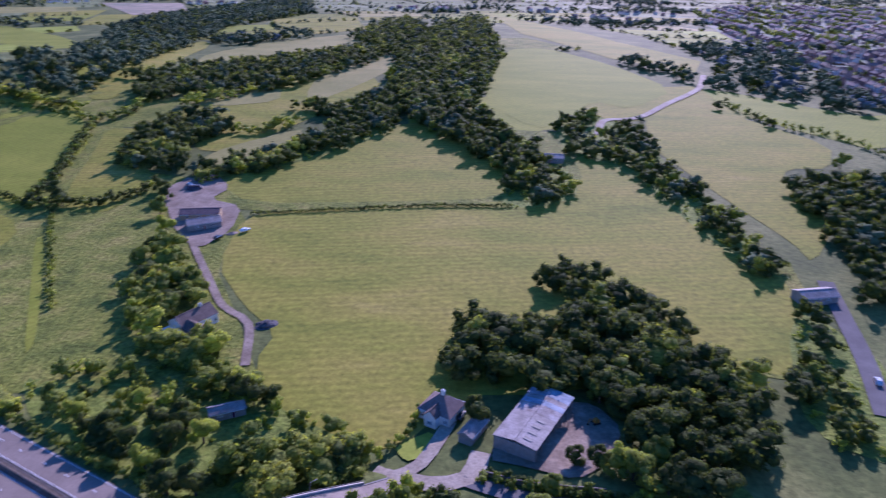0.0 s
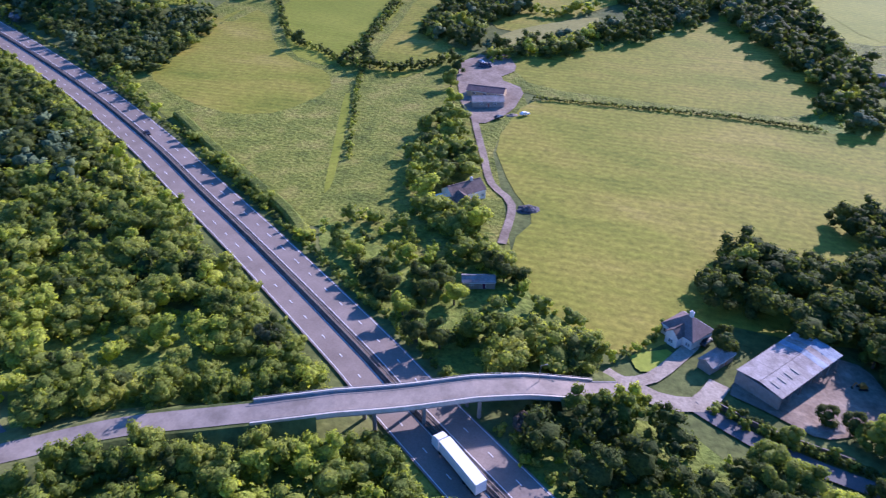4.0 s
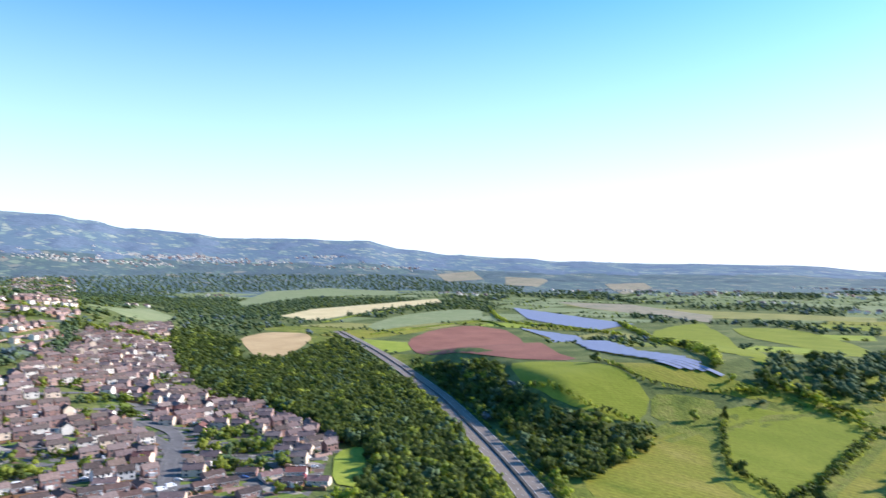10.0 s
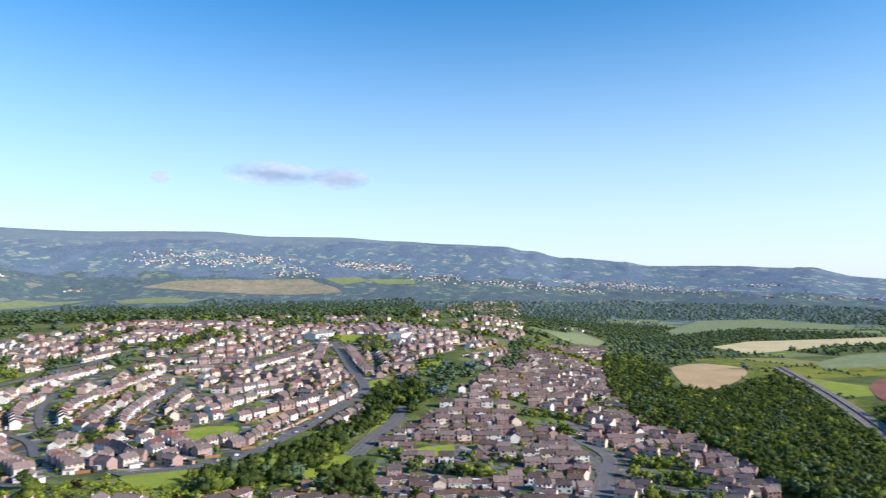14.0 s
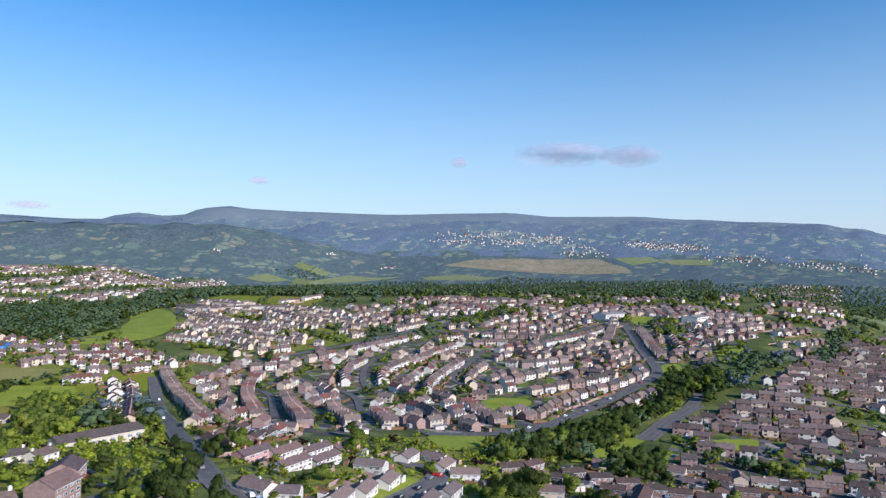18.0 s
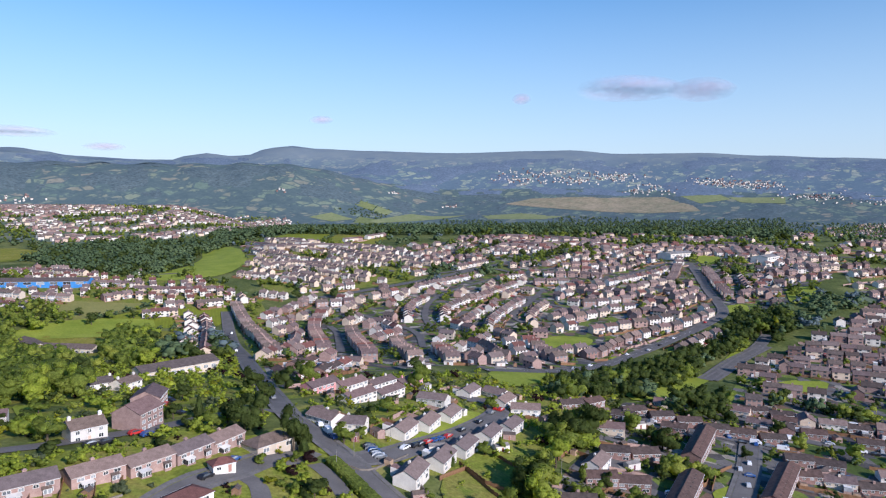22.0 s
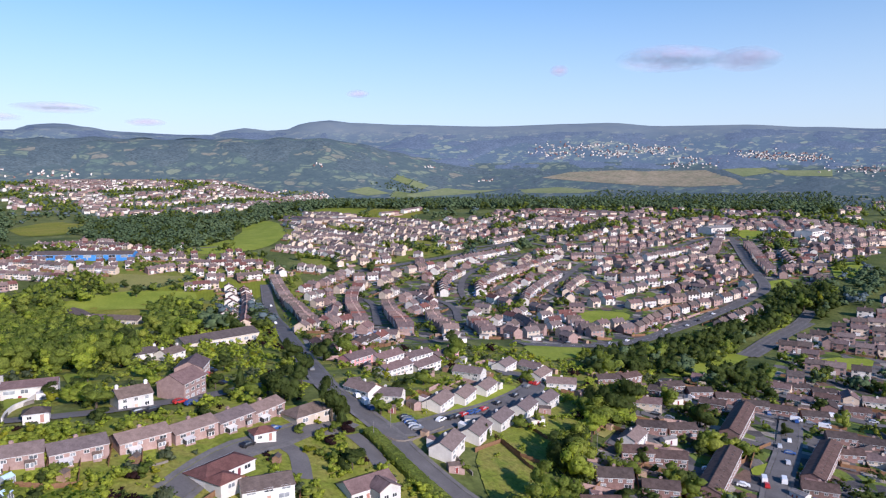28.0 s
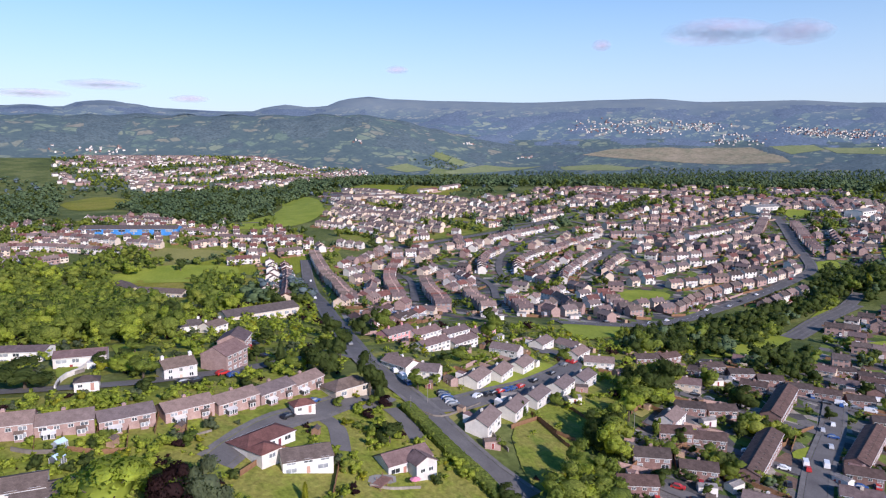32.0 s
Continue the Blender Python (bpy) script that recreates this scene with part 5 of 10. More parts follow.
WALLS = [
    ('hedge', 1.6, 1.6, [(-133.1, -128.1), (-133, -133.3), (-134.6, -136.1)]),
    ('wall', 0.9, 0.3, [(-159.1, -126.2), (-162.1, -120.9), (-178.2, -120.6), (-183.4, -120.9)]),
    ('fence', 1.7, 0.1, [(-118.9, -123.4), (-115.5, -117), (-106.3, -109.7)]),
    ('fence', 1.7, 0.1, [(-93.7, -126.4), (-102.7, -128.6), (-109.1, -129), (-111.5, -120.7)]),
    ('fence', 1.6, 0.1, [(-177.7, -105.6), (-191.7, -104.5), (-184.3, -90.7), (-183.5, -87.5)]),
    ('fence', 1.6, 0.1, [(-193.7, -107.8), (-188.8, -95.9), (-189.7, -87.7)]),
    ('fence', 1.6, 0.1, [(-216.5, -113.8), (-210.1, -97.4), (-211.8, -92)]),
    ('wall', 1.1, 0.3, [(-172.8, -113.8), (-166.8, -103.8), (-164.2, -98.4)]),
    ('wall', 1.0, 0.3, [(-83.9, -191.1), (-89.9, -199.1), (-97, -202.3)]),
    ('fence', 1.6, 0.1, [(-201.5, -65.4), (-216.3, -67.7), (-224.7, -66.8)]),
    ('fence', 1.6, 0.1, [(-242.4, -50.5), (-259.8, -43.3), (-280, -45)]),
    ('fence', 1.6, 0.1, [(-256.2, -40.8), (-276, -42.5), (-289, -39)]),
    ('fence', 1.6, 0.1, [(-181.4, -71.4), (-196.5, -72.3), (-206, -74.1)]),
    ('wall', 0.9, 0.3, [(-116.7, -108), (-119.9, -104.5), (-127, -100.7)]),
    ('fence', 1.4, 0.1, [(-64.1, -158.7), (-66.9, -164.4), (-68.4, -167.8)]),
    ('fence', 1.4, 0.1, [(-67, -152.2), (-70.8, -159.7), (-73.4, -165.1)]),
    ('fence', 1.4, 0.1, [(-79.1, -147.7), (-83.1, -153.9), (-86.4, -159.2)]),
    ('fence', 1.4, 0.1, [(-92.3, -144.8), (-96.3, -150.3), (-98.9, -153.9)]),
    ('fence', 1.4, 0.1, [(-69.4, -154.6), (-73.7, -149.7), (-79.3, -146.9)]),
    ('wall', 1.2, 0.3, [(-60.7, -161.4), (-63.5, -157.4), (-68.2, -154.6)]),
    ('fence', 1.5, 0.1, [(-114.5, -152.3), (-121.6, -151.6), (-127.5, -151.4)]),
    ('wall', 0.8, 0.3, [(-90.5, -149), (-95.1, -145.5), (-99.5, -145)]),
    ('fence', 1.5, 0.1, [(-75, -153.4), (-79.2, -160.1), (-80.8, -162.4)]),
    ('fence', 1.5, 0.1, [(-87.9, -150.7), (-92.1, -156.4), (-94.1, -158.8)]),
    ('fence', 1.5, 0.1, [(-102.5, -149.9), (-105, -152), (-107.2, -154.5)]),
    ('wall', 1.4, 0.3, [(10.5, 128.1), (20.7, 124.7), (37.7, 122.9)]),
]
WIRES = [
    (-154.6, -126.4, 6),
    (-166.2, -129.1, 6),
    (-188.2, -131, 6),
    (-199.1, -111.9, 6),
    (-220, -83, 6),
    (-414, -173, 8),
    (-544, -132, 8),
    (-290, -38, 6),
    (-26.5, 112.8, 10),
]
MORE_GRASS = [
    ('garden_grass', 'garden', [(-163, -501), (-230, -349), (-246, -324), (-424, -468), (-260, -253), (-246, -211), (-310, -194), (-351, -175), (-382, -109), (-274, -86), (-224.3, -99.8), (-173.2, -107.8), (-155.8, -137.9), (-131.6, -169.1), (-65.3, -205.8)]),
    ('garden_grass', 'mown', [(-96.1, -128.6), (-104.1, -124.3), (-115.1, -118.6), (-111.8, -111.5), (-101.9, -110.6), (-89.7, -118.5)]),
    ('garden_grass', 'mown', [(-116.9, -110.9), (-125.7, -100.5), (-139.4, -100.3), (-137, -88.2), (-115.1, -98.6), (-110.6, -105)]),
    ('lawn', 'mown', [(-124.5, -137.7), (-134.6, -136.1), (-139.4, -131.9), (-131.7, -128.9), (-120.8, -122.3), (-125.4, -128.9)]),
    ('lawn', 'mown', [(-94.4, -214), (-98.2, -211.5), (-98, -204.2), (-87.1, -198)]),
    ('lawn', 'mown', [(-122.9, -236.8), (-127.2, -227.8), (-114.6, -202.4), (-112, -211)]),
    ('lawn', 'mown', [(-93.8, -155.3), (-100.8, -152.7), (-99.4, -148.3), (-91.7, -150.8)]),
    ('lawn', 'mown', [(-165.9, -97.5), (-187.8, -100.3), (-180.9, -89), (-162.5, -86.5), (-160.6, -90.7)]),
    ('lawn', 'mown', [(-159.3, -138.6), (-168.3, -139.3), (-168.4, -134.6), (-160.6, -132.9)]),
    ('lawn', 'mown', [(-256.2, -40.8), (-270, -35.9), (-259.6, -33.4), (-249.2, -38.7)]),
    ('lawn', 'mown', [(-68.6, -164.7), (-77.1, -159.9), (-75.7, -156), (-67.4, -160.7)]),
    ('patio', 'deck', [(-120.1, -111.1), (-125.8, -107.8), (-123.1, -105.1), (-116.8, -109)]),
    ('patio', 'deck', [(-105.1, -124.5), (-114.5, -118.9), (-113.9, -117.4), (-103.8, -122.9)]),
]
FAR_TOWNS = [
    (-3523, -1557, 160, 60, 40),
    (-3612, -1315, 130, 50, 40),
    (-3755, -1129, 160, 60, 30),
    (-3804, -610, 170, 60, 60),
    (-3809, -420, 130, 60, 40),
    (-3686, -942, 80, 30, 12),
    (-2922, -1687, 60, 30, 10),
    (-2871, -1943, 60, 30, 6),
    (-1415, -2690, 160, 40, 20),
    (-2246, -2108, 60, 20, 5),
    (-3789, -547, 160, 60, 50),
    (-3647, -155, 200, 80, 50),
    (-3565, 188, 200, 80, 50),
    (-3694, 617, 260, 80, 60),
    (-3715, 835, 120, 50, 30),
    (-3594, -903, 160, 60, 30),
    (-3791, -1180, 160, 60, 40),
    (-3669, -1548, 200, 60, 40),
    (-3548, 1066, 250, 80, 40),
    (-3596, 1450, 160, 60, 30),
    (-3257, 1711, 200, 60, 25),
    (-2787, 13, 120, 40, 25),
    (-3668, 820, 260, 80, 50),
    (-3530, 541, 250, 60, 40),
    (-3266, 1433, 200, 60, 25),
    (-1265, 2392, 220, 60, 25),
    (-1795, 1788, 200, 60, 20),
    (-1394, 1762, 200, 60, 25),
]


def mesh_object(name, verts, faces, mats, index=None, parent=None, smooth=False):
    me = bpy.data.meshes.new(name)
    me.from_pydata(verts, [], faces)
    for m in (mats if isinstance(mats, (list, tuple)) else [mats]):
        me.materials.append(MATS[m])
    if index is not None:
        me.polygons.foreach_set("material_index", np.asarray(index, dtype=np.int32))
    if smooth:
        me.polygons.foreach_set("use_smooth", np.ones(len(me.polygons), dtype=bool))
    me.update()
    ob = new(name, me)
    ob.parent = parent
    return ob


def build_ground():
    rings = [0.0] + [30 * 1.03 ** i for i in range(173)] + [4900.0]
    seg = 440
    vs = [(0, 0, ground(0, 0))]
    for r in rings[1:]:
        for k in range(seg):
            a = 2 * math.pi * k / seg
            x, y = r * math.sin(a), r * math.cos(a)
            vs.append((x, y, ground(x, y)))
    fs = [(0, 1 + (k + 1) % seg, 1 + k) for k in range(seg)]
    for i in range(len(rings) - 2):
        b, c = 1 + i * seg, 1 + (i + 1) * seg
        fs += [(b + k, b + (k + 1) % seg, c + (k + 1) % seg, c + k) for k in range(seg)]
    # haze by range: the tinted ground colours start at 2350 m and 3620 m
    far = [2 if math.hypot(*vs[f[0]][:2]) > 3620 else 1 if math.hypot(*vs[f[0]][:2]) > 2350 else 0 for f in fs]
    ob = mesh_object("ground", vs, fs, ["country", "far_country_hazed", "hill_country_hazed"], far, smooth=True)
    return tagged(ob, "rolling green countryside of rough grass and scrub", "ground", kind="structure")


def inside(p, poly):
    x, y = p
    hit = False
    for (x0, y0), (x1, y1) in zip(poly, poly[1:] + poly[:1]):
        if (y0 > y) != (y1 > y) and x < (x1 - x0) * (y - y0) / (y1 - y0) + x0:
            hit = not hit
    return hit


def lifted(x, y, lift):
    return ground(x, y) + lift * (1 + math.hypot(x, y) / 500)


def rounded(poly, turns=2):
    """A closed outline with its corners cut smooth."""
    for _ in range(turns):
        out = []
        for (x0, y0), (x1, y1) in zip(poly, poly[1:] + poly[:1]):
            out += [(0.8 * x0 + 0.2 * x1, 0.8 * y0 + 0.2 * y1), (0.2 * x0 + 0.8 * x1, 0.2 * y0 + 0.8 * y1)]
        poly = out
    return poly


def drape(name, poly, mat, lift=0.12, label="", category="", soft=2):
    poly = rounded(poly, soft)
    xs, ys = [p[0] for p in poly], [p[1] for p in poly]
    d = max(3.5, max(max(xs) - min(xs), max(ys) - min(ys)) / 26)
    pts, edges, n = [], [], 0
    for (x0, y0), (x1, y1) in zip(poly, poly[1:] + poly[:1]):
        k = max(1, int(math.hypot(x1 - x0, y1 - y0) / d))
        pts += [Vector((x0 + (x1 - x0) * i / k, y0 + (y1 - y0) * i / k)) for i in range(k)]
    n = len(pts)
    edges = [(i, (i + 1) % n) for i in range(n)]
    x = min(xs) + d / 2
    while x < max(xs):
        y = min(ys) + d / 2
        while y < max(ys):
            if inside((x, y), poly):
                pts.append(Vector((x, y)))
            y += d
        x += d
    vs, _, fs, *_ = delaunay_2d_cdt(pts, edges, [list(range(n))], 1, 0.01)
    ob = mesh_object(name, [(v.x, v.y, lifted(v.x, v.y, lift)) for v in vs], [tuple(f) for f in fs], mat, smooth=True)
    return tagged(ob, label, category or name.replace("_", " "), kind="structure")


def smooth_line(line, gap):
    """Points along a soft curve through the corners of a line, about gap apart."""
    p = [Vector(a) for a in line]
    p = [p[0] * 2 - p[1]] + p + [p[-1] * 2 - p[-2]]
    out = []
    for a, b, c, d in zip(p, p[1:], p[2:], p[3:]):
        k = max(2, int((c - b).length / gap))
        for i in range(k):
            t = i / k
            out.append(0.5 * (2 * b + (c - a) * t + (2 * a - 5 * b + 4 * c - d) * t * t + (3 * b - a - 3 * c + d) * t ** 3))
    return out + [p[-2].copy()]


def sides(pts):
    for i, q in enumerate(pts):
        d = (pts[min(i + 1, len(pts) - 1)] - pts[max(i - 1, 0)]).normalized()
        yield q, Vector((-d.y, d.x))


def ribbon(name, line, width, mat, lift=0.25, off=0.0, gap=5.0, parent=None, top=None):
    vs, fs = [], []
    for q, s in sides(smooth_line(line, gap)):
        for k in (-0.5, 0.0, 0.5):
            x, y = q + s * (off + k * width)
            vs.append((x, y, top(x, y) if top else lifted(x, y, lift)))
    n = len(vs) // 3
    for i in range(n - 1):
        for k in (0, 1):
            a = 3 * i + k
            fs.append((a, a + 3, a + 4, a + 1))
    return mesh_object(name, vs, fs, mat, parent=parent, smooth=True)


# ---- trees ----
def lump_body(rng, c, r, fine, vs, fs, ns, mid):
    """One leafy clump: an uneven rounded body with soft normals."""
    g = (1 + 5 ** 0.5) / 2
    if fine:
        pts = [(-1, g, 0), (1, g, 0), (-1, -g, 0), (1, -g, 0), (0, -1, g), (0, 1, g), (0, -1, -g), (0, 1, -g), (g, 0, -1), (g, 0, 1), (-g, 0, -1), (-g, 0, 1)]
        tris = [(0, 11, 5), (0, 5, 1), (0, 1, 7), (0, 7, 10), (0, 10, 11), (1, 5, 9), (5, 11, 4), (11, 10, 2), (10, 7, 6), (7, 1, 8), (3, 9, 4), (3, 4, 2), (3, 2, 6), (3, 6, 8), (3, 8, 9), (4, 9, 5), (2, 4, 11), (6, 2, 10), (8, 6, 7), (9, 8, 1)]
    else:
        pts = [(0, 0, 1), (1, 0, 0), (0, 1, 0), (-1, 0, 0), (0, -1, 0), (0, 0, -1)]
        tris = [(0, 1, 2), (0, 2, 3), (0, 3, 4), (0, 4, 1), (5, 2, 1), (5, 3, 2), (5, 4, 3), (5, 1, 4)]
    b = len(vs)
    turn = rng.uniform(0, 6.28)
    ct, st = math.cos(turn), math.sin(turn)
    for p in pts:
        p = np.array((p[0] * ct - p[1] * st, p[0] * st + p[1] * ct, p[2]), dtype=float)
        p /= np.linalg.norm(p)
        q = c + p * r * rng.uniform(0.76, 1.22) * np.array([1.0, 1.0, 0.9])
        vs.append(q)
        out = (q - mid) / max(1e-6, np.linalg.norm(q - mid))
        n = p * 0.75 + out * 0.25 + rng.normal(size=3) * 0.14
        ns.append(n / np.linalg.norm(n))
    fs += [tuple(b + k for k in t) for t in tris]


def crown_template(rng, leaves, size, lobes, tall=1.0, fine=True, body=0.93):
    """A crown about 1 high and 0.8 wide: uneven leafy clumps round a core, fringed with small leaf sprays."""
    centres = [np.array([0, 0, 0.52 * tall, 0.3])]
    for k in range(lobes):
        a, h = k * 2.4 + rng.uniform(-0.5, 0.5), (0.24 + 0.62 * ((k * 0.618) % 1.0)) * tall
        w = 0.31 * math.sin(math.pi * min(0.95, h / tall * 0.86 + 0.1)) + 0.02
        centres.append(np.array([w * math.cos(a), w * math.sin(a), h, rng.uniform(0.8, 1.25) * (0.115 + 0.27 / (lobes + 1))]))
    vs, fs, ns = [], [], []
    mid = np.array([0, 0, 0.45 * tall])
    for c in centres:
        lump_body(rng, c[:3], c[3] * body, fine, vs, fs, ns, mid)
    for k in range(leaves):
        c = centres[rng.integers(len(centres))]
        d = rng.normal(size=3)
        d /= np.linalg.norm(d)
        if d[2] < -0.5:
            d[2] = -d[2]
        p = c[:3] + d * c[3] * rng.uniform(0.9, 1.12)
        n = d + rng.normal(size=3) * 0.45
        n /= np.linalg.norm(n)
        u = np.cross(n, rng.normal(size=3))
        u /= np.linalg.norm(u)
        v = np.cross(n, u)
        s = size * rng.uniform(0.6, 1.3)
        b = len(vs)
        vs += [p - u * s - v * s * 0.4, p + u * s * 0.3 - v * s, p + u * s + v * s * 0.5 + n * s * 0.3]
        fs.append((b, b + 1, b + 2))
        out = (p - mid) / np.linalg.norm(p - mid)
        soft = d * 0.7 + out * 0.3 + n * 0.16
        ns += [soft / np.linalg.norm(soft)] * 3
    return np.array(vs), fs, np.array(ns)


rng = np.random.default_rng(7)
CROWNS = [[crown_template(rng, 330, 0.038, 12, body=0.84) for _ in range(5)], [crown_template(rng, 72, 0.068, 5) for _ in range(5)],
          [crown_template(rng, 14, 0.13, 4, fine=False) for _ in range(5)], [crown_template(rng, 4, 0.18, 1, fine=False) for _ in range(5)]]


def level(r):
    return 0 if r < 185 else 1 if r < 420 else 2 if r < 800 else 3


CELL = 3.0
BLOCK = set()


def block_line(line, half):
    for q, s in sides(smooth_line(line, 2.5)):
        k = -half
        while k <= half:
            p = q + s * k
            BLOCK.add((int(p.x // CELL), int(p.y // CELL)))
            k += 1.5


def block_disc(x, y, r):
    n = int(r // CELL) + 1
    for i in range(-n, n + 1):
        for j in range(-n, n + 1):
            if (i * i + j * j) * CELL * CELL <= r * r:
                BLOCK.add((int(x // CELL) + i, int(y // CELL) + j))


def blocked(x, y, r):
    if (int(x // CELL), int(y // CELL)) in BLOCK:
        return True
    return r > 1 and any((int((x + a * r) // CELL), int((y + b * r) // CELL)) in BLOCK for a, b in ((1, 0), (-1, 0), (0, 1), (0, -1)))


def forest(name, spots, mats, label, category="trees", anywhere=False):
    """One mesh of many crowns; spots: x, y, height, width."""
    vs, fs, mi, ns, n = [], [], [], [], 0
    for x, y, h, w in spots:
        if not anywhere and blocked(x, y, min(w * 0.25, 2.6)):
            continue
        t, f, nr = CROWNS[level(math.hypot(x, y) * 8 / max(h, 3.8))][rng.integers(5)]
        a = rng.uniform(0, 6.28)
        ca, sa = math.cos(a), math.sin(a)
        q = np.empty_like(t)
        q[:, 0] = (t[:, 0] * ca - t[:, 1] * sa) * w + x
        q[:, 1] = (t[:, 0] * sa + t[:, 1] * ca) * w + y
        q[:, 2] = t[:, 2] * h + ground(x, y) - 0.06 * h
        vs.append(q)
        e = np.empty_like(nr)
        e[:, 0], e[:, 1], e[:, 2] = nr[:, 0] * ca - nr[:, 1] * sa, nr[:, 0] * sa + nr[:, 1] * ca, nr[:, 2]
        ns.append(e)
        fs += [tuple(i + n for i in g) for g in f]
        k = 0 if rng.random() < 0.55 else int(rng.integers(len(mats)))
        mi += [k] * len(f)
        n += len(t)
    if not vs:
        return None
    ob = mesh_object(name, np.concatenate(vs).tolist(), fs, mats, mi, smooth=True)
    ob.data.normals_split_custom_set_from_vertices(np.concatenate(ns).tolist())
    return tagged(ob, label, category, kind="stuff")


def scatter(poly, gap, lo, hi, keep=1.0, wide=1.15):
    xs, ys = [p[0] for p in poly], [p[1] for p in poly]
    out = []
    gap *= 1 + max(0.0, math.hypot(sum(xs) / len(xs), sum(ys) / len(ys)) - 500) / 2200
    y = min(ys)
    while y < max(ys):
        x = min(xs)
        while x < max(xs):
            p = (x + rng.uniform(-0.45, 0.45) * gap, y + rng.uniform(-0.45, 0.45) * gap)
            if rng.random() < keep and inside(p, poly):
                h = rng.uniform(lo, hi)
                out.append((p[0], p[1], h, h * wide * rng.uniform(0.8, 1.2)))
            x += gap
        y += gap
    return out


def hedge_spots(line, gap, high, wide):
    out = []
    for q, s in sides(smooth_line(line, gap)):
        p = q + s * rng.uniform(-0.3, 0.3) * wide
        h = high * rng.uniform(0.75, 1.3)
        out.append((p.x, p.y, h, max(h * 0.9, wide * rng.uniform(0.9, 1.3))))
    return out
# ---- the land ----
build_ground()
FIELD_LABELS = {"patio": "grey paved patio beside the house", "meadow": "sunlit hay meadow of yellow-green grass", "rough_pasture": "rough tussocky pasture of olive green grass", "mown_strip": "bright mown strip of green grass",
                "ploughed_field": "bare ploughed field of red soil", "stubble_field": "pale straw-coloured stubble field", "park_grass": "mown bright green park grass",
                "lawn": "small mown garden lawn", "yard": "worn concrete works yard with dusty patches", "farm_yard": "bare earth farm yard", "garden_grass": "green back gardens with patchy lawns",
                "car_park": "grey asphalt car park"}
for i, (name, mat, poly) in enumerate(FIELDS):
    # beyond 1400 m fields switch to the colours with haze in them
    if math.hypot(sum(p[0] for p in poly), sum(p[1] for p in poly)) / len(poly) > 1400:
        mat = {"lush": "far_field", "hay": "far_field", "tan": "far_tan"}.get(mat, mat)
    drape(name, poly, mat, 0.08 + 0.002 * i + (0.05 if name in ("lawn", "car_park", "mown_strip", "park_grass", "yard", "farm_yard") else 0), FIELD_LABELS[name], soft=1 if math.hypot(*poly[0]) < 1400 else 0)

for i, (name, mat, poly) in enumerate(MORE_GRASS):
    drape(name, poly, mat, (0.03 if mat == "garden" else 0.2) + 0.003 * i, FIELD_LABELS[name], soft=1)

# dual carriageway: two carriageways, a kerbed reserve with a barrier, edge and lane lines
dual = tagged(ribbon("road", DUAL, 17.6, "motorway", 0.35, gap=6), "straight grey asphalt dual carriageway between woods", "road", kind="structure")
for off in (-8.3, -1.75, 1.75, 8.3):
    ribbon("edge_line", DUAL, 0.16, "paint_white", 0.40, off, 6, dual)
ribbon("reserve", DUAL, 2.9, "reserve", 0.42, 0.0, 6, dual)
for off in (-1.3, 1.3):
    ribbon("gutter_line", DUAL, 0.3, "tarmac_dark", 0.45, off, 6, dual)


def barrier(line, off, high, parent):
    vs, fs = [], []
    for q, s in sides(smooth_line(line, 6)):
        x, y = q + s * off
        z = lifted(x, y, 0.35)
        for a, b in ((-0.1, high - 0.35), (-0.1, high), (0.1, high), (0.1, high - 0.35)):
            vs.append((x + s.x * a, y + s.y * a, z + b))
    for i in range(len(vs) // 4 - 1):
        for k in range(4):
            a, b = 4 * i + k, 4 * i + (k + 1) % 4
            fs.append((a, b, b + 4, a + 4))
    return mesh_object("crash_barrier", vs, fs, "barrier_steel", parent=parent)


for off in (-0.45, 0.45):
    barrier(DUAL, off, 0.8, dual)


def dashes(line, off, long, gap, near, parent, width=0.16, lift=0.42):
    run, done = 0.0, 0
    pts = list(sides(smooth_line(line, 1.5)))
    vs, fs, last = [], [], None
    for (q, s), (q2, s2) in zip(pts, pts[1:]):
        run += (q2 - q).length
        if (run % (long + gap)) < long and math.hypot(*q) < near:
            b = len(vs)
            for c, d in ((q, s), (q2, s2)):
                for k in (-0.5, 0.5):
                    x, y = c + d * (off + k * width)
                    vs.append((x, y, lifted(x, y, lift)))
            fs.append((b, b + 1, b + 3, b + 2))
    if vs:
        mesh_object("lane_dashes", vs, fs, "paint_white", parent=parent)


for off in (-5.2, 5.2):
    dashes(DUAL, off, 2.0, 7.0, 700, dual, 0.2)

for name, width, mat, line in LANES:
    lane = tagged(ribbon(name, line, width, mat, 0.3), "grey asphalt residential street" if mat == "asphalt" else "pale dusty gravel track", "road", kind="structure")
    if name == "street" and width >= 6:
        for off in (-width / 2 - 0.9, width / 2 + 0.9):
            ribbon("pavement", line, 1.6, "paving", 0.33, off, 5, lane)
    if name == "street" and width >= 6.4:
        dashes(line, 0, 3, 5, 600, lane, 0.15, 0.37)


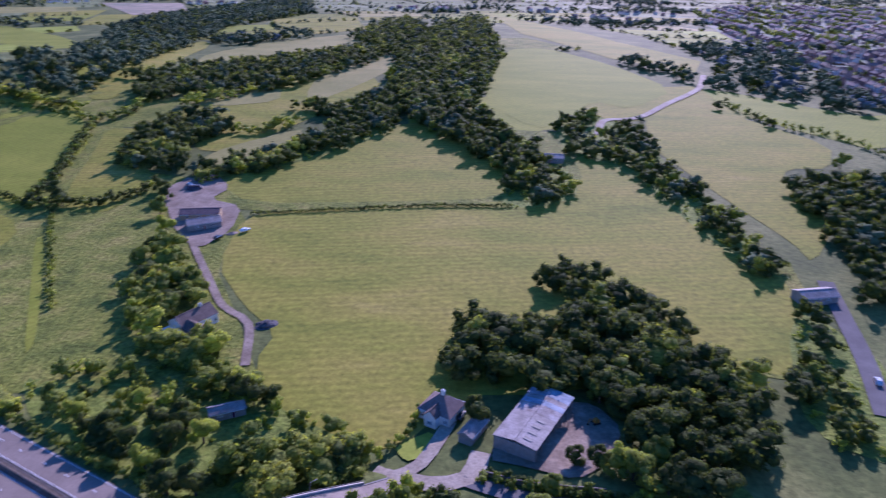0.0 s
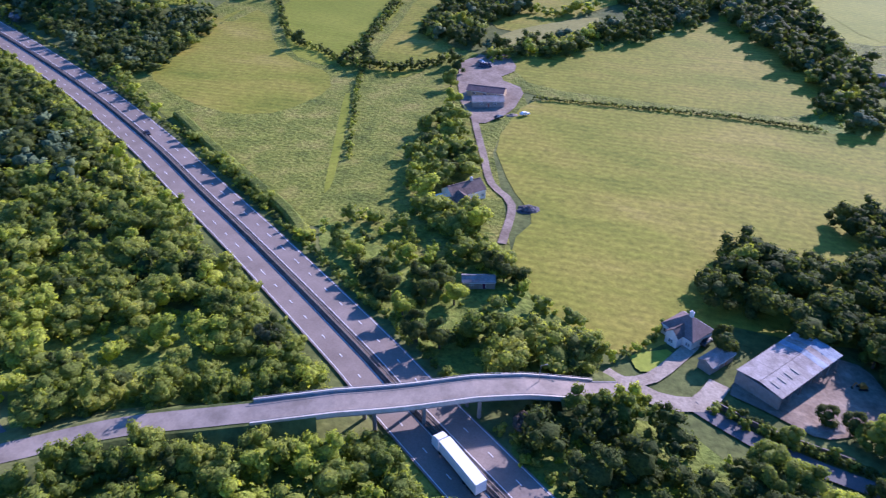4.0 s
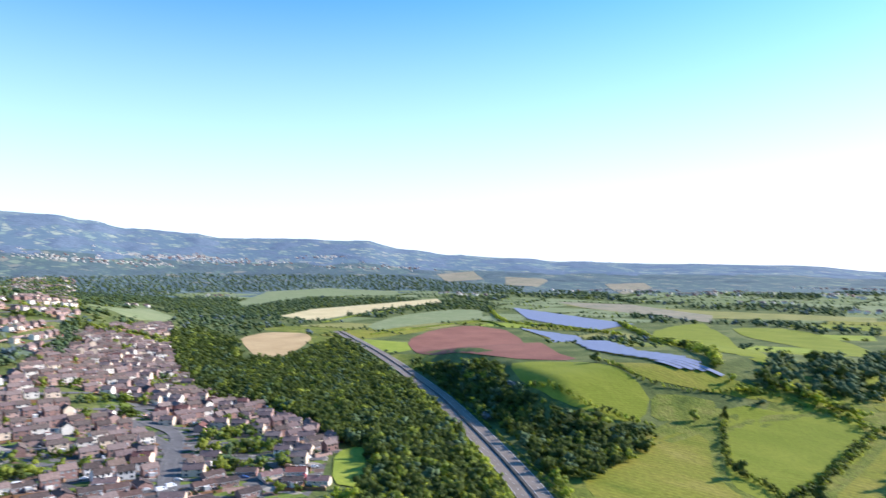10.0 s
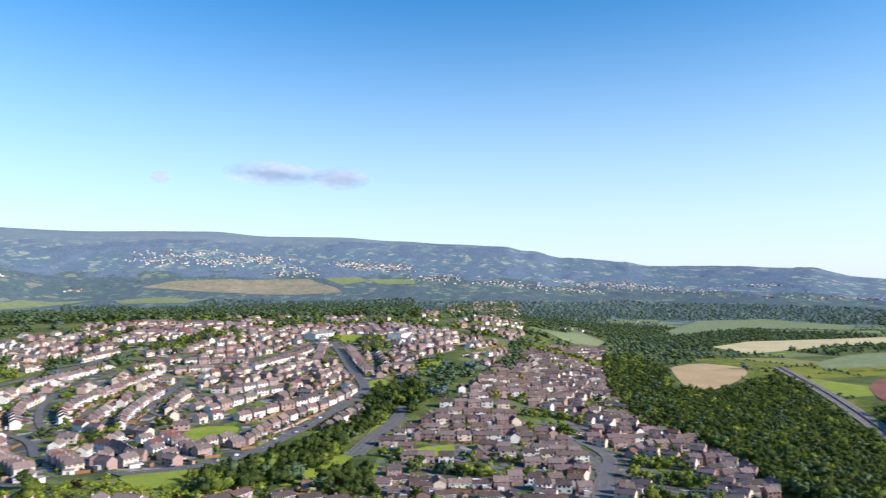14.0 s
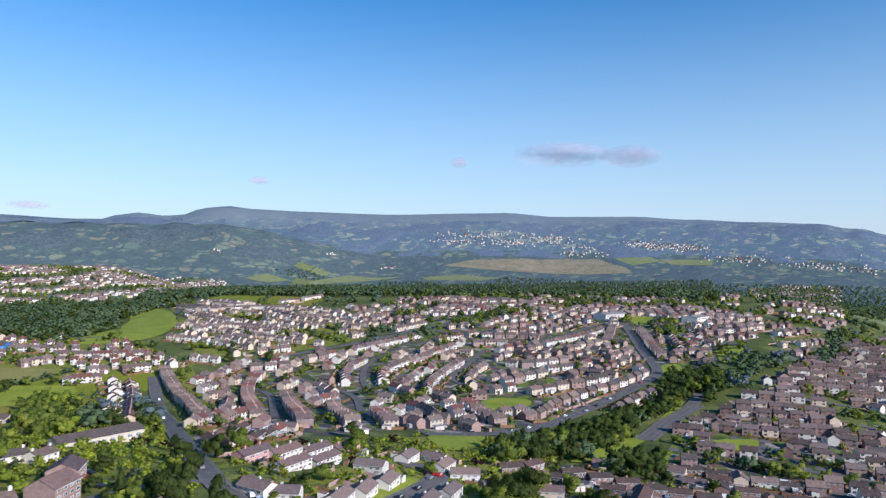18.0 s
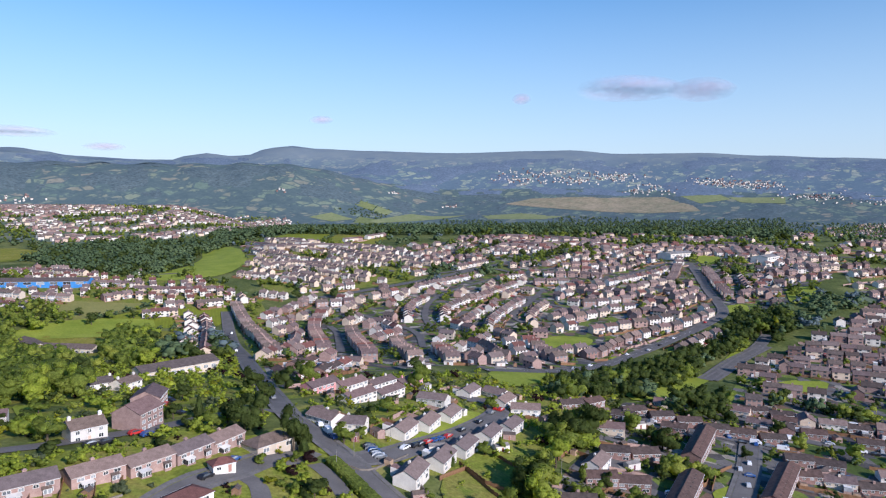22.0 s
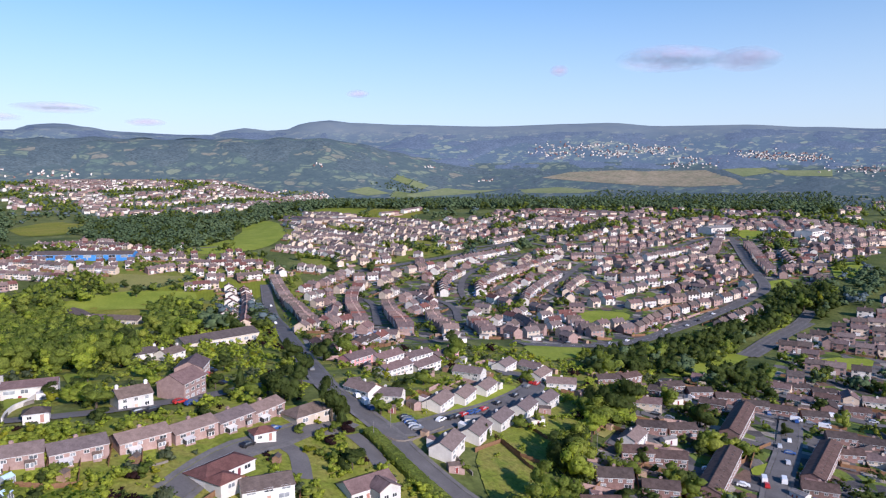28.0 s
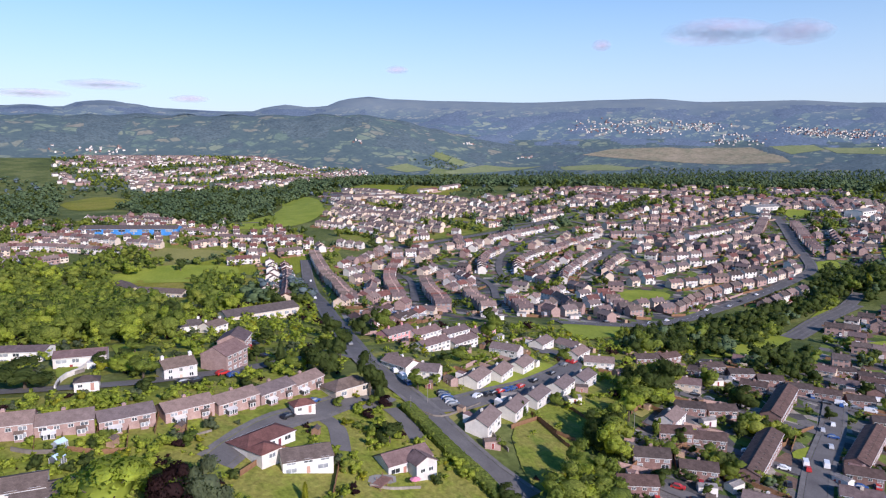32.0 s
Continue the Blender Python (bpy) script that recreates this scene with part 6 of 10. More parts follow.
# ---- overbridge ----
def build_bridge():
    root = tagged(new("road_bridge"), "curved concrete overbridge with pale parapets across the dual carriageway", "bridge")
    pts3 = []
    flat = smooth_line([(x, y) for x, y, z in BRIDGE], 3)
    n = len(flat)
    offs = [z for x, y, z in BRIDGE]
    marks = [min(range(n), key=lambda i: (flat[i] - Vector((x, y))).length) for x, y, z in BRIDGE]
    for i in range(n):
        z = float(np.interp(i, marks, offs))
        pts3.append(z)
    def strip(name, prof, mat, lo=0, hi=None, closed=True):
        vs, fs = [], []
        rows = list(zip(sides(flat), pts3))[lo:hi]
        for (q, s), z in rows:
            g = ground(q.x, q.y) + z
            for a, b in prof:
                x, y = q + s * a
                vs.append((x, y, (ground(x, y) - 0.3) if b is None else g + b))
        m = len(prof)
        for i in range(len(rows) - 1):
            for k in range(m if closed else m - 1):
                a, b = m * i + k, m * i + (k + 1) % m
                fs.append((a, a + m, b + m, b))
        if closed:
            fs += [tuple(range(m)), tuple(reversed(range(len(vs) - m, len(vs))))]
        return mesh_object(name, vs, fs, mat, parent=root)
    strip("deck", [(-3.4, -0.8), (-3.4, 0.0), (3.4, 0.0), (3.4, -0.8), (2.4, -1.2), (-2.4, -1.2)], "deck", marks[1], marks[8])
    strip("carriageway", [(-2.7, 0.06), (2.7, 0.06)], "bridge_road", 0, None, False)
    for side in (-1, 1):
        strip("kerb", sorted([(side * 2.7, 0.05), (side * 2.7, 0.17), (side * 3.12, 0.17), (side * 3.12, 0.05)][::side]), "deck", marks[0], marks[8])
        strip("parapet", [(side * 3.12, -0.5), (side * 3.12, 0.6), (side * 3.44, 0.6), (side * 3.44, -0.5)], "parapet_stone", marks[1], marks[8])
        strip("handrail", [(side * 3.24, 0.95), (side * 3.24, 1.03), (side * 3.32, 1.03), (side * 3.32, 0.95)], "steel", marks[1], marks[8])
    for lo, hi in ((0, marks[2] + 2), (marks[6] + 1, n)):
        strip("embankment", [(-10, None), (-3.5, -0.05), (3.5, -0.05), (10, None)], "country", lo, hi, False)
    mid = DUAL_NEAR
    axis = Vector((-0.87, 0.49))
    across = Vector((0.49, 0.87))
    for k in (-11.5, 0.0, 11.5):
        best = min(range(n), key=lambda i: abs((flat[i] - Vector(mid)).dot(across) - k) + (flat[i] - Vector(mid)).length * 0.05)
        q, z = flat[best], pts3[best]
        for e in (-2.1, 2.1):
            c = q + axis * e
            g = ground(c.x, c.y)
            w = 0.45
            vs = [(c.x + math.cos(a) * w, c.y + math.sin(a) * w, h) for h in (g - 0.5, g + z - 1.0) for a in [i * math.pi / 5 for i in range(10)]]
            fs = [(i, (i + 1) % 10, 10 + (i + 1) % 10, 10 + i) for i in range(10)]
            mesh_object("pier", vs, fs, "deck", parent=root, smooth=True)


DUAL_NEAR = (-47.0, 96.0)
build_bridge()

# ---- buildings ----
BRICK_TINT = [(0.0, (0.85, 0.85, 0.85)), (1.0, (1.12, 1.1, 1.08))]
material("brick", [(0.3, (0.29, 0.195, 0.172)), (0.7, (0.4, 0.285, 0.255))], 0.8, 5, fine=(5, 0.25), tint=BRICK_TINT)
material("brick_dark", [(0.3, (0.2, 0.125, 0.11)), (0.7, (0.3, 0.19, 0.17))], 0.8, 5, fine=(5, 0.25), tint=BRICK_TINT)
material("brick_buff", [(0.3, (0.4, 0.3, 0.18)), (0.7, (0.5, 0.38, 0.24))], 0.8, 5, fine=(5, 0.2), tint=BRICK_TINT)
material("render_white", [(0.3, (0.58, 0.55, 0.52)), (0.7, (0.73, 0.7, 0.67))], 0.4, 5, fine=(3, 0.08), tint=[(0.0, (0.8, 0.8, 0.8)), (0.5, (1, 0.97, 0.9)), (1.0, (1.05, 1.05, 1.05))])
material("render_cream", [(0.3, (0.52, 0.45, 0.37)), (0.7, (0.65, 0.57, 0.47))], 0.4, 5, fine=(3, 0.08), tint=[(0.0, (0.8, 0.8, 0.8)), (0.5, (1.05, 0.95, 0.88)), (1.0, (1.0, 1.0, 1.0))])
material("render_pink", [(0.3, (0.5, 0.22, 0.22)), (0.7, (0.62, 0.32, 0.32))], 0.4, 5, fine=(3, 0.1), tint=BRICK_TINT)
material("tile_grey", [(0.3, (0.095, 0.078, 0.068)), (0.7, (0.17, 0.14, 0.124))], 0.7, 6, fine=(4, 0.3), tint=[(0.0, (0.8, 0.8, 0.85)), (0.5, (1.1, 1.02, 0.98)), (1.0, (1.3, 1.15, 1.05))])
material("tile_pale", [(0.3, (0.16, 0.125, 0.112)), (0.7, (0.25, 0.197, 0.178))], 0.7, 6, fine=(4, 0.3), tint=[(0.0, (0.8, 0.8, 0.85)), (0.5, (1.05, 1.0, 0.98)), (1.0, (1.2, 1.08, 1.0))])
material("tile_dark", [(0.3, (0.065, 0.05, 0.044)), (0.7, (0.125, 0.096, 0.084))], 0.7, 6, fine=(4, 0.3), tint=[(0.0, (0.75, 0.75, 0.8)), (0.5, (1.0, 1.0, 1.0)), (1.0, (1.35, 1.1, 1.05))])
material("tile_brown", [(0.3, (0.125, 0.09, 0.084)), (0.7, (0.205, 0.15, 0.14))], 0.7, 6, fine=(4, 0.3), tint=[(0.0, (0.75, 0.75, 0.8)), (0.5, (1.0, 1.0, 1.0)), (1.0, (1.3, 1.1, 1.05))])
material("tile_red", [(0.3, (0.13, 0.062, 0.056)), (0.7, (0.21, 0.1, 0.088))], 0.7, 6, fine=(4, 0.3), tint=[(0.0, (0.75, 0.8, 0.8)), (1.0, (1.2, 1.1, 1.0))])
material("sheet_roof", [(0.3, (0.17, 0.15, 0.135)), (0.5, (0.26, 0.235, 0.215)), (0.7, (0.35, 0.32, 0.3))], 0.25, 6, fine=(2, 0.2), rough=0.6)
material("sheet_rust", [(0.3, (0.16, 0.13, 0.11)), (0.5, (0.3, 0.27, 0.25)), (0.7, (0.42, 0.4, 0.39))], 0.3, 6, fine=(2, 0.3), rough=0.7)
material("sheet_blue", [(0.3, (0.18, 0.22, 0.26)), (0.5, (0.3, 0.34, 0.38)), (0.7, (0.42, 0.45, 0.48))], 0.3, 6, fine=(2, 0.25), rough=0.8)
material("pale_blue", [(0.3, (0.42, 0.58, 0.72)), (0.7, (0.55, 0.7, 0.82))], 0.4, 3, rough=0.5)
material("blue_cladding", [(0.3, (0.05, 0.2, 0.5)), (0.7, (0.08, 0.27, 0.6))], 0.2, 3, rough=0.5)
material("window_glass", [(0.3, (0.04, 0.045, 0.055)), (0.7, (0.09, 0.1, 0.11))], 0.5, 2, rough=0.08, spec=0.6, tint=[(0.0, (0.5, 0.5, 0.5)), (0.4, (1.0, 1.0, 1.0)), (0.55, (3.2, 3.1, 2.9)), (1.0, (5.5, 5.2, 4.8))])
material("door_paint", [(0.3, (0.25, 0.06, 0.05)), (0.7, (0.3, 0.08, 0.06))], 0.5, 2, rough=0.5, tint=[(0.0, (0.3, 0.5, 1.5)), (0.5, (1, 1, 1)), (1.0, (2.5, 8, 8))])
material("fence_wood", [(0.3, (0.16, 0.085, 0.045)), (0.7, (0.26, 0.15, 0.085))], 0.8, 4, fine=(4, 0.25))
material("shed_wood", [(0.3, (0.2, 0.12, 0.07)), (0.7, (0.32, 0.2, 0.13))], 0.8, 4, fine=(4, 0.25), tint=[(0.0, (0.8, 0.8, 0.8)), (0.5, (1, 1, 1)), (1.0, (1.5, 1.7, 1.9))])
CAR_PAINT = {"white": (0.75, 0.75, 0.74), "silver": (0.45, 0.46, 0.47), "grey": (0.14, 0.145, 0.15), "black": (0.02, 0.02, 0.024), "blue": (0.03, 0.08, 0.24), "red": (0.42, 0.03, 0.025)}
for cname, col in CAR_PAINT.items():
    material("car_" + cname, [(0.3, col), (0.7, tuple(min(1, c * 1.08) for c in col))], 2.0, 2, rough=0.3, spec=0.5)


def box(vs, fs, x0, x1, y0, y1, z0, z1):
    b = len(vs)
    vs += [(x0, y0, z0), (x1, y0, z0), (x1, y1, z0), (x0, y1, z0), (x0, y0, z1), (x1, y0, z1), (x1, y1, z1), (x0, y1, z1)]
    fs += [(b, b + 3, b + 2, b + 1), (b + 4, b + 5, b + 6, b + 7), (b, b + 1, b + 5, b + 4), (b + 1, b + 2, b + 6, b + 5), (b + 2, b + 3, b + 7, b + 6), (b + 3, b, b + 4, b + 7)]


def gable(w, d, eave, rise):
    """Walls with gable ends; the ridge runs along x."""
    a, b = w / 2, d / 2
    vs = [(-a, -b, -2.5), (a, -b, -2.5), (a, b, -2.5), (-a, b, -2.5), (-a, -b, eave), (a, -b, eave), (a, b, eave), (-a, b, eave), (-a, 0, eave + rise), (a, 0, eave + rise)]
    fs = [(0, 1, 5, 4), (1, 2, 6, 9, 5), (2, 3, 7, 6), (3, 0, 4, 8, 7), (4, 5, 9, 8), (6, 7, 8, 9)]
    return vs, fs


def gable_roof(w, d, eave, rise, over=0.35, thick=0.16):
    a, b = w / 2 + over * 0.6, d / 2
    sl = rise / b
    vs, fs = [], []
    prof = [(-b - over, eave - over * sl + 0.04), (0, eave + rise + 0.04), (b + over, eave - over * sl + 0.04)]
    for x in (-a, a):
        vs += [(x, y, z) for y, z in prof] + [(x, y, z + thick) for y, z in prof]
    fs = [(0, 6, 7, 1), (1, 7, 8, 2), (3, 4, 10, 9), (4, 5, 11, 10), (0, 3, 9, 6), (2, 8, 11, 5), (0, 1, 4, 3), (1, 2, 5, 4), (6, 9, 10, 7), (7, 10, 11, 8)]
    box(vs, fs, -a, a, -0.14, 0.14, eave + rise + thick - 0.02, eave + rise + thick + 0.12)
    return vs, fs


def hip_roof(w, d, eave, rise, over=0.35):
    a, b = w / 2 + over, d / 2 + over
    r = max(0.1, a - b)
    vs = [(-a, -b, eave - 0.15), (a, -b, eave - 0.15), (a, b, eave - 0.15), (-a, b, eave - 0.15), (-a, -b, eave), (a, -b, eave), (a, b, eave), (-a, b, eave), (-r, 0, eave + rise), (r, 0, eave + rise)]
    fs = [(3, 2, 1, 0), (0, 1, 5, 4), (1, 2, 6, 5), (2, 3, 7, 6), (3, 0, 4, 7), (4, 5, 9, 8), (5, 6, 9), (6, 7, 8, 9), (7, 4, 8)]
    return vs, fs


PANES = {}


def window_mesh(w, h, frame="paint_white"):
    """A window facing -y: frame, mullion, sill and glass."""
    key = (w, h)
    if key not in PANES:
        t = 0.09
        xs = [-w / 2, -w / 2 + t] + ([-t / 2, t / 2] if w > 0.9 else []) + [w / 2 - t, w / 2]
        zs = [0, t, h - t, h]
        vs = [(x, -0.07, z) for z in zs for x in xs]
        k = len(xs)
        fs, glass = [], []
        for r in range(3):
            for c in range(k - 1):
                a = r * k + c
                q = (a, a + 1, a + k + 1, a + k)
                if r == 1 and c % 2 == 1:
                    m = len(vs)
                    vs += [(vs[p][0], -0.025, vs[p][2]) for p in q]
                    fs += [(q[e], q[(e + 1) % 4], m + (e + 1) % 4, m + e) for e in range(4)]
                    glass.append((m, m + 1, m + 2, m + 3))
                else:
                    fs.append(q)
        m = len(vs)
        rim = [0, k - 1, 4 * k - 1, 3 * k]
        vs += [(-w / 2 - 0.06, 0.02, -0.06), (w / 2 + 0.06, 0.02, -0.06), (w / 2, 0.02, h), (-w / 2, 0.02, h)]
        fs += [(rim[(e + 1) % 4], rim[e], m + e, m + (e + 1) % 4) for e in range(4)]
        n = len(fs)
        fs += glass
        me = bpy.data.meshes.new("window")
        me.from_pydata(vs, [], fs)
        for m in (frame, "window_glass"):
            me.materials.append(MATS[m])
        me.polygons.foreach_set("material_index", np.array([0] * n + [1] * (len(fs) - n), dtype=np.int32))
        PANES[key] = me
        outer = bpy.data.meshes.new("window")
        outer.from_pydata(vs, [], fs[:n])
        outer.materials.append(MATS[frame])
        inner = bpy.data.meshes.new("pane")
        inner.from_pydata(vs, [], glass)
        inner.materials.append(MATS["window_glass"])
        PANES[key + ("split",)] = (outer, inner)
    return PANES[key]


def set_window(w, h, m, root, split):
    """A window of a house; on the nearer kinds its frame carries the panes as a piece of their own."""
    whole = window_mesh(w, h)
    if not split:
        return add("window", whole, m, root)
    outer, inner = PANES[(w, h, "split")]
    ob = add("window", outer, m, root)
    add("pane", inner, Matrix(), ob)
    return ob


def add(name, mesh, m, parent):
    ob = new(name, mesh)
    ob.parent = parent
    ob.matrix_local = m
    return ob


def door_mesh():
    if "door" not in PANES:
        vs, fs = [], []
        box(vs, fs, -0.45, 0.45, -0.05, 0.02, 0, 2.0)
        n = len(fs)
        box(vs, fs, -0.53, -0.452, -0.07, 0.02, 0, 2.08)
        box(vs, fs, 0.452, 0.53, -0.07, 0.02, 0, 2.08)
        box(vs, fs, -0.452, 0.452, -0.07, 0.02, 2.004, 2.08)
        me = bpy.data.meshes.new("door")
        me.from_pydata(vs, [], fs)
        for m in ("door_paint", "paint_white"):
            me.materials.append(MATS[m])
        me.polygons.foreach_set("material_index", np.array([0] * n + [1] * (len(fs) - n), dtype=np.int32))
        PANES["door"] = me
    return PANES["door"]


def house_template(kind, w, d, eave, rise, wall, roof, label, category, front, back, doors=(), chimneys=(), hip=False, gables=0, extra=None, split=False):
    """front and back: rows of (x, sill height, width, height) of the windows of each long side."""
    root = tagged(new(kind), label, category)
    part = lambda name, vf, mat, lab="": tagged(mesh_object(name, vf[0], vf[1], mat, parent=root), lab)
    if hip:
        vs, fs = [], []
        box(vs, fs, -w / 2, w / 2, -d / 2, d / 2, -2.5, eave)
        part("wall", (vs, fs), wall)
        part("roof", hip_roof(w, d, eave, rise), roof)
    else:
        part("wall", gable(w, d, eave, rise), wall)
        part("roof", gable_roof(w, d, eave, rise), roof)
    for x, y in chimneys:
        vs, fs = [], []
        z = eave + rise * (1 - abs(y) / (d / 2))
        for hz, g in ((-0.6, 0), (0.95, 0), (0.97, 0.08), (1.12, 0.08), (1.14, -0.14), (1.45, -0.16)):
            vs += [(x + sx * (0.45 + g), y + sy * (0.32 + g), z + hz) for sx, sy in ((-1, -1), (1, -1), (1, 1), (-1, 1))]
        fs = [(4 * r + k, 4 * r + (k + 1) % 4, 4 * r + 4 + (k + 1) % 4, 4 * r + 4 + k) for r in range(5) for k in range(4)] + [(20, 21, 22, 23)]
        part("chimney", (vs, fs), "brick" if wall.startswith("brick") else wall)
    for x, z, ww, hh in front:
        set_window(ww, hh, pose(x, -d / 2, z), root, split)
    for x, z, ww, hh in back:
        set_window(ww, hh, pose(x, d / 2, z, 0, 0, 180), root, split)
    for g in range(gables):
        add("window", window_mesh(0.8, 1.0), pose(w / 2, 0.6, 3.0, 0, 0, 90), root)
    for x, side in doors:
        add("door", door_mesh(), pose(x, -d / 2 if side < 0 else d / 2, 0, 0, 0, 0 if side < 0 else 180), root)
    for s in (-1, 1):
        vs, fs = [], []
        box(vs, fs, -w / 2, w / 2, s * (d / 2 + 0.38) - 0.06, s * (d / 2 + 0.38) + 0.06, eave - (0.25 if not hip else 0.12), eave - (0.13 if not hip else 0.0))
        part("gutter", (vs, fs), "paint_white")
    if extra:
        extra(root, part)
    return root


def semis(w, up=2.75):
    k = w / 4
    return [(-1.45 * k, up, 1.7, 1.15), (-0.5 * k, up, 1.2, 1.1), (0.5 * k, up, 1.2, 1.1), (1.45 * k, up, 1.7, 1.15), (-1.3 * k, 0.75, 2.2, 1.45), (1.3 * k, 0.75, 2.2, 1.45)]


def terrace_extra(root, part):
    for x0, x1, deep in ((-4.4, -1.6, 1.5), (2.6, 4.4, 0.9)):
        vs, fs = [], []
        y = -3.4 - deep
        box(vs, fs, x0, x1, y, -3.4, -2.5, 0.7)
        part("plinth", (vs, fs), "brick")
        vs, fs = [], []
        box(vs, fs, x0 + 0.05, x1 - 0.05, y + 0.05, -3.4, 0.7, 2.2)
        part("glazing", (vs, fs), "window_glass")
        for k in range(2):
            add("window", window_mesh(0.8, 1.4), pose(x0 + (x1 - x0) * (k + 0.5) / 2, y, 0.7), root)
        vs, fs = [], []
        a, c = (x0 - 0.12, x1 + 0.12)
        vs = [(a, y - 0.15, 2.2), (c, y - 0.15, 2.2), (c, -3.39, 2.75), (a, -3.39, 2.75), (a, y - 0.15, 2.3), (c, y - 0.15, 2.3), (c, -3.39, 2.87), (a, -3.39, 2.87)]
        fs = [(0, 3, 2, 1), (4, 5, 6, 7), (0, 1, 5, 4), (1, 2, 6, 5), (2, 3, 7, 6), (3, 0, 4, 7)]
        part("porch_roof", (vs, fs), "tile_grey" if x0 > 0 else "render_white")


def villa_extra(root, part):
    vs, fs = gable(5.5, 6.0, 3.6, 1.7)
    rot = lambda p: (p[1] + 2.2, -p[0] - 5.0, p[2])
    part("front_wing", ([rot(p) for p in vs], fs), "render_white")
    vs, fs = gable_roof(5.5, 6.0, 3.6, 1.7)
    part("wing_roof", ([rot(p) for p in vs], fs), "tile_brown")
    add("window", window_mesh(1.4, 1.2), pose(1.0, -7.75, 1.0), root)
    add("window", window_mesh(1.4, 1.2), pose(3.4, -7.75, 1.0), root)


def modern_extra(root, part):
    vs, fs = [], []
    box(vs, fs, 2.0, 7.6, -7.0, -4.5, -2.0, 3.0)
    part("front_block", (vs, fs), "render_white")
    add("window", window_mesh(2.6, 1.5), pose(4.5, -7.0, 0.9), root)


def skylights(root, part):
    for x in range(-16, 17, 4):
        vs, fs = [], []
        box(vs, fs, x - 0.35, x + 0.35, -2.2, -1.6, 6.3, 6.95)
        part("dormer", (vs, fs), "tile_grey")


def bungalow_extra(root, part):
    vs, fs = [], []
    box(vs, fs, -7.5, -1.5, -9.0, -3.7, -2.0, 2.7)
    part("front_wing", (vs, fs), "render_white")
    vs, fs = hip_roof(5.6, 6.0, 2.72, 1.5)
    part("wing_roof", ([(p[1] - 4.5, p[0] - 6.0, p[2]) for p in vs], [f[::-1] for f in fs]), "tile_red")
    add("window", window_mesh(2.0, 1.3), pose(-4.5, -9.0, 0.8), root)


SEMI = dict(front=semis(11.6), back=semis(11.6), doors=((-4.9, 1), (4.9, 1)), chimneys=((0, 0.6),), gables=1)
KINDS = {}


def template(kind, *a, **k):
    KINDS[kind] = house_template(*a, **k)


template("brick_semi", "semi_detached_house", 12.6, 6.8, 4.5, 2.0, "brick", "tile_pale", "pink brick semi-detached house with grey tiled roof", "house", extra=terrace_extra, split=True, **SEMI)
template("white_semi", "semi_detached_house", 12.6, 7.0, 4.5, 2.3, "render_white", "tile_pale", "white rendered semi-detached house with brown-grey roof", "house", **SEMI)
template("brick_pair", "semi_detached_house", 11.0, 7.0, 4.5, 1.9, "brick_dark", "tile_dark", "brick semi-detached house with dark tiled roof", "house", **SEMI)
template("cream_semi", "semi_detached_house", 11.6, 7.0, 4.5, 2.2, "render_cream", "tile_brown", "cream rendered semi-detached house with brown roof", "house", **SEMI)
template("red_semi", "semi_detached_house", 11.0, 7.0, 4.5, 2.2, "render_white", "tile_red", "white rendered house with red-brown tiled roof", "house", **SEMI)
template("pastel_terrace", "terraced_house", 15.6, 7.0, 4.5, 2.0, "render_white", "tile_brown", "short white terrace with a shallow brown roof", "house", front=[(x, z, 1.6, 1.2) for x in (-6.4, -3.6, -1.2, 1.2, 3.6, 6.4) for z in (0.8, 2.85)], back=[(x, 2.85, 1.6, 1.2) for x in (-6, -2, 2, 6)], doors=((-2.4, -1), (2.4, -1)), chimneys=((-4, 0), (4, 0)))
template("pink_terrace", "terraced_house", 15.6, 7.0, 4.5, 2.0, "render_pink", "tile_brown", "short pink-painted terrace with a brown roof", "house", front=[(x, z, 1.6, 1.2) for x in (-6.4, -3.6, -1.2, 1.2, 3.6, 6.4) for z in (0.8, 2.85)], back=[(x, 2.85, 1.6, 1.2) for x in (-6, -2, 2, 6)], doors=((-2.4, -1), (2.4, -1)), chimneys=((-4, 0), (4, 0)))
template("flats", "maisonette_block", 40, 7.4, 5.6, 1.9, "brick_dark", "tile_dark", "long brick block of flats with a dark tiled roof", "apartment block", front=[(x, z, 1.6, 1.3) for x in range(-19, 20, 3) for z in (0.8, 3.3)], back=[(x, z, 1.6, 1.3) for x in range(-19, 20, 3) for z in (0.8, 3.3)], doors=((-12, -1), (0.5, -1), (12, -1)), chimneys=(), extra=skylights)
template("bungalow_red", "bungalow", 15, 7.5, 2.7, 2.0, "render_white", "tile_red", "white bungalow with a red-brown tiled roof", "bungalow", front=[(-5, 0.8, 2, 1.3), (0, 0.8, 2, 1.3), (5, 0.8, 2, 1.3)], back=[(-4, 0.8, 2, 1.3), (4, 0.8, 2, 1.3)], doors=((2.4, -1),), hip=True, extra=bungalow_extra, split=True)
template("bungalow_grey", "bungalow", 14, 8, 2.7, 2.0, "render_cream", "tile_grey", "low bungalow with a grey tiled roof", "bungalow", front=[(-4, 0.8, 2, 1.3), (4, 0.8, 2, 1.3)], back=[(-4, 0.8, 2, 1.3), (4, 0.8, 2, 1.3)], doors=((0, -1),), hip=True)
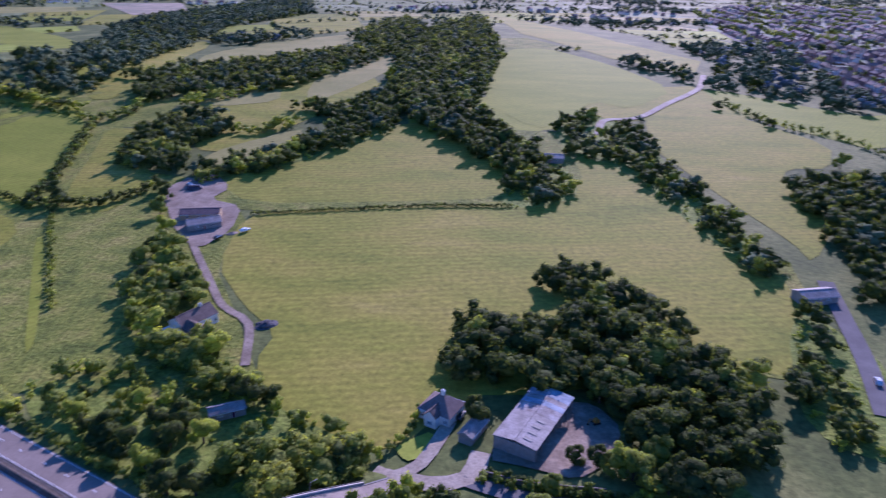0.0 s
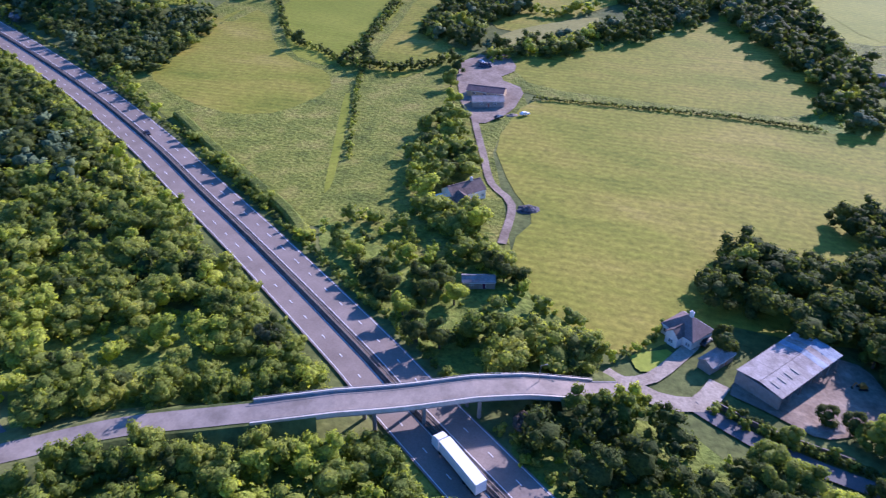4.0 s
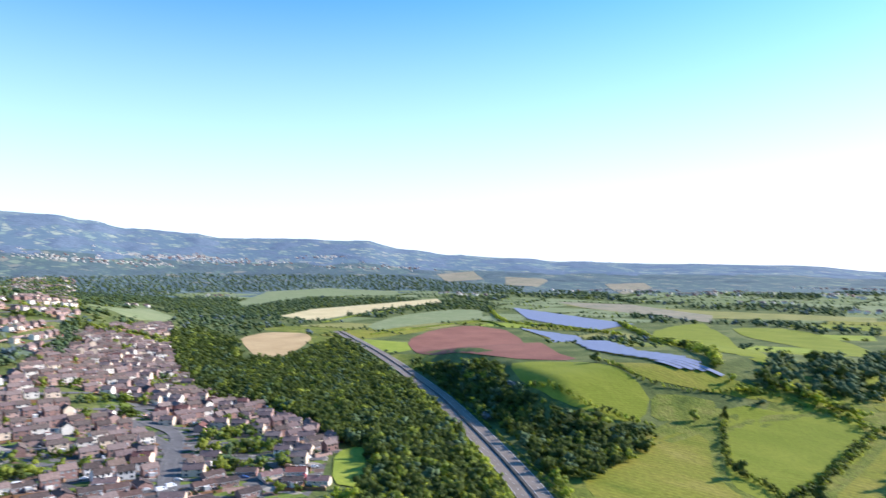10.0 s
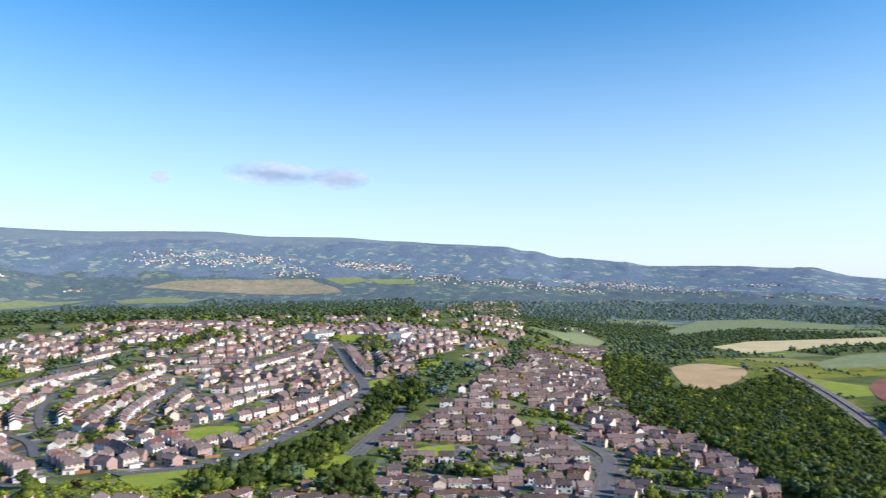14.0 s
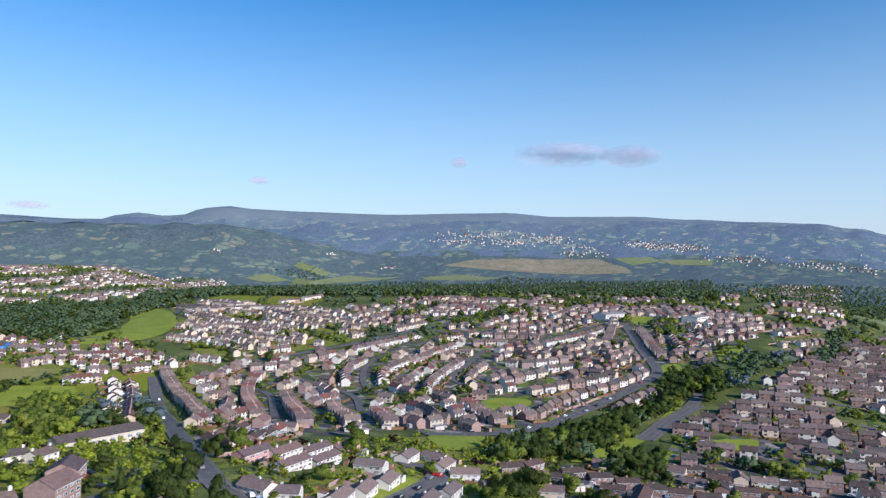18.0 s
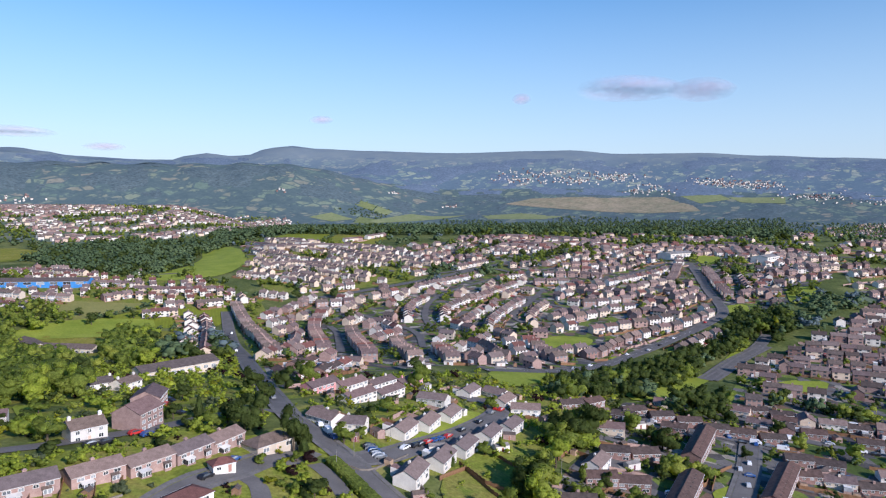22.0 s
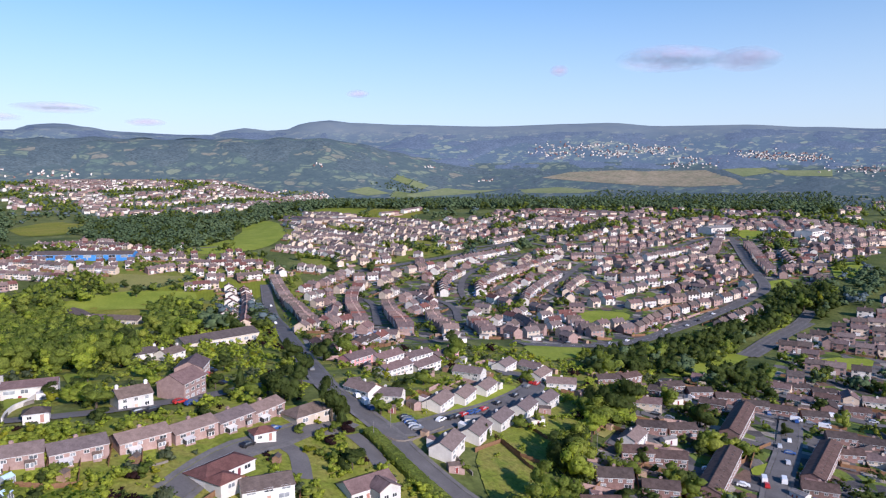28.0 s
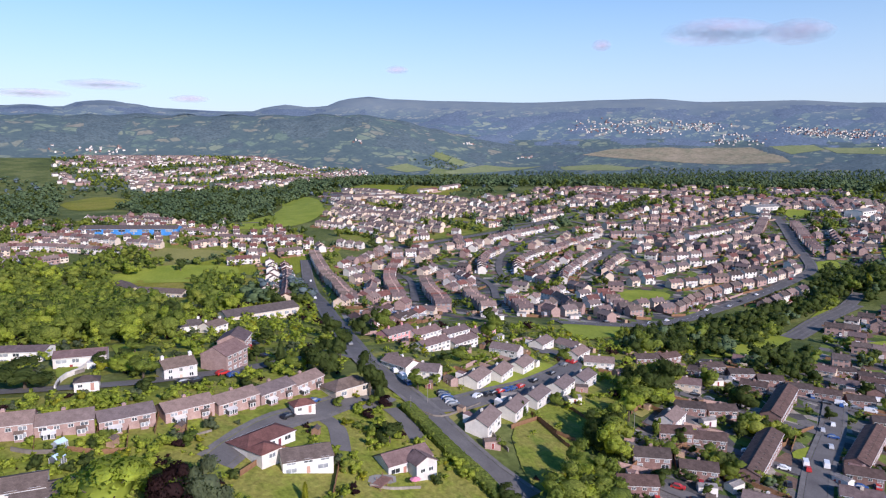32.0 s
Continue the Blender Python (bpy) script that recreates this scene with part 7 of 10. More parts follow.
template("villa_grey", "detached_house", 12.0, 8, 4.0, 1.7, "render_white", "tile_grey", "detached house with a shallow grey roof and white bays", "house", front=[(-4, 3, 2.2, 1.2), (0, 3, 2.2, 1.2), (4, 3, 2.2, 1.2), (-4, 0.7, 2.6, 1.4), (3.5, 0.7, 2.6, 1.4)], back=[(-4, 3, 2, 1.2), (4, 3, 2, 1.2)], doors=((0, -1),), split=True)
template("villa_white", "detached_house", 13, 7.5, 3.2, 2.0, "render_white", "tile_brown", "white detached house with a gabled wing and brown roof", "house", front=[(-4.5, 0.6, 2.6, 1.5)], back=[(-3, 0.8, 2, 1.3), (3, 0.8, 2, 1.3)], doors=((-1.8, -1),), extra=villa_extra, split=True)
template("garage_red", "garage", 6.0, 4.5, 2.4, 1.3, "render_white", "tile_red", "small garage with a red-brown roof", "garage", front=[(-1.5, 1.0, 1.2, 0.9)], back=[], doors=((1.4, -1),), hip=True)
template("garage_dark", "garage", 6.0, 4.5, 2.4, 1.3, "render_white", "tile_dark", "small white garage with a dark roof", "garage", front=[(-1.5, 1.0, 1.2, 0.9)], back=[], doors=((1.4, -1),), hip=True)
template("modern_white", "detached_house", 14.5, 8, 4.6, 1.2, "render_white", "tile_brown", "white split-level house with a shallow brown roof", "house", front=[(-5, 2.6, 3, 1.4), (-1.2, 2.6, 2, 1.4), (-5, 0.4, 2, 1.2)], back=[], doors=((-2.4, -1),), extra=modern_extra, split=True)
template("white_house", "detached_house", 9.5, 7, 4.6, 2.2, "render_white", "tile_grey", "white detached house with a dark grey roof", "house", front=[(-3, 2.95, 1.1, 1.2), (0, 2.95, 1.1, 1.2), (3, 2.95, 1.1, 1.2), (-3, 0.8, 1.3, 1.3), (3, 0.8, 1.3, 1.3)], back=[(-3, 2.95, 1.1, 1.2), (3, 2.95, 1.1, 1.2)], doors=((0, -1),), chimneys=((-4, 0), (4, 0)), split=True)
template("brick_long", "apartment_house", 11.6, 9.0, 6.6, 2.8, "brick", "tile_brown", "three-storey brick flats with a brown gabled roof", "apartment house", front=[(x, z, 1.6, 1.2) for x in (-4, -1.2, 1.6, 4.4) for z in (0.8, 3.0, 5.2)], back=[(x, z, 1.6, 1.2) for x in (-4, -1.2, 1.6, 4.4) for z in (0.8, 3.0, 5.2)], doors=((1.7, -1),))
template("school", "school_building", 38, 12, 3.6, 2.2, "render_cream", "tile_grey", "long low school building with a grey roof", "school", front=[(x, 0.9, 2.4, 1.6) for x in range(-16, 17, 4)], back=[(x, 0.9, 2.4, 1.6) for x in range(-16, 17, 4)], doors=((-2, -1),))
def cottage_extra(root, part):
    vs, fs = gable(4.0, 3.4, 3.4, 1.5)
    turn = lambda p: (p[1], -p[0] - 4.2, p[2])
    part("porch_gable", ([turn(p) for p in vs], fs), "render_white")
    vs, fs = gable_roof(4.0, 3.4, 3.4, 1.5)
    part("porch_roof", ([turn(p) for p in vs], fs), "tile_grey")
    add("window", window_mesh(1.4, 1.2), pose(0, -6.2, 0.8), root)


template("cottage", "cottage", 9.0, 8.0, 3.0, 3.6, "render_white", "tile_pale", "white cottage under a steep hipped tiled roof", "cottage", front=[(-3.4, 0.8, 1.3, 1.2), (3.4, 0.8, 1.3, 1.2)], back=[(-3, 0.8, 1.3, 1.2), (3, 0.8, 1.3, 1.2)], doors=((-2.3, -1),), chimneys=((0.3, 0),), hip=True, extra=cottage_extra, split=True)


def farmhouse_extra(root, part):
    vs, fs = gable(6, 5.4, 3.0, 1.8)
    turn = lambda p: (p[1] - 3.8, -p[0] - 5.5, p[2])
    part("side_wing", ([turn(p) for p in vs], fs), "render_white")
    vs, fs = gable_roof(6, 5.4, 3.0, 1.8)
    part("wing_roof", ([turn(p) for p in vs], fs), "tile_grey")
    vs, fs = [], []
    box(vs, fs, -9.5, -6.9, -3.4, 3.0, -1.5, 2.3)
    part("glasshouse", (vs, fs), "pale_blue", "pale blue painted sunroom")


template("farmhouse", "farmhouse", 13, 7.5, 3.4, 2.4, "render_white", "tile_grey", "pale farmhouse with weathered grey roofs and blue sunroom", "farmhouse", front=[(1, 0.7, 1.2, 1.2), (3.2, 0.7, 1.2, 1.2), (5.4, 0.7, 1.2, 1.2)], back=[(-4, 0.7, 1.2, 1.2), (4, 0.7, 1.2, 1.2)], doors=((-0.4, -1),), chimneys=((3, 0),), extra=farmhouse_extra, split=True)


material("skylight_grime", [(0.3, (0.17, 0.16, 0.14)), (0.7, (0.25, 0.235, 0.21))], 0.6, 5, rough=0.5)


def build_barn():
    """A long open-sided barn: the front half under cement sheets, the back half under rusted and clear sheets, on steel posts."""
    root = tagged(new("barn"), "long steel barn roofed in pale and rusted sheets", "barn")
    w, d, e, r = 25.0, 11.0, 4.0, 0.7
    def slab(name, x0, x1, y0, y1, z0, z1, mat, lab=""):
        vs = [(x0, y0, z0), (x1, y0, z0), (x1, y1, z1), (x0, y1, z1), (x0, y0, z0 + 0.12), (x1, y0, z0 + 0.12), (x1, y1, z1 + 0.12), (x0, y1, z1 + 0.12)]
        fs = [(0, 3, 2, 1), (4, 5, 6, 7), (0, 1, 5, 4), (1, 2, 6, 5), (2, 3, 7, 6), (3, 0, 4, 7)]
        return tagged(mesh_object(name, vs, fs, mat, parent=root), lab)
    n = 12
    for i in range(n):
        x0, x1 = -w / 2 + w * i / n, -w / 2 + w * (i + 1) / n - 0.03
        for s in (-1, 1):
            mat = "sheet_roof" if i < 6 else ("sheet_rust" if i < 8 or i % 4 == 1 else "sheet_blue")
            slab("roof_sheet", x0, x1, s * (d / 2 + 0.3) if s < 0 else 0.05, -0.05 if s < 0 else d / 2 + 0.3, e if s < 0 else e + r, e + r if s < 0 else e, mat)
    for i in range(4):
        slab("skylight", -w / 2 + 2 + i * 2.6, -w / 2 + 3 + i * 2.6, -3.6, -1.4, e + 0.14 + r * 0.36, e + 0.14 + r * 0.76, "skylight_grime", "grimy clear roof light")
    vs, fs = [], []
    box(vs, fs, -w / 2, -w / 2 + 0.2, -d / 2, d / 2, -1.5, e)
    mesh_object("end_wall", vs, fs, "steel", parent=root)
    vs, fs = [], []
    box(vs, fs, -w / 2 + 0.2, 0, d / 2 - 0.2, d / 2, -1.5, e)
    mesh_object("back_wall", vs, fs, "steel", parent=root)
    for i in range(7):
        x = -w / 2 + 0.4 + (w - 0.8) * i / 6
        for y in (-d / 2, d / 2):
            vs, fs = [], []
            box(vs, fs, x - 0.12, x + 0.12, y - 0.12, y + 0.12, -1.5, e)
            mesh_object("post", vs, fs, "steel", parent=root)
        vs, fs = [], []
        box(vs, fs, x - 0.08, x + 0.08, -d / 2, d / 2, e - 0.3, e - 0.05)
        mesh_object("truss", vs, fs, "steel", parent=root)
    return root


KINDS["barn"] = build_barn()
template("shed", "shed", 14, 7, 2.8, 1.3, "steel", "sheet_roof", "long low shed with a pale sheet roof", "shed", front=[(-3, 1.2, 1.4, 0.9), (3, 1.2, 1.4, 0.9)], back=[], doors=((0, -1),))

template("farm_shed", "farm_shed", 17, 7.5, 2.8, 1.2, "brick_buff", "tile_brown", "long farm shed with brown roof lights", "shed", front=[(-5, 1.2, 1.4, 0.9), (0, 1.2, 1.4, 0.9), (5, 1.2, 1.4, 0.9)], back=[], doors=((2.4, -1),))
template("lean_shed", "shed", 9, 3.6, 2.3, 0.9, "steel", "sheet_roof", "small sheet-roofed lean-to shed beside the yard", "shed", front=[(-2, 1.0, 1.2, 0.8)], back=[], doors=((1.4, -1),))
template("industrial", "factory", 100, 18, 5.5, 3, "blue_cladding", "tile_grey", "long blue-clad factory with a grey pitched roof", "factory", front=[(x, 2.5, 7, 2.4) for x in range(-42, 46, 12)], back=[], doors=((-6, -1), (6, -1)))
template("white_hall", "hall", 56, 20, 5.5, 2.0, "render_white", "sheet_roof", "large white flat-sided hall with a pale roof", "hall", front=[(x, 2.5, 5, 1.6) for x in range(-22, 24, 8)], back=[], doors=((0, -1),))

TAKEN = []
BINS = {}


def take(x, y, r):
    TAKEN.append((x, y, r))
    BINS.setdefault((int(x // 30), int(y // 30)), []).append((x, y, r))


def free(x, y, r):
    i, j = int(x // 30), int(y // 30)
    return all((x - a) ** 2 + (y - b) ** 2 > (r + c) ** 2 for k in (i - 1, i, i + 1) for m in (j - 1, j, j + 1) for a, b, c in BINS.get((k, m), ()))


WIDTH = {k: (o.children[0].dimensions.x) for k, o in KINDS.items()}
used = set()


# houses of the nearer rows stand low, with storeys of about 2.3 metres
LOW_BUILT = {"brick_semi", "white_semi", "brick_pair", "cream_semi", "red_semi", "pastel_terrace", "pink_terrace", "flats", "villa_grey", "villa_white", "white_house", "brick_long", "modern_white", "bungalow_red"}


def place(kind, x, y, turn, z=None):
    m = pose(x, y, ground(x, y) + (-0.45 if kind in LOW_BUILT else 0.25) if z is None else z, 0, 0, turn)
    if kind in LOW_BUILT:
        m = m @ Matrix.Diagonal((1, 1, 0.87, 1))
    if kind not in used:
        used.add(kind)
        KINDS[kind].matrix_basis = m
        return KINDS[kind]
    return copy_thing(KINDS[kind], m)


HOUSE_SPOTS = []
for i, (kind, x, y, turn, long) in enumerate(HOUSES):
    to_eye = math.degrees(math.atan2(-y, -x))
    if math.cos(radians(turn - 90 - to_eye)) < 0:
        turn += 180
    if kind == "pastel_terrace" and i % 3 == 2:
        kind = "pink_terrace"
    place(kind, x, y, turn)
    HOUSE_SPOTS.append((x, y, 6 if long < 12 else 8.5))
    take(x, y, 5 if kind in ("garage_red", "garage_dark", "lean_shed") else 8 if long < 30 else 15)

# ---- the rest of the town: rows of houses in each quarter ----
# dim: dark brick and tiles, with a cloud's shade put into the colour
MIX = {"estate": ["white_semi", "cream_semi", "brick_pair", "brick_pair", "cream_semi", "red_semi", "brick_pair"], "dim": ["brick_pair", "brick_pair", "cream_semi", "white_semi", "brick_pair"], "pale": ["cream_semi"], "terrace": ["red_semi"], "white": ["white_semi", "red_semi", "white_semi"]}
SIMPLE = {}


def simple_house(x, y, t, style, wide):
    """A house further off: walls, roof, chimney and its row of panes; eight variants share their meshes."""
    v = int(rng.integers(8))
    key = (style, v, round(wide))
    if key not in SIMPLE:
        w, d, e, rise = (wide + 0.12 * (v - 4), 6.9, 4.25 + 0.06 * v, 2.0 + 0.05 * v) if style != "terrace" else (wide, 7.2, 4.7, 2)
        wall = {"estate": ["render_white", "render_cream", "brick", "brick", "render_cream", "brick", "render_white", "brick"], "dim": ["brick_dark", "render_white", "brick_dark", "brick", "render_cream", "brick", "render_white", "brick_dark"], "pale": ["render_cream"] * 8, "terrace": ["render_white", "brick", "render_cream", "render_white", "brick", "render_white", "render_cream", "render_white"], "white": ["render_white", "render_white", "brick", "render_white", "render_cream", "render_white", "render_white", "brick"]}[style][v]
        roof = (["tile_pale", "tile_brown", "tile_pale", "tile_brown", "tile_pale", "tile_brown", "tile_red", "tile_grey"] if style != "dim" else ["tile_grey", "tile_dark", "tile_pale", "tile_grey", "tile_brown", "tile_grey", "tile_dark", "tile_pale"])[v]
        ws, wf = [], []
        for k in (-0.3, 0.0, 0.3):
            for zz in (0.8, 3.1):
                for sd in (-1, 1):
                    if k or zz > 1:
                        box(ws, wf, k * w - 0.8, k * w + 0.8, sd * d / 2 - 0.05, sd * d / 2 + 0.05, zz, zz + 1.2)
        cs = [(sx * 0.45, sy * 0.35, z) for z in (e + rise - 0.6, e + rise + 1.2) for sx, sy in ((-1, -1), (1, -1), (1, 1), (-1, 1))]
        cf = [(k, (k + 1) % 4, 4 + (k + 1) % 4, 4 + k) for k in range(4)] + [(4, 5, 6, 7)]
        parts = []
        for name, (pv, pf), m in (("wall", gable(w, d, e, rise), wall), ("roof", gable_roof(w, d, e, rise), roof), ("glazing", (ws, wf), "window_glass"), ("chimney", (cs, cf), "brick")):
            me = bpy.data.meshes.new(name)
            me.from_pydata(pv, [], pf)
            me.materials.append(MATS[m])
            parts.append((name, me))
        kindly = {"brick": "brick", "brick_dark": "dark brick", "render_white": "white rendered", "render_cream": "cream rendered"}[wall]
        SIMPLE[key] = (parts, kindly + " two-storey house with a " + {"tile_grey": "grey", "tile_brown": "brown", "tile_red": "red-brown", "tile_pale": "pale grey", "tile_dark": "dark"}[roof] + " tiled roof")
    parts, label = SIMPLE[key]
    root = tagged(new("house"), label, "house", group="houses of the estate")
    root.matrix_basis = pose(x, y, ground(x, y) + 0.25, 0, 0, t)
    for name, me in parts:
        ob = add(name, me, Matrix(), root)
        if name == "glazing":
            tagged(ob, kind="stuff")
    HOUSE_SPOTS.append((x, y, 5.5))


mid2, plots = 0, []


def traced(x, y):
    return inside((x, y), ROWS_AREA) or inside((x, y), TERRACE_AREA)


def row_spots(line, gap):
    """Places one house apart along a soft line, with the direction of the line."""
    pts = smooth_line(line, 1.0)
    run, due = 0.0, gap / 2
    for a, b in zip(pts, pts[1:]):
        run += (b - a).length
        if run >= due:
            due += gap
            yield b, (b - a).normalized()


far_rows, mid, garden_spots, street_lines = [], 0, [], []
for name, width, mat, line in LANES:
    if mat == "asphalt":
        for q in smooth_line(line, 5):
            take(q.x, q.y, width / 2 + 1.0)
for name, mat, poly in FIELDS:
    if name in ("park_grass", "car_park"):
        cx, cy = [p[0] for p in poly], [p[1] for p in poly]
        for i in range(int((max(cx) - min(cx)) / 9) + 1):
            for j in range(int((max(cy) - min(cy)) / 9) + 1):
                p = (min(cx) + i * 9, min(cy) + j * 9)
                if inside(p, poly):
                    take(*p, 5)
for name, gap, lo, hi, poly in WOODS:
    if gap > 20:
        continue
    cx, cy = [p[0] for p in poly], [p[1] for p in poly]
    for i in range(int((max(cx) - min(cx)) / 14) + 1):
        for j in range(int((max(cy) - min(cy)) / 14) + 1):
            p = (min(cx) + i * 14, min(cy) + j * 14)
            if math.atan2(-p[0], p[1]) > 1.0 and math.hypot(*p) < 1500 and inside(p, poly):
                take(*p, 5)
for i, (style, gap, cross, line) in enumerate(HOUSE_ROWS):
    for p, d in row_spots(line, gap):
        if not free(p.x, p.y, 2.6):
            continue
        t = math.degrees(math.atan2(d.y, d.x)) + (90 if cross else 0) + (180 if i % 2 else 0) + rng.normal() * 2.5
        wide = 9.4 if cross else gap + 0.1 if gap < 10 else gap - 2.4
        if math.hypot(p.x, p.y) < 800 and mid2 < 265:
            simple_house(p.x, p.y, t, style, wide)
            mid2 += 1
        else:
            far_rows.append((p.x, p.y, t, style, wide))
        plots.append((p.x, p.y, t, wide / 2 + 0.8))
        take(p.x, p.y, min(5.5, wide * 0.45))
        for _ in range(2):
            if rng.random() < 0.4:
                n = Vector((-d.y, d.x)) * rng.choice([-1, 1]) * rng.uniform(7, 12)
                h = rng.uniform(2.5, 7.5)
                garden_spots.append((p.x + n.x, p.y + n.y, h, h * rng.uniform(0.9, 1.3)))
for z, (style, unit, depth, way, poly) in enumerate(ZONES):
    far_off = math.hypot(sum(p[0] for p in poly), sum(p[1] for p in poly)) / len(poly) > 1250
    # quarters past 1250 m lie on the haze-tinted garden colour
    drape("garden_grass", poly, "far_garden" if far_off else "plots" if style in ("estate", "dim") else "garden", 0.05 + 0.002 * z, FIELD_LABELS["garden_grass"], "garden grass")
    ax = Vector((way[1][0] - way[0][0], way[1][1] - way[0][1])).normalized()
    ay = Vector((-ax.y, ax.x))
    us, vs_ = [Vector(p).dot(ax) for p in poly], [Vector(p).dot(ay) for p in poly]
    rm = math.hypot(sum(p[0] for p in poly), sum(p[1] for p in poly)) / len(poly)
    sp = min(1.3, 1 + max(0.0, rm - 500) / 3000)
    v, row = min(vs_), 0
    turn = math.degrees(math.atan2(ax.y, ax.x))
    amp, wave = (9, 75) if style in ("estate", "dim") else (22, 110) if style == "white" else (3, 60)
    while v < max(vs_):
        u, run = min(us), []
        gap_v = depth * sp * (0.78 if row % 2 == 0 else 1.12)
        shift = rng.uniform(-6, 6)
        while u < max(us):
            wob = amp * math.sin(u / wave + z + v / 90)
            p = ax * u + ay * (v + wob)
            if row % 2 == 0:
                m = p + ay * gap_v / 2
                if inside((m.x, m.y), poly) and not blocked(m.x, m.y, 0) and not traced(m.x, m.y):
                    run.append((m.x, m.y))
                elif len(run) > 3:
                    street_lines.append(run)
                    run = []
                else:
                    run = []
            r0 = math.hypot(p.x, p.y)
            green = noise.noise((p.x / 80, p.y / 80, 3.0)) > ((0.12 if style == "dim" else 0.34) if r0 < 650 else 0.25 if r0 < 1000 else 0.06 if r0 < 1900 else 0.22 if style == "white" else -0.04)
            if inside((p.x, p.y), poly):
                r = math.hypot(p.x, p.y)
                if free(p.x, p.y, 9.0 if traced(p.x, p.y) else 5.4 if r < 400 and style != "terrace" else 4.6) and not green and rng.random() < (0.86 if style == "dim" else 0.95):
                    slope = amp / wave * math.cos(u / wave + z + v / 90)
                    t = turn + math.degrees(math.atan(slope)) + (180 if row % 2 == 0 else 0) + (0 if style == "terrace" else rng.normal() * (4 if style in ("estate", "dim") else 16)) + (90 if style != "terrace" and rng.random() < 0.1 else 0)
                    kind = MIX[style][int(rng.integers(len(MIX[style])))]
                    if r < 400 and mid < 70:
                        place(kind, p.x, p.y, t)
                        HOUSE_SPOTS.append((p.x, p.y, 6))
                        mid += 1
                    elif r < 560 and mid2 < 300:
                        simple_house(p.x, p.y, t, style, 6.35 if style == "terrace" else unit - 0.6)
                        mid2 += 1
                    else:
                        far_rows.append((p.x + rng.normal() * (3 if style == "white" else 1.4), p.y + rng.normal() * (3 if style == "white" else 1.4), t, style))
                    plots.append((p.x, p.y, t, 3.3 if style == "terrace" else (unit + 2.4) * sp / 2))
                    take(p.x, p.y, 3.0 if style == "terrace" else 5.8 if r < 400 else 3.6)
                for _ in range(2 if green else 1):
                    if rng.random() < (0.95 if green else 0.6 if style == "dim" else 0.42):
                        q = p + ay * rng.uniform(7, 15) * (1 if row % 2 else -1) + ax * rng.uniform(-6, 6) if r0 < 1900 else p + ay * rng.uniform(-22, 22) + ax * rng.uniform(-22, 22)
                        h = rng.uniform(2.2, 5.5 if r0 < 700 else 8) if not green else rng.uniform(5, 10) if r0 < 800 else rng.uniform(7, 12)
                        garden_spots.append((q.x, q.y, h, h * rng.uniform(0.9, 1.4)))
            u += (unit + (2.4 if style != "terrace" else 0.1)) * sp
        if len(run) > 3:
            street_lines.append(run)
        row += 1
        v += gap_v
for run in street_lines:
    if math.hypot(*run[len(run) // 2]) < 1300:
        tagged(ribbon("street", run, 5.5, "asphalt", 0.24, gap=14), "grey asphalt residential street", "road", kind="structure")


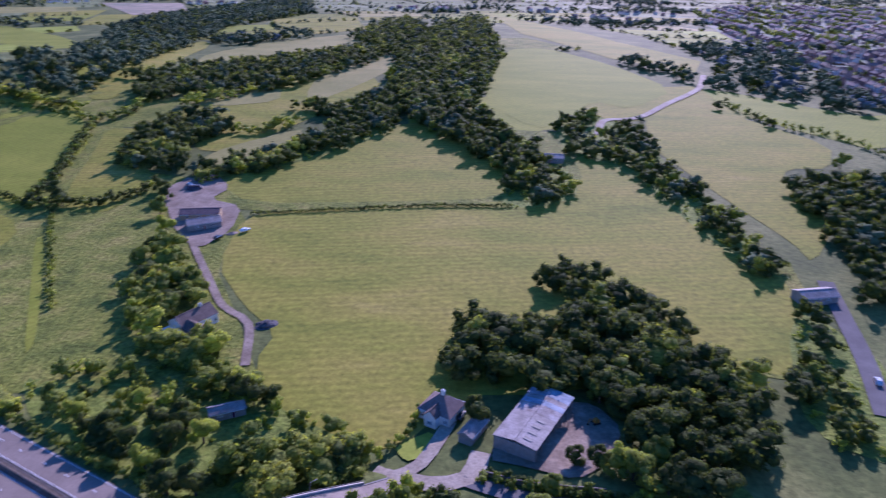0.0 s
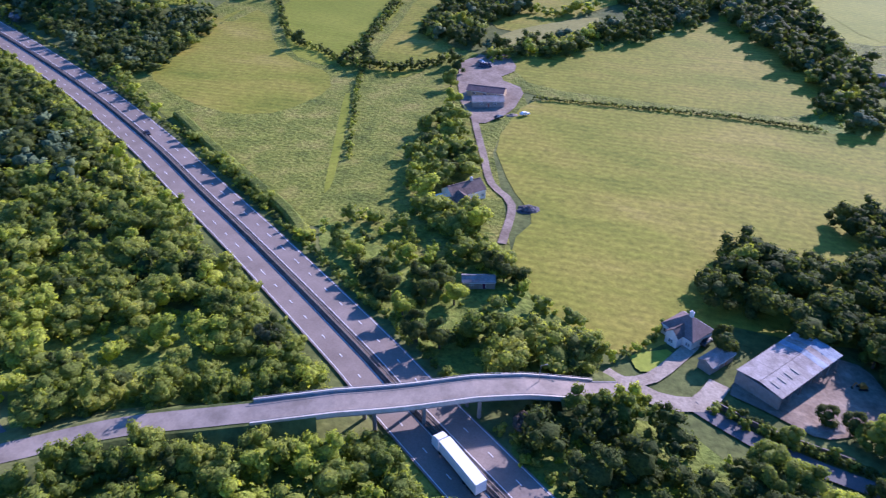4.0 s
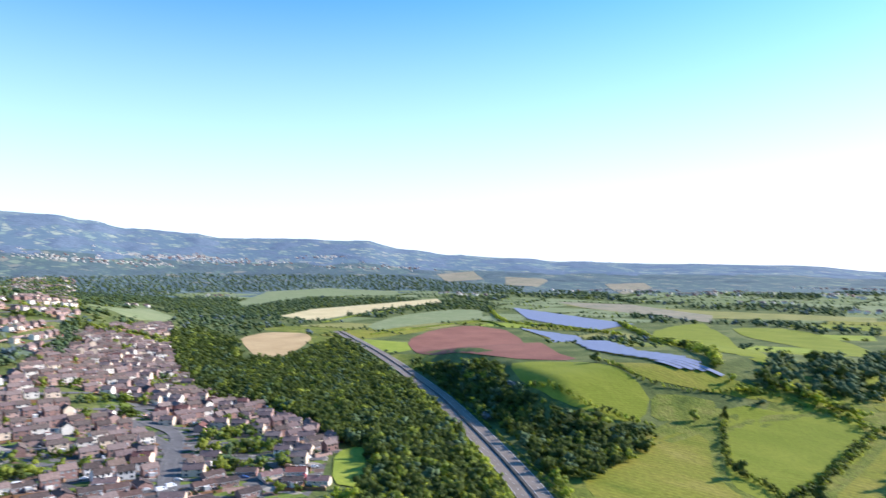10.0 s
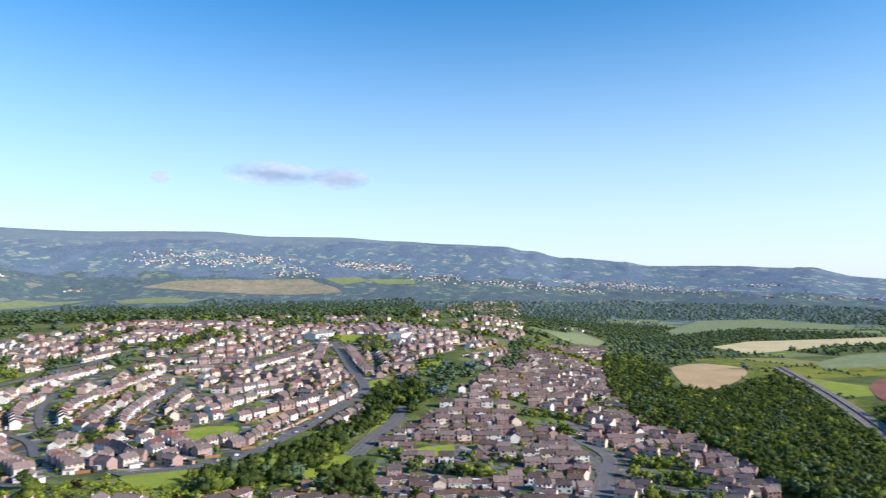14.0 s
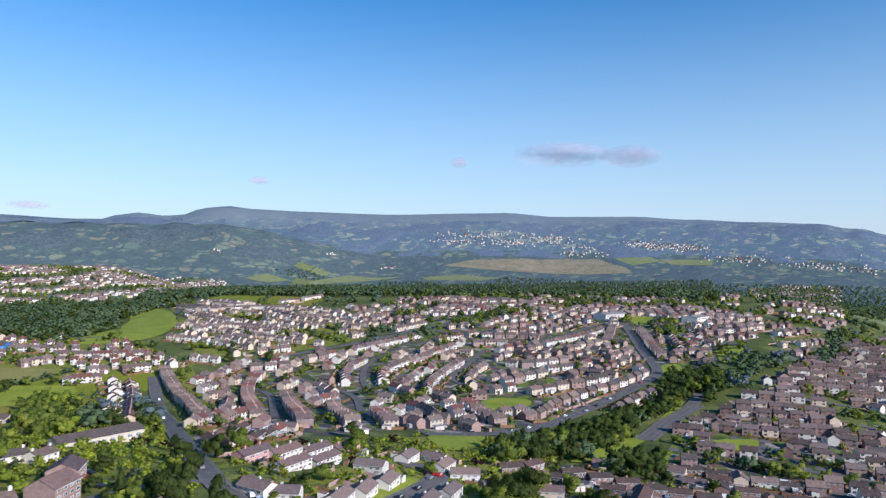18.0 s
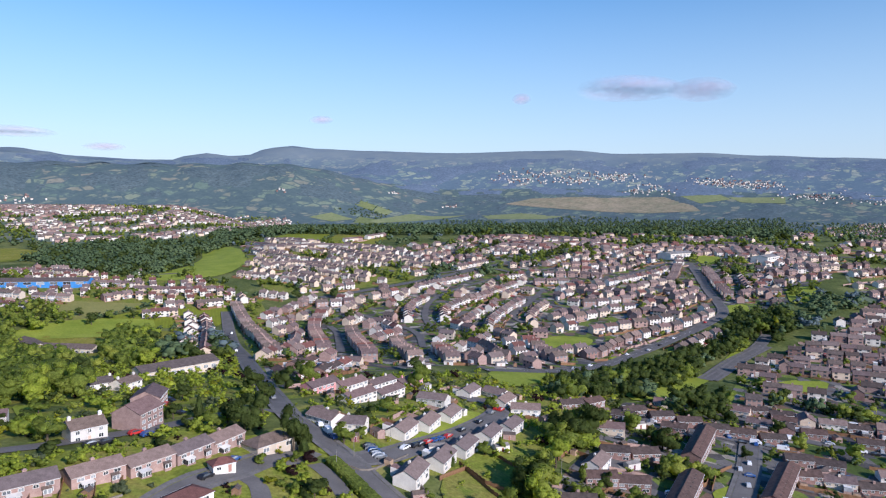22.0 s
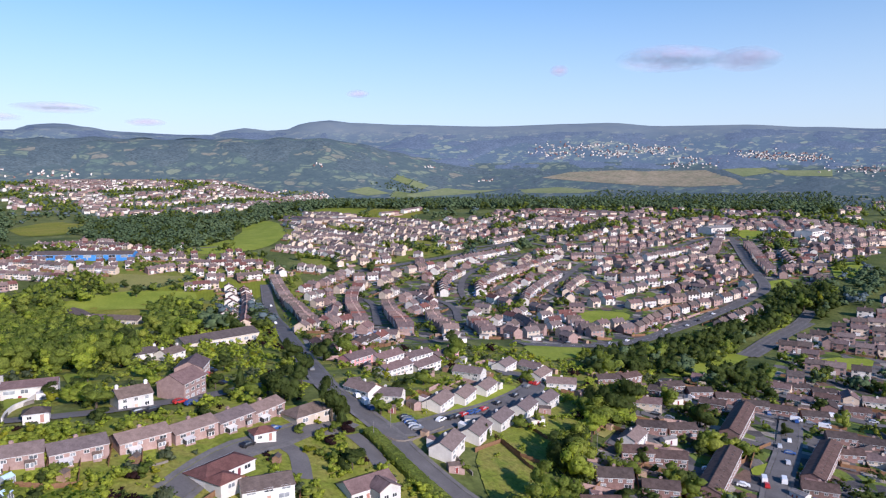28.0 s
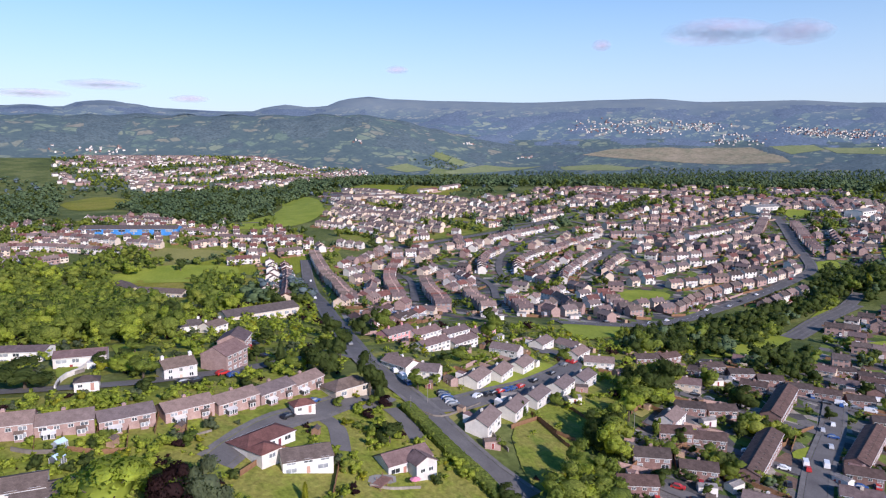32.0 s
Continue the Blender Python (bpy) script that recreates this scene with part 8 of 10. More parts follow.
def town_mesh(name, rows, label):
    vs, fs, mi = [], [], []
    for x, y, t, style, *wide in rows:
        r = math.hypot(x, y)
        w, d = (rng.uniform(8.2, 11.2), 6.9) if style != "terrace" else (6.35, 7.5)
        if r > 2300:
            w, d = rng.uniform(6, 10), 5.5
        if wide:
            w = wide[0]
        e, rise = rng.uniform(4.1, 4.7), rng.uniform(1.8, 2.4)
        c, s = math.cos(radians(t)), math.sin(radians(t))
        g = ground(x, y) + 0.2
        wall = int(rng.choice({"estate": [0, 2, 1, 2, 1], "dim": [0, 1, 2, 9, 9, 2], "pale": [1, 1, 0], "terrace": [0, 0, 1], "white": [0, 0, 1, 9, 2], "far": [0, 0, 0, 9]}[style]))
        roof = int(rng.choice({"estate": [7, 4, 7, 4, 4, 5], "dim": [3, 3, 8, 7, 4], "pale": [4, 7], "terrace": [5, 4, 4], "white": [3, 7, 4, 7], "far": [7, 7, 4]}[style]))
        if r < 800:
            pieces = [(gable(w, d, e, rise), wall), (gable_roof(w, d, e, rise), roof)]
        else:
            gv, gf = gable(w, d, e, rise)
            a, b2 = w / 2 + 0.2, d / 2 + 0.35
            rv = [(-a, -b2, e - 0.1), (a, -b2, e - 0.1), (a, 0, e + rise + 0.15), (-a, 0, e + rise + 0.15), (-a, b2, e - 0.1), (a, b2, e - 0.1)]
            pieces = [((gv, gf[:4]), wall), ((rv, [(0, 1, 2, 3), (3, 2, 5, 4)]), roof)]
        if r < 1000:
            ws, wf = [], []
            for k in (-0.3, 0.3):
                for zz in (0.8, 3.1):
                    for sd in (-1, 1):
                        yy = sd * (d / 2 + 0.03)
                        b = len(ws)
                        ws += [(k * w - 0.85, yy, zz), (k * w + 0.85, yy, zz), (k * w + 0.85, yy, zz + 1.25), (k * w - 0.85, yy, zz + 1.25)]
                        wf.append((b, b + 1, b + 2, b + 3) if sd < 0 else (b + 3, b + 2, b + 1, b))
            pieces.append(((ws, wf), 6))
            cs, cf = [], []
            box(cs, cf, -0.5, 0.5, -0.4, 0.4, e + rise - 0.5, e + rise + 1.2)
            pieces.append(((cs, cf), 2))
            if rng.random() < 0.4:
                cs, cf = [], []
                k = rng.uniform(-0.3, 0.3) * w
                box(cs, cf, k - 1.5, k + 1.5, -d / 2 - 2.6, -d / 2, -1, 2.5)
                pieces.append(((cs, cf), 0))
        for (pv, pf), m in pieces:
            b = len(vs)
            vs += [(x + px * c - py * s, y + px * s + py * c, g + pz) for px, py, pz in pv]
            fs += [tuple(i + b for i in f) for f in pf]
            mi += [m] * len(pf)
    ob = mesh_object(name, vs, fs, ["render_white", "render_cream", "brick", "tile_grey", "tile_brown", "tile_red", "window_glass", "tile_pale", "tile_dark", "brick_dark"], mi)
    return tagged(ob, label, "houses", kind="stuff")


town_mesh("town_houses", far_rows, "dense rows of pale houses with brown and grey roofs")

# ---- woods and hedges ----
block_line(DUAL, 9.5)
block_line([(x, y) for x, y, z in BRIDGE], 3.6)
for name, width, mat, line in LANES:
    block_line(line, width / 2 + 1.5)
for x, y, r in HOUSE_SPOTS:
    block_disc(x, y, r)
for name, mat, poly in FIELDS:
    if name in ("yard", "lawn", "car_park", "park_grass", "farm_yard", "meadow", "stubble_field", "ploughed_field"):
        cx, cy = [p[0] for p in poly], [p[1] for p in poly]
        small = max(max(cx) - min(cx), max(cy) - min(cy)) < 90
        if small:
            g = 2.5
            for i in range(int((max(cx) - min(cx)) / g) + 1):
                for j in range(int((max(cy) - min(cy)) / g) + 1):
                    p = (min(cx) + i * g, min(cy) + j * g)
                    if inside(p, poly):
                        BLOCK.add((int(p[0] // CELL), int(p[1] // CELL)))
for glade in (FIELDS[3][2], FIELDS[4][2]):
    cx, cy = [p[0] for p in glade], [p[1] for p in glade]
    for i in range(int((max(cx) - min(cx)) / 2.5) + 1):
        for j in range(int((max(cy) - min(cy)) / 2.5) + 1):
            p = (min(cx) + i * 2.5, min(cy) + j * 2.5)
            if inside(p, glade):
                BLOCK.add((int(p[0] // CELL), int(p[1] // CELL)))
for name, mat, lawn in MORE_GRASS[1:]:
    cx, cy = [p[0] for p in lawn], [p[1] for p in lawn]
    for i in range(int((max(cx) - min(cx)) / 1.5) + 1):
        for j in range(int((max(cy) - min(cy)) / 1.5) + 1):
            p = (min(cx) + i * 1.5, min(cy) + j * 1.5)
            if inside(p, lawn):
                BLOCK.add((int(p[0] // CELL), int(p[1] // CELL)))
OPEN = [(min(x for x, y in p), max(x for x, y in p), min(y for x, y in p), max(y for x, y in p), p)
        for p in [f[2] for f in FIELDS if f[0] in ("meadow", "stubble_field", "ploughed_field") and math.hypot(*f[2][0]) > 700] + SOLAR]


def in_open(x, y):
    return any(a <= x <= b and c <= y <= d and inside((x, y), p) for a, b, c, d, p in OPEN)


LEAFY = ["foliage", "foliage_light", "foliage_dark", "foliage", "foliage_light"]
FAR_LEAFY = ["foliage_far_hazed", "foliage_dark", "foliage_far_hazed", "foliage_dark"]
for k, (name, gap, lo, hi, poly) in enumerate(WOODS):
    r = math.hypot(sum(p[0] for p in poly), sum(p[1] for p in poly)) / len(poly)
    # near copses by the barn: backlit shade is put into darker leaf colours
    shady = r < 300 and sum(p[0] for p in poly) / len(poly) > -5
    young = hi <= 10 and r < 420
    if young:
        drape("scrub_ground", poly, "scrub", 0.06 + 0.002 * k, "rough green undergrowth between young trees", "ground", soft=1)
    forest("woodland", [q for q in scatter(poly, gap, lo, hi, 0.7 if young else 1.0) if not in_open(q[0], q[1])], ["foliage_dark", "foliage_dark", "foliage"] if shady else LEAFY if r < 300 or (r < 700 and poly[0][1] < -150) else ["foliage_dark", "foliage_far_hazed", "foliage_dark", "foliage"] if r < 800 else FAR_LEAFY, "dense mixed broadleaf woodland in summer leaf", "woodland")
    if young:
        forest("undergrowth", scatter(poly, gap * 0.8, 1.2, 3.6, 0.6, 1.3), ["foliage_light", "foliage"], "bright green bushes and scrub under the trees", "bushes")
for gap, high, wide, line in HEDGES:
    if wide == 6:
        vs, fs = [], []
        prof = [(-0.5, -0.3), (-0.5, 0.75), (-0.3, 0.95), (0.3, 0.95), (0.5, 0.75), (0.5, -0.3)]
        for q, s in sides(smooth_line(line, 1.2)):
            k = rng.uniform(0.92, 1.05)
            vs += [(q.x + s.x * a * 4.2 * k, q.y + s.y * a * 4.2 * k, ground(q.x, q.y) + b * 2.8 * rng.uniform(0.95, 1.05)) for a, b in prof]
        fs = [(6 * i + e, 6 * i + e + 1, 6 * i + e + 7, 6 * i + e + 6) for i in range(len(vs) // 6 - 1) for e in range(5)]
        tagged(mesh_object("roadside_hedge", vs, fs, "foliage"), "thick clipped bright green hedge along the street", "hedge")
        forest("hedge_leaves", [(x, y, 2.9, 2.4) for off in (-1.5, 0.0, 1.5) for x, y, h, w in hedge_spots([tuple(q + s * off) for q, s in sides(smooth_line(line, 3))], 1.3, 3, 0.6)], ["foliage", "foliage_light", "foliage"], "leafy face of the clipped hedge", "hedge", anywhere=True)
        continue
    forest("hedgerow", hedge_spots(line, gap, high, wide), ["foliage_light", "foliage"] if wide == 6 else ["foliage_dark", "foliage"] if gap < 3 else LEAFY, "overgrown green field hedgerow with small trees", "hedge", anywhere=gap < 3.1)


# trees on the slopes of the bridge approaches
for lo, hi in ((0, 3), (7, 12)):
    part_line = [(x, y) for x, y, z in BRIDGE[lo:hi]]
    for off in (-6.5, 6.5, -11.0, 11.0):
        moved = [tuple(q + s * off) for q, s in sides([Vector(p) for p in part_line])]
        forest("approach_trees", [(x, y, h + 2.0, w) for x, y, h, w in hedge_spots(moved, 4.5, 7.0, 5.0)], LEAFY, "dense roadside trees beside the bridge approach", "trees")

# trees and scrub close along the carriageway
edge_line = [p for p in DUAL if math.hypot(*p) < 760]
for off, gap, high, wide in ((-12.2, 4.0, 6.0, 5.5), (-16.5, 5.0, 8.0, 7.0), (-21.5, 6.0, 8.5, 8.0), (11.8, 3.2, 2.6, 3.2)):
    moved = [tuple(q + s * off) for q, s in sides(smooth_line(edge_line, 12))]
    forest("roadside_trees", hedge_spots(moved, gap, high, wide), LEAFY, "roadside trees and scrub along the dual carriageway", "trees")


# ---- plots: fences, drives, patios, lawns, sheds, extensions and parked cars of the rows ----
PLOT_MATS = ["fence_wood", "brick", "paving", "asphalt", "mown", "straw", "dirt", "render_white", "tile_grey", "shed_wood", "window_glass", "car_white", "car_silver", "car_grey", "car_black", "car_blue", "car_red", "tile_brown", "concrete"]
PM = {m: i for i, m in enumerate(PLOT_MATS)}


def build_plots(rows):
    vs, fs, mi = [], [], []
    for x, y, t, half in rows:
        r = math.hypot(x, y)
        if r > 1150:
            continue
        c, s = math.cos(radians(t)), math.sin(radians(t))
        at = lambda a, b: (x + a * c - b * s, y + a * s + b * c)
        def clear(a, b):
            p = at(a, b)
            return not blocked(*p, 0)
        def solid(a0, a1, b0, b1, low, high, mat, cap=None):
            n = len(vs)
            for h in (None, high):
                for a, b in ((a0, b0), (a1, b0), (a1, b1), (a0, b1)):
                    px, py = at(a, b)
                    vs.append((px, py, ground(px, py) + (low if h is None else h)))
            fs.extend([(n + 4, n + 5, n + 6, n + 7), (n, n + 1, n + 5, n + 4), (n + 1, n + 2, n + 6, n + 5), (n + 2, n + 3, n + 7, n + 6), (n + 3, n, n + 4, n + 7)])
            mi.extend([PM[cap or mat]] + [PM[mat]] * 4)
        def patch(a0, a1, b0, b1, mat, lift):
            n = len(vs)
            for a, b in ((a0, b0), (a1, b0), (a1, b1), (a0, b1)):
                px, py = at(a, b)
                vs.append((px, py, lifted(px, py, lift)))
            fs.append((n, n + 1, n + 2, n + 3))
            mi.append(PM[mat])
        wall = "fence_wood" if rng.random() < 0.7 else "brick"
        end = rng.uniform(10.5, 12.5)
        if clear(half, 8) and clear(half, end):
            solid(half - 0.05, half + 0.05, 3.8, end, -0.5, 1.7, wall)
        if clear(0, end):
            solid(-half, half, end, end + 0.1, -0.5, 1.7, wall)
        if clear(0, -6.4) and half > 4 and rng.random() < 0.7:
            solid(-half, half * 0.4, -6.5, -6.3, -0.5, 0.8, "brick" if rng.random() < 0.5 else "concrete")
        if clear(0, 5):
            patch(-half + 0.5, half - 0.5, 3.9, rng.uniform(5.6, 8), ["paving", "paving", "concrete", "dirt"][int(rng.integers(4))], 0.2)
        k = int(rng.integers(6))
        if k < 5 and clear(0, 9):
            patch(-half + 0.6, half - 0.6, 8.1, end - 0.3, ["mown", "mown", "straw", "dirt", "paving"][k], 0.21)
        if half > 4 and clear(half - 2, -5):
            patch(half - 3.3, half - 0.3, -7.0, -3.9 if rng.random() < 0.5 else 4.0, ["paving", "asphalt", "asphalt", "concrete"][int(rng.integers(4))], 0.22)
            if rng.random() < 0.65:
                col = ["car_white", "car_silver", "car_grey", "car_black", "car_blue", "car_red"][int(rng.integers(6))]
                a, b = half - 1.8, -4.2
                solid(a - 0.85, a + 0.85, b - 2.0, b + 2.0, 0.4, 1.1, col)
                solid(a - 0.72, a + 0.72, b - 1.2, b + 0.9, 0.5, 1.65, "window_glass", col)
        if rng.random() < 0.5 and clear(half - 2, end - 1.8):
            a, b = (half - 2) * rng.choice([-1, 1]), end - 1.8
            solid(a - 1.3, a + 1.3, b - 1.0, b + 1.0, -0.4, 2.2, "shed_wood", "tile_grey")
        if rng.random() < 0.4 and half > 4:
            a = rng.uniform(-2.5, 2.0)
            if rng.random() < 0.5:
                solid(a - 1.7, a + 1.7, 3.5, 6.2, -0.6, 2.7, "render_white", "tile_brown")
            else:
                solid(a - 1.5, a + 1.5, 3.5, 6.0, -0.6, 0.9, "brick")
                solid(a - 1.4, a + 1.4, 3.5, 5.9, 0.85, 2.6, "window_glass", "render_white")
        for _ in range(3 if r < 800 else 2):
            if rng.random() < 0.75:
                q = at(rng.uniform(-half, half), rng.choice([rng.uniform(5, end + 1), rng.uniform(8, end + 1), rng.uniform(-6.4, -4.5)]))
                h = rng.uniform(0.9, 3.4)
                garden_spots.append((q[0], q[1], h, h * rng.uniform(0.9, 1.4)))
    ob = mesh_object("garden_plots", vs, fs, PLOT_MATS, mi)
    tagged(ob, "back gardens with fences, sheds, patios, drives and parked cars", "gardens", kind="stuff")


build_plots(plots + [(x, y, t, 6.6) for kind, x, y, t, size in HOUSES if kind in ("brick_pair", "white_semi", "pastel_terrace", "pink_terrace")])

for run in street_lines:
    block_line(run, 4)
forest("garden_trees", garden_spots, ["foliage", "foliage_dark", "foliage_dark", "foliage_far_hazed"], "small garden trees and shrubs between houses", "garden trees")

# ---- open farmland beyond: small fields, hedges, copses and hamlets ----
KNOWN = SOLAR + [p for _, _, p in FIELDS] + [p for *_, p in WOODS] + [p for *_, p in ZONES]
BOXES = [(min(x for x, y in p), max(x for x, y in p), min(y for x, y in p), max(y for x, y in p), p) for p in KNOWN]


def known(x, y):
    return any(a <= x <= b and c <= y <= d and inside((x, y), p) for a, b, c, d, p in BOXES)


def farmland():
    CX, CY, tilt = 125.0, 95.0, 0.35
    ct, st = math.cos(tilt), math.sin(tilt)
    cache = {}
    def corner(i, j):
        if (i, j) not in cache:
            n = noise.noise_vector((i * 0.73, j * 0.61, 1.5))
            u, v = i * CX + n.x * 55, j * CY + n.y * 45
            cache[(i, j)] = (u * ct - v * st, u * st + v * ct)
        return cache[(i, j)]
    patches = {}
    copses, hedges, hamlets = [], [], []
    for i in range(-27, 27):
        for j in range(-33, 33):
            q = [corner(i, j), corner(i + 1, j), corner(i + 1, j + 1), corner(i, j + 1)]
            cx, cy = sum(p[0] for p in q) / 4, sum(p[1] for p in q) / 4
            r, a = math.hypot(cx, cy), math.degrees(math.atan2(-cx, cy))
            if not (420 < r < (1500 if a > 128 else 3080 if a > 58 else 2450)) or not (-48 < a < 175) or known(cx, cy):
                continue
            k = noise.noise((cx / 260, cy / 260, 7.0))
            house_side = a > 68
            if k > (0.12 if not house_side else -0.05):
                n = int(CX * CY / (330 if r > 2300 else 360 if r > 900 else 170))
                for _ in range(n):
                    s, t = rng.random(), rng.random()
                    x = (q[0][0] * (1 - s) + q[1][0] * s) * (1 - t) + (q[3][0] * (1 - s) + q[2][0] * s) * t
                    y = (q[0][1] * (1 - s) + q[1][1] * s) * (1 - t) + (q[3][1] * (1 - s) + q[2][1] * s) * t
                    if not known(x, y):
                        h = rng.uniform(7, 13)
                        copses.append((x, y, h, h * 1.3))
                continue
            if r > 900 and rng.random() < 0.1:
                for _ in range(9):
                    x, y = cx + rng.uniform(-55, 55), cy + rng.uniform(-42, 42)
                    if free(x, y, 5) and not known(x, y):
                        take(x, y, 5)
                        hamlets.append((x, y, rng.uniform(0, 360), "far"))
            mat = ["lush", "hay", "straw", "rough", "rough", "lush", "hay", "mown"][int(rng.integers(8))]
            # far patches take the haze-tinted field colours
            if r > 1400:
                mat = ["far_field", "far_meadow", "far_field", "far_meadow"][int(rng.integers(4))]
            vs, fs = patches.setdefault(mat, ([], []))
            b, n = len(vs), 5
            for t in range(n + 1):
                for s in range(n + 1):
                    s1, t1 = 0.03 + 0.94 * s / n, 0.03 + 0.94 * t / n
                    x = (q[0][0] * (1 - s1) + q[1][0] * s1) * (1 - t1) + (q[3][0] * (1 - s1) + q[2][0] * s1) * t1
                    y = (q[0][1] * (1 - s1) + q[1][1] * s1) * (1 - t1) + (q[3][1] * (1 - s1) + q[2][1] * s1) * t1
                    vs.append((x, y, lifted(x, y, 0.05)))
            for t in range(n):
                for s in range(n):
                    e = b + t * (n + 1) + s
                    fs.append((e, e + 1, e + n + 2, e + n + 1))
            for p0, p1 in ((q[0], q[1]), (q[0], q[3])):
                if rng.random() < 0.85:
                    L = math.hypot(p1[0] - p0[0], p1[1] - p0[1])
                    g = 8 if r < 900 else 12 if r < 2300 else 17
                    for m in range(int(L / g)):
                        t = (m + rng.random()) * g / L
                        x, y = p0[0] + (p1[0] - p0[0]) * t, p0[1] + (p1[1] - p0[1]) * t
                        if not known(x, y):
                            h = rng.uniform(3, 8)
                            hedges.append((x, y, h, h * 1.6))
    for mat, (vs, fs) in patches.items():
        tagged(mesh_object("farmland", vs, fs, mat, smooth=True), "patchwork of small enclosed farm fields", "farmland", kind="structure")
    forest("copse", copses, ["foliage_far_hazed", "foliage_far_hazed", "foliage_hill_hazed", "foliage_dark"], "distant copses of dark broadleaf trees", "woodland")
    forest("field_hedges", hedges, ["foliage_far_hazed", "foliage", "foliage_dark"], "distant field hedges with scattered trees", "hedge")
    for x, y, w, d, n in FAR_TOWNS:
        a = math.atan2(-x, y)
        for _ in range(int(n * 1.3)):
            u, v = rng.normal() * w * 0.5, rng.normal() * d * 0.55
            hamlets.append((x + u * math.cos(a) - v * math.sin(a), y + u * math.sin(a) + v * math.cos(a), rng.uniform(0, 360), "far"))
    town_mesh("village_houses", hamlets, "scattered pale village houses in the distance")


farmland()


def far_woods():
    """Canopies of the far woods, standing on the slopes, haze put into their colour."""
    rows = [3040 * 1.0075 ** i for i in range(60)]
    seg = 760
    a0, a1 = radians(-42), radians(172)
    vs, tall = [], []
    for r in rows:
        for k in range(seg + 1):
            a = a0 + (a1 - a0) * k / seg
            x, y = -r * math.sin(a), r * math.cos(a)
            n = noise.noise((x / 210, y / 210, 2.0)) + 0.45 * noise.noise((x / 75, y / 75, 5.0))
            z = ground(x, y)
            k = min(1.0, max(0.0, (n - 0.12) / 0.22)) * step(3040, 3120, r) * (1 - step(340, 420, z)) * (0.0 if known(x, y) else 1.0)
            if any(math.hypot(x - e[0], y - e[1]) < e[2] * 0.6 for e in FAR_TOWNS):
                k = 0.0
            tall.append(k > 0.03)
            vs.append((x, y, z - 0.4 + 5 * k * rng.uniform(0.8, 1.2)))
    fs, mi = [], []
    w = seg + 1
    for i in range(len(rows) - 1):
        for k in range(seg):
            q = (i * w + k, i * w + k + 1, (i + 1) * w + k + 1, (i + 1) * w + k)
            if sum(tall[e] for e in q) >= 1:
                fs.append(q[::-1])
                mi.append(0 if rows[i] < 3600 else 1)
    ob = mesh_object("far_woodland", vs, fs, ["foliage_hill_hazed", "foliage_blue_hazed"], mi, smooth=True)
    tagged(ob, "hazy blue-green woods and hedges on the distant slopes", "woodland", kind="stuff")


far_woods()

# ---- solar farm ----
material("solar_glass", [(0.3, (0.2, 0.215, 0.29)), (0.7, (0.26, 0.275, 0.36))], 0.2, 3, rough=0.6, spec=0.2)
for poly in SOLAR:
    drape("solar_field", poly, "hay", 0.2, "grass field under rows of solar panels", "field")
    root = tagged(new("solar_farm"), "long rows of tilted blue-grey solar panels in a field", "solar farm")
    ys = [p[1] for p in poly]
    xs = [p[0] for p in poly]
    y = min(ys)
    while y < max(ys):
        vs, fs, run = [], [], [x for x in range(int(min(xs)), int(max(xs)), 6) if inside((x, y), poly)]
        for x in run:
            g = ground(x, y)
            vs += [(x, y - 2.5, g + 1.4), (x, y + 2.3, g + 1.75), (x, y + 2.3, g + 1.6), (x, y - 2.5, g + 1.25)]
        for k in range(len(run) - 1):
            fs += [(4 * k + e, 4 * k + (e + 1) % 4, 4 * k + 4 + (e + 1) % 4, 4 * k + 4 + e) for e in range(4)]
        if len(run) > 2:
            mesh_object("solar_panel", vs, fs, "solar_glass", parent=root)
        y += 5.2

# ---- single trees ----
def crown_mesh(name, vf, mats):
    me = bpy.data.meshes.new(name)
    me.from_pydata([tuple(v) for v in vf[0]], [], vf[1])
    me.materials.append(MATS[mats])
    if len(vf) > 2:
        me.polygons.foreach_set("use_smooth", np.ones(len(vf[1]), dtype=bool))
        me.normals_split_custom_set_from_vertices([tuple(v) for v in vf[2]])
    return me


def cone_crown(leaves, size, power, low=0.06, wide=0.5):
    """A conifer: leaf clumps on a tapering, tiered body."""
    vs, fs = [], []
    for _ in range(leaves):
        h = low + (1 - low) * rng.random() ** 1.2
        r = wide * (1 - h) ** power * rng.uniform(0.75, 1.1) * (0.8 + 0.25 * math.sin(h * 60))
        a = rng.uniform(0, 6.28)
        p = np.array([r * math.cos(a), r * math.sin(a), h])
        n = np.array([math.cos(a), math.sin(a), 0.35]) + rng.normal(size=3) * 0.4
        n /= np.linalg.norm(n)
        u = np.cross(n, rng.normal(size=3))
        u /= np.linalg.norm(u)
        v = np.cross(n, u)
        s = size * rng.uniform(0.6, 1.3)
        b = len(vs)
        vs += [p - u * s - v * s * 0.4, p + u * s * 0.3 - v * s, p + u * s + v * s * 0.5, p - u * s * 0.4 + v * s]
        fs.append((b, b + 1, b + 2, b + 3))
    b = len(vs)
    rows = [(low, wide * 0.8 * (1 - low) ** power), (0.4, wide * 0.8 * 0.6 ** power), (0.75, wide * 0.8 * 0.25 ** power), (0.98, 0.01)]
    for h, r in rows:
        vs += [np.array([r * math.cos(k * 1.047), r * math.sin(k * 1.047), h]) for k in range(6)]
    for i in range(3):
        fs += [(b + 6 * i + k, b + 6 * i + (k + 1) % 6, b + 6 * i + 6 + (k + 1) % 6, b + 6 * i + 6 + k) for k in range(6)]
    return vs, fs


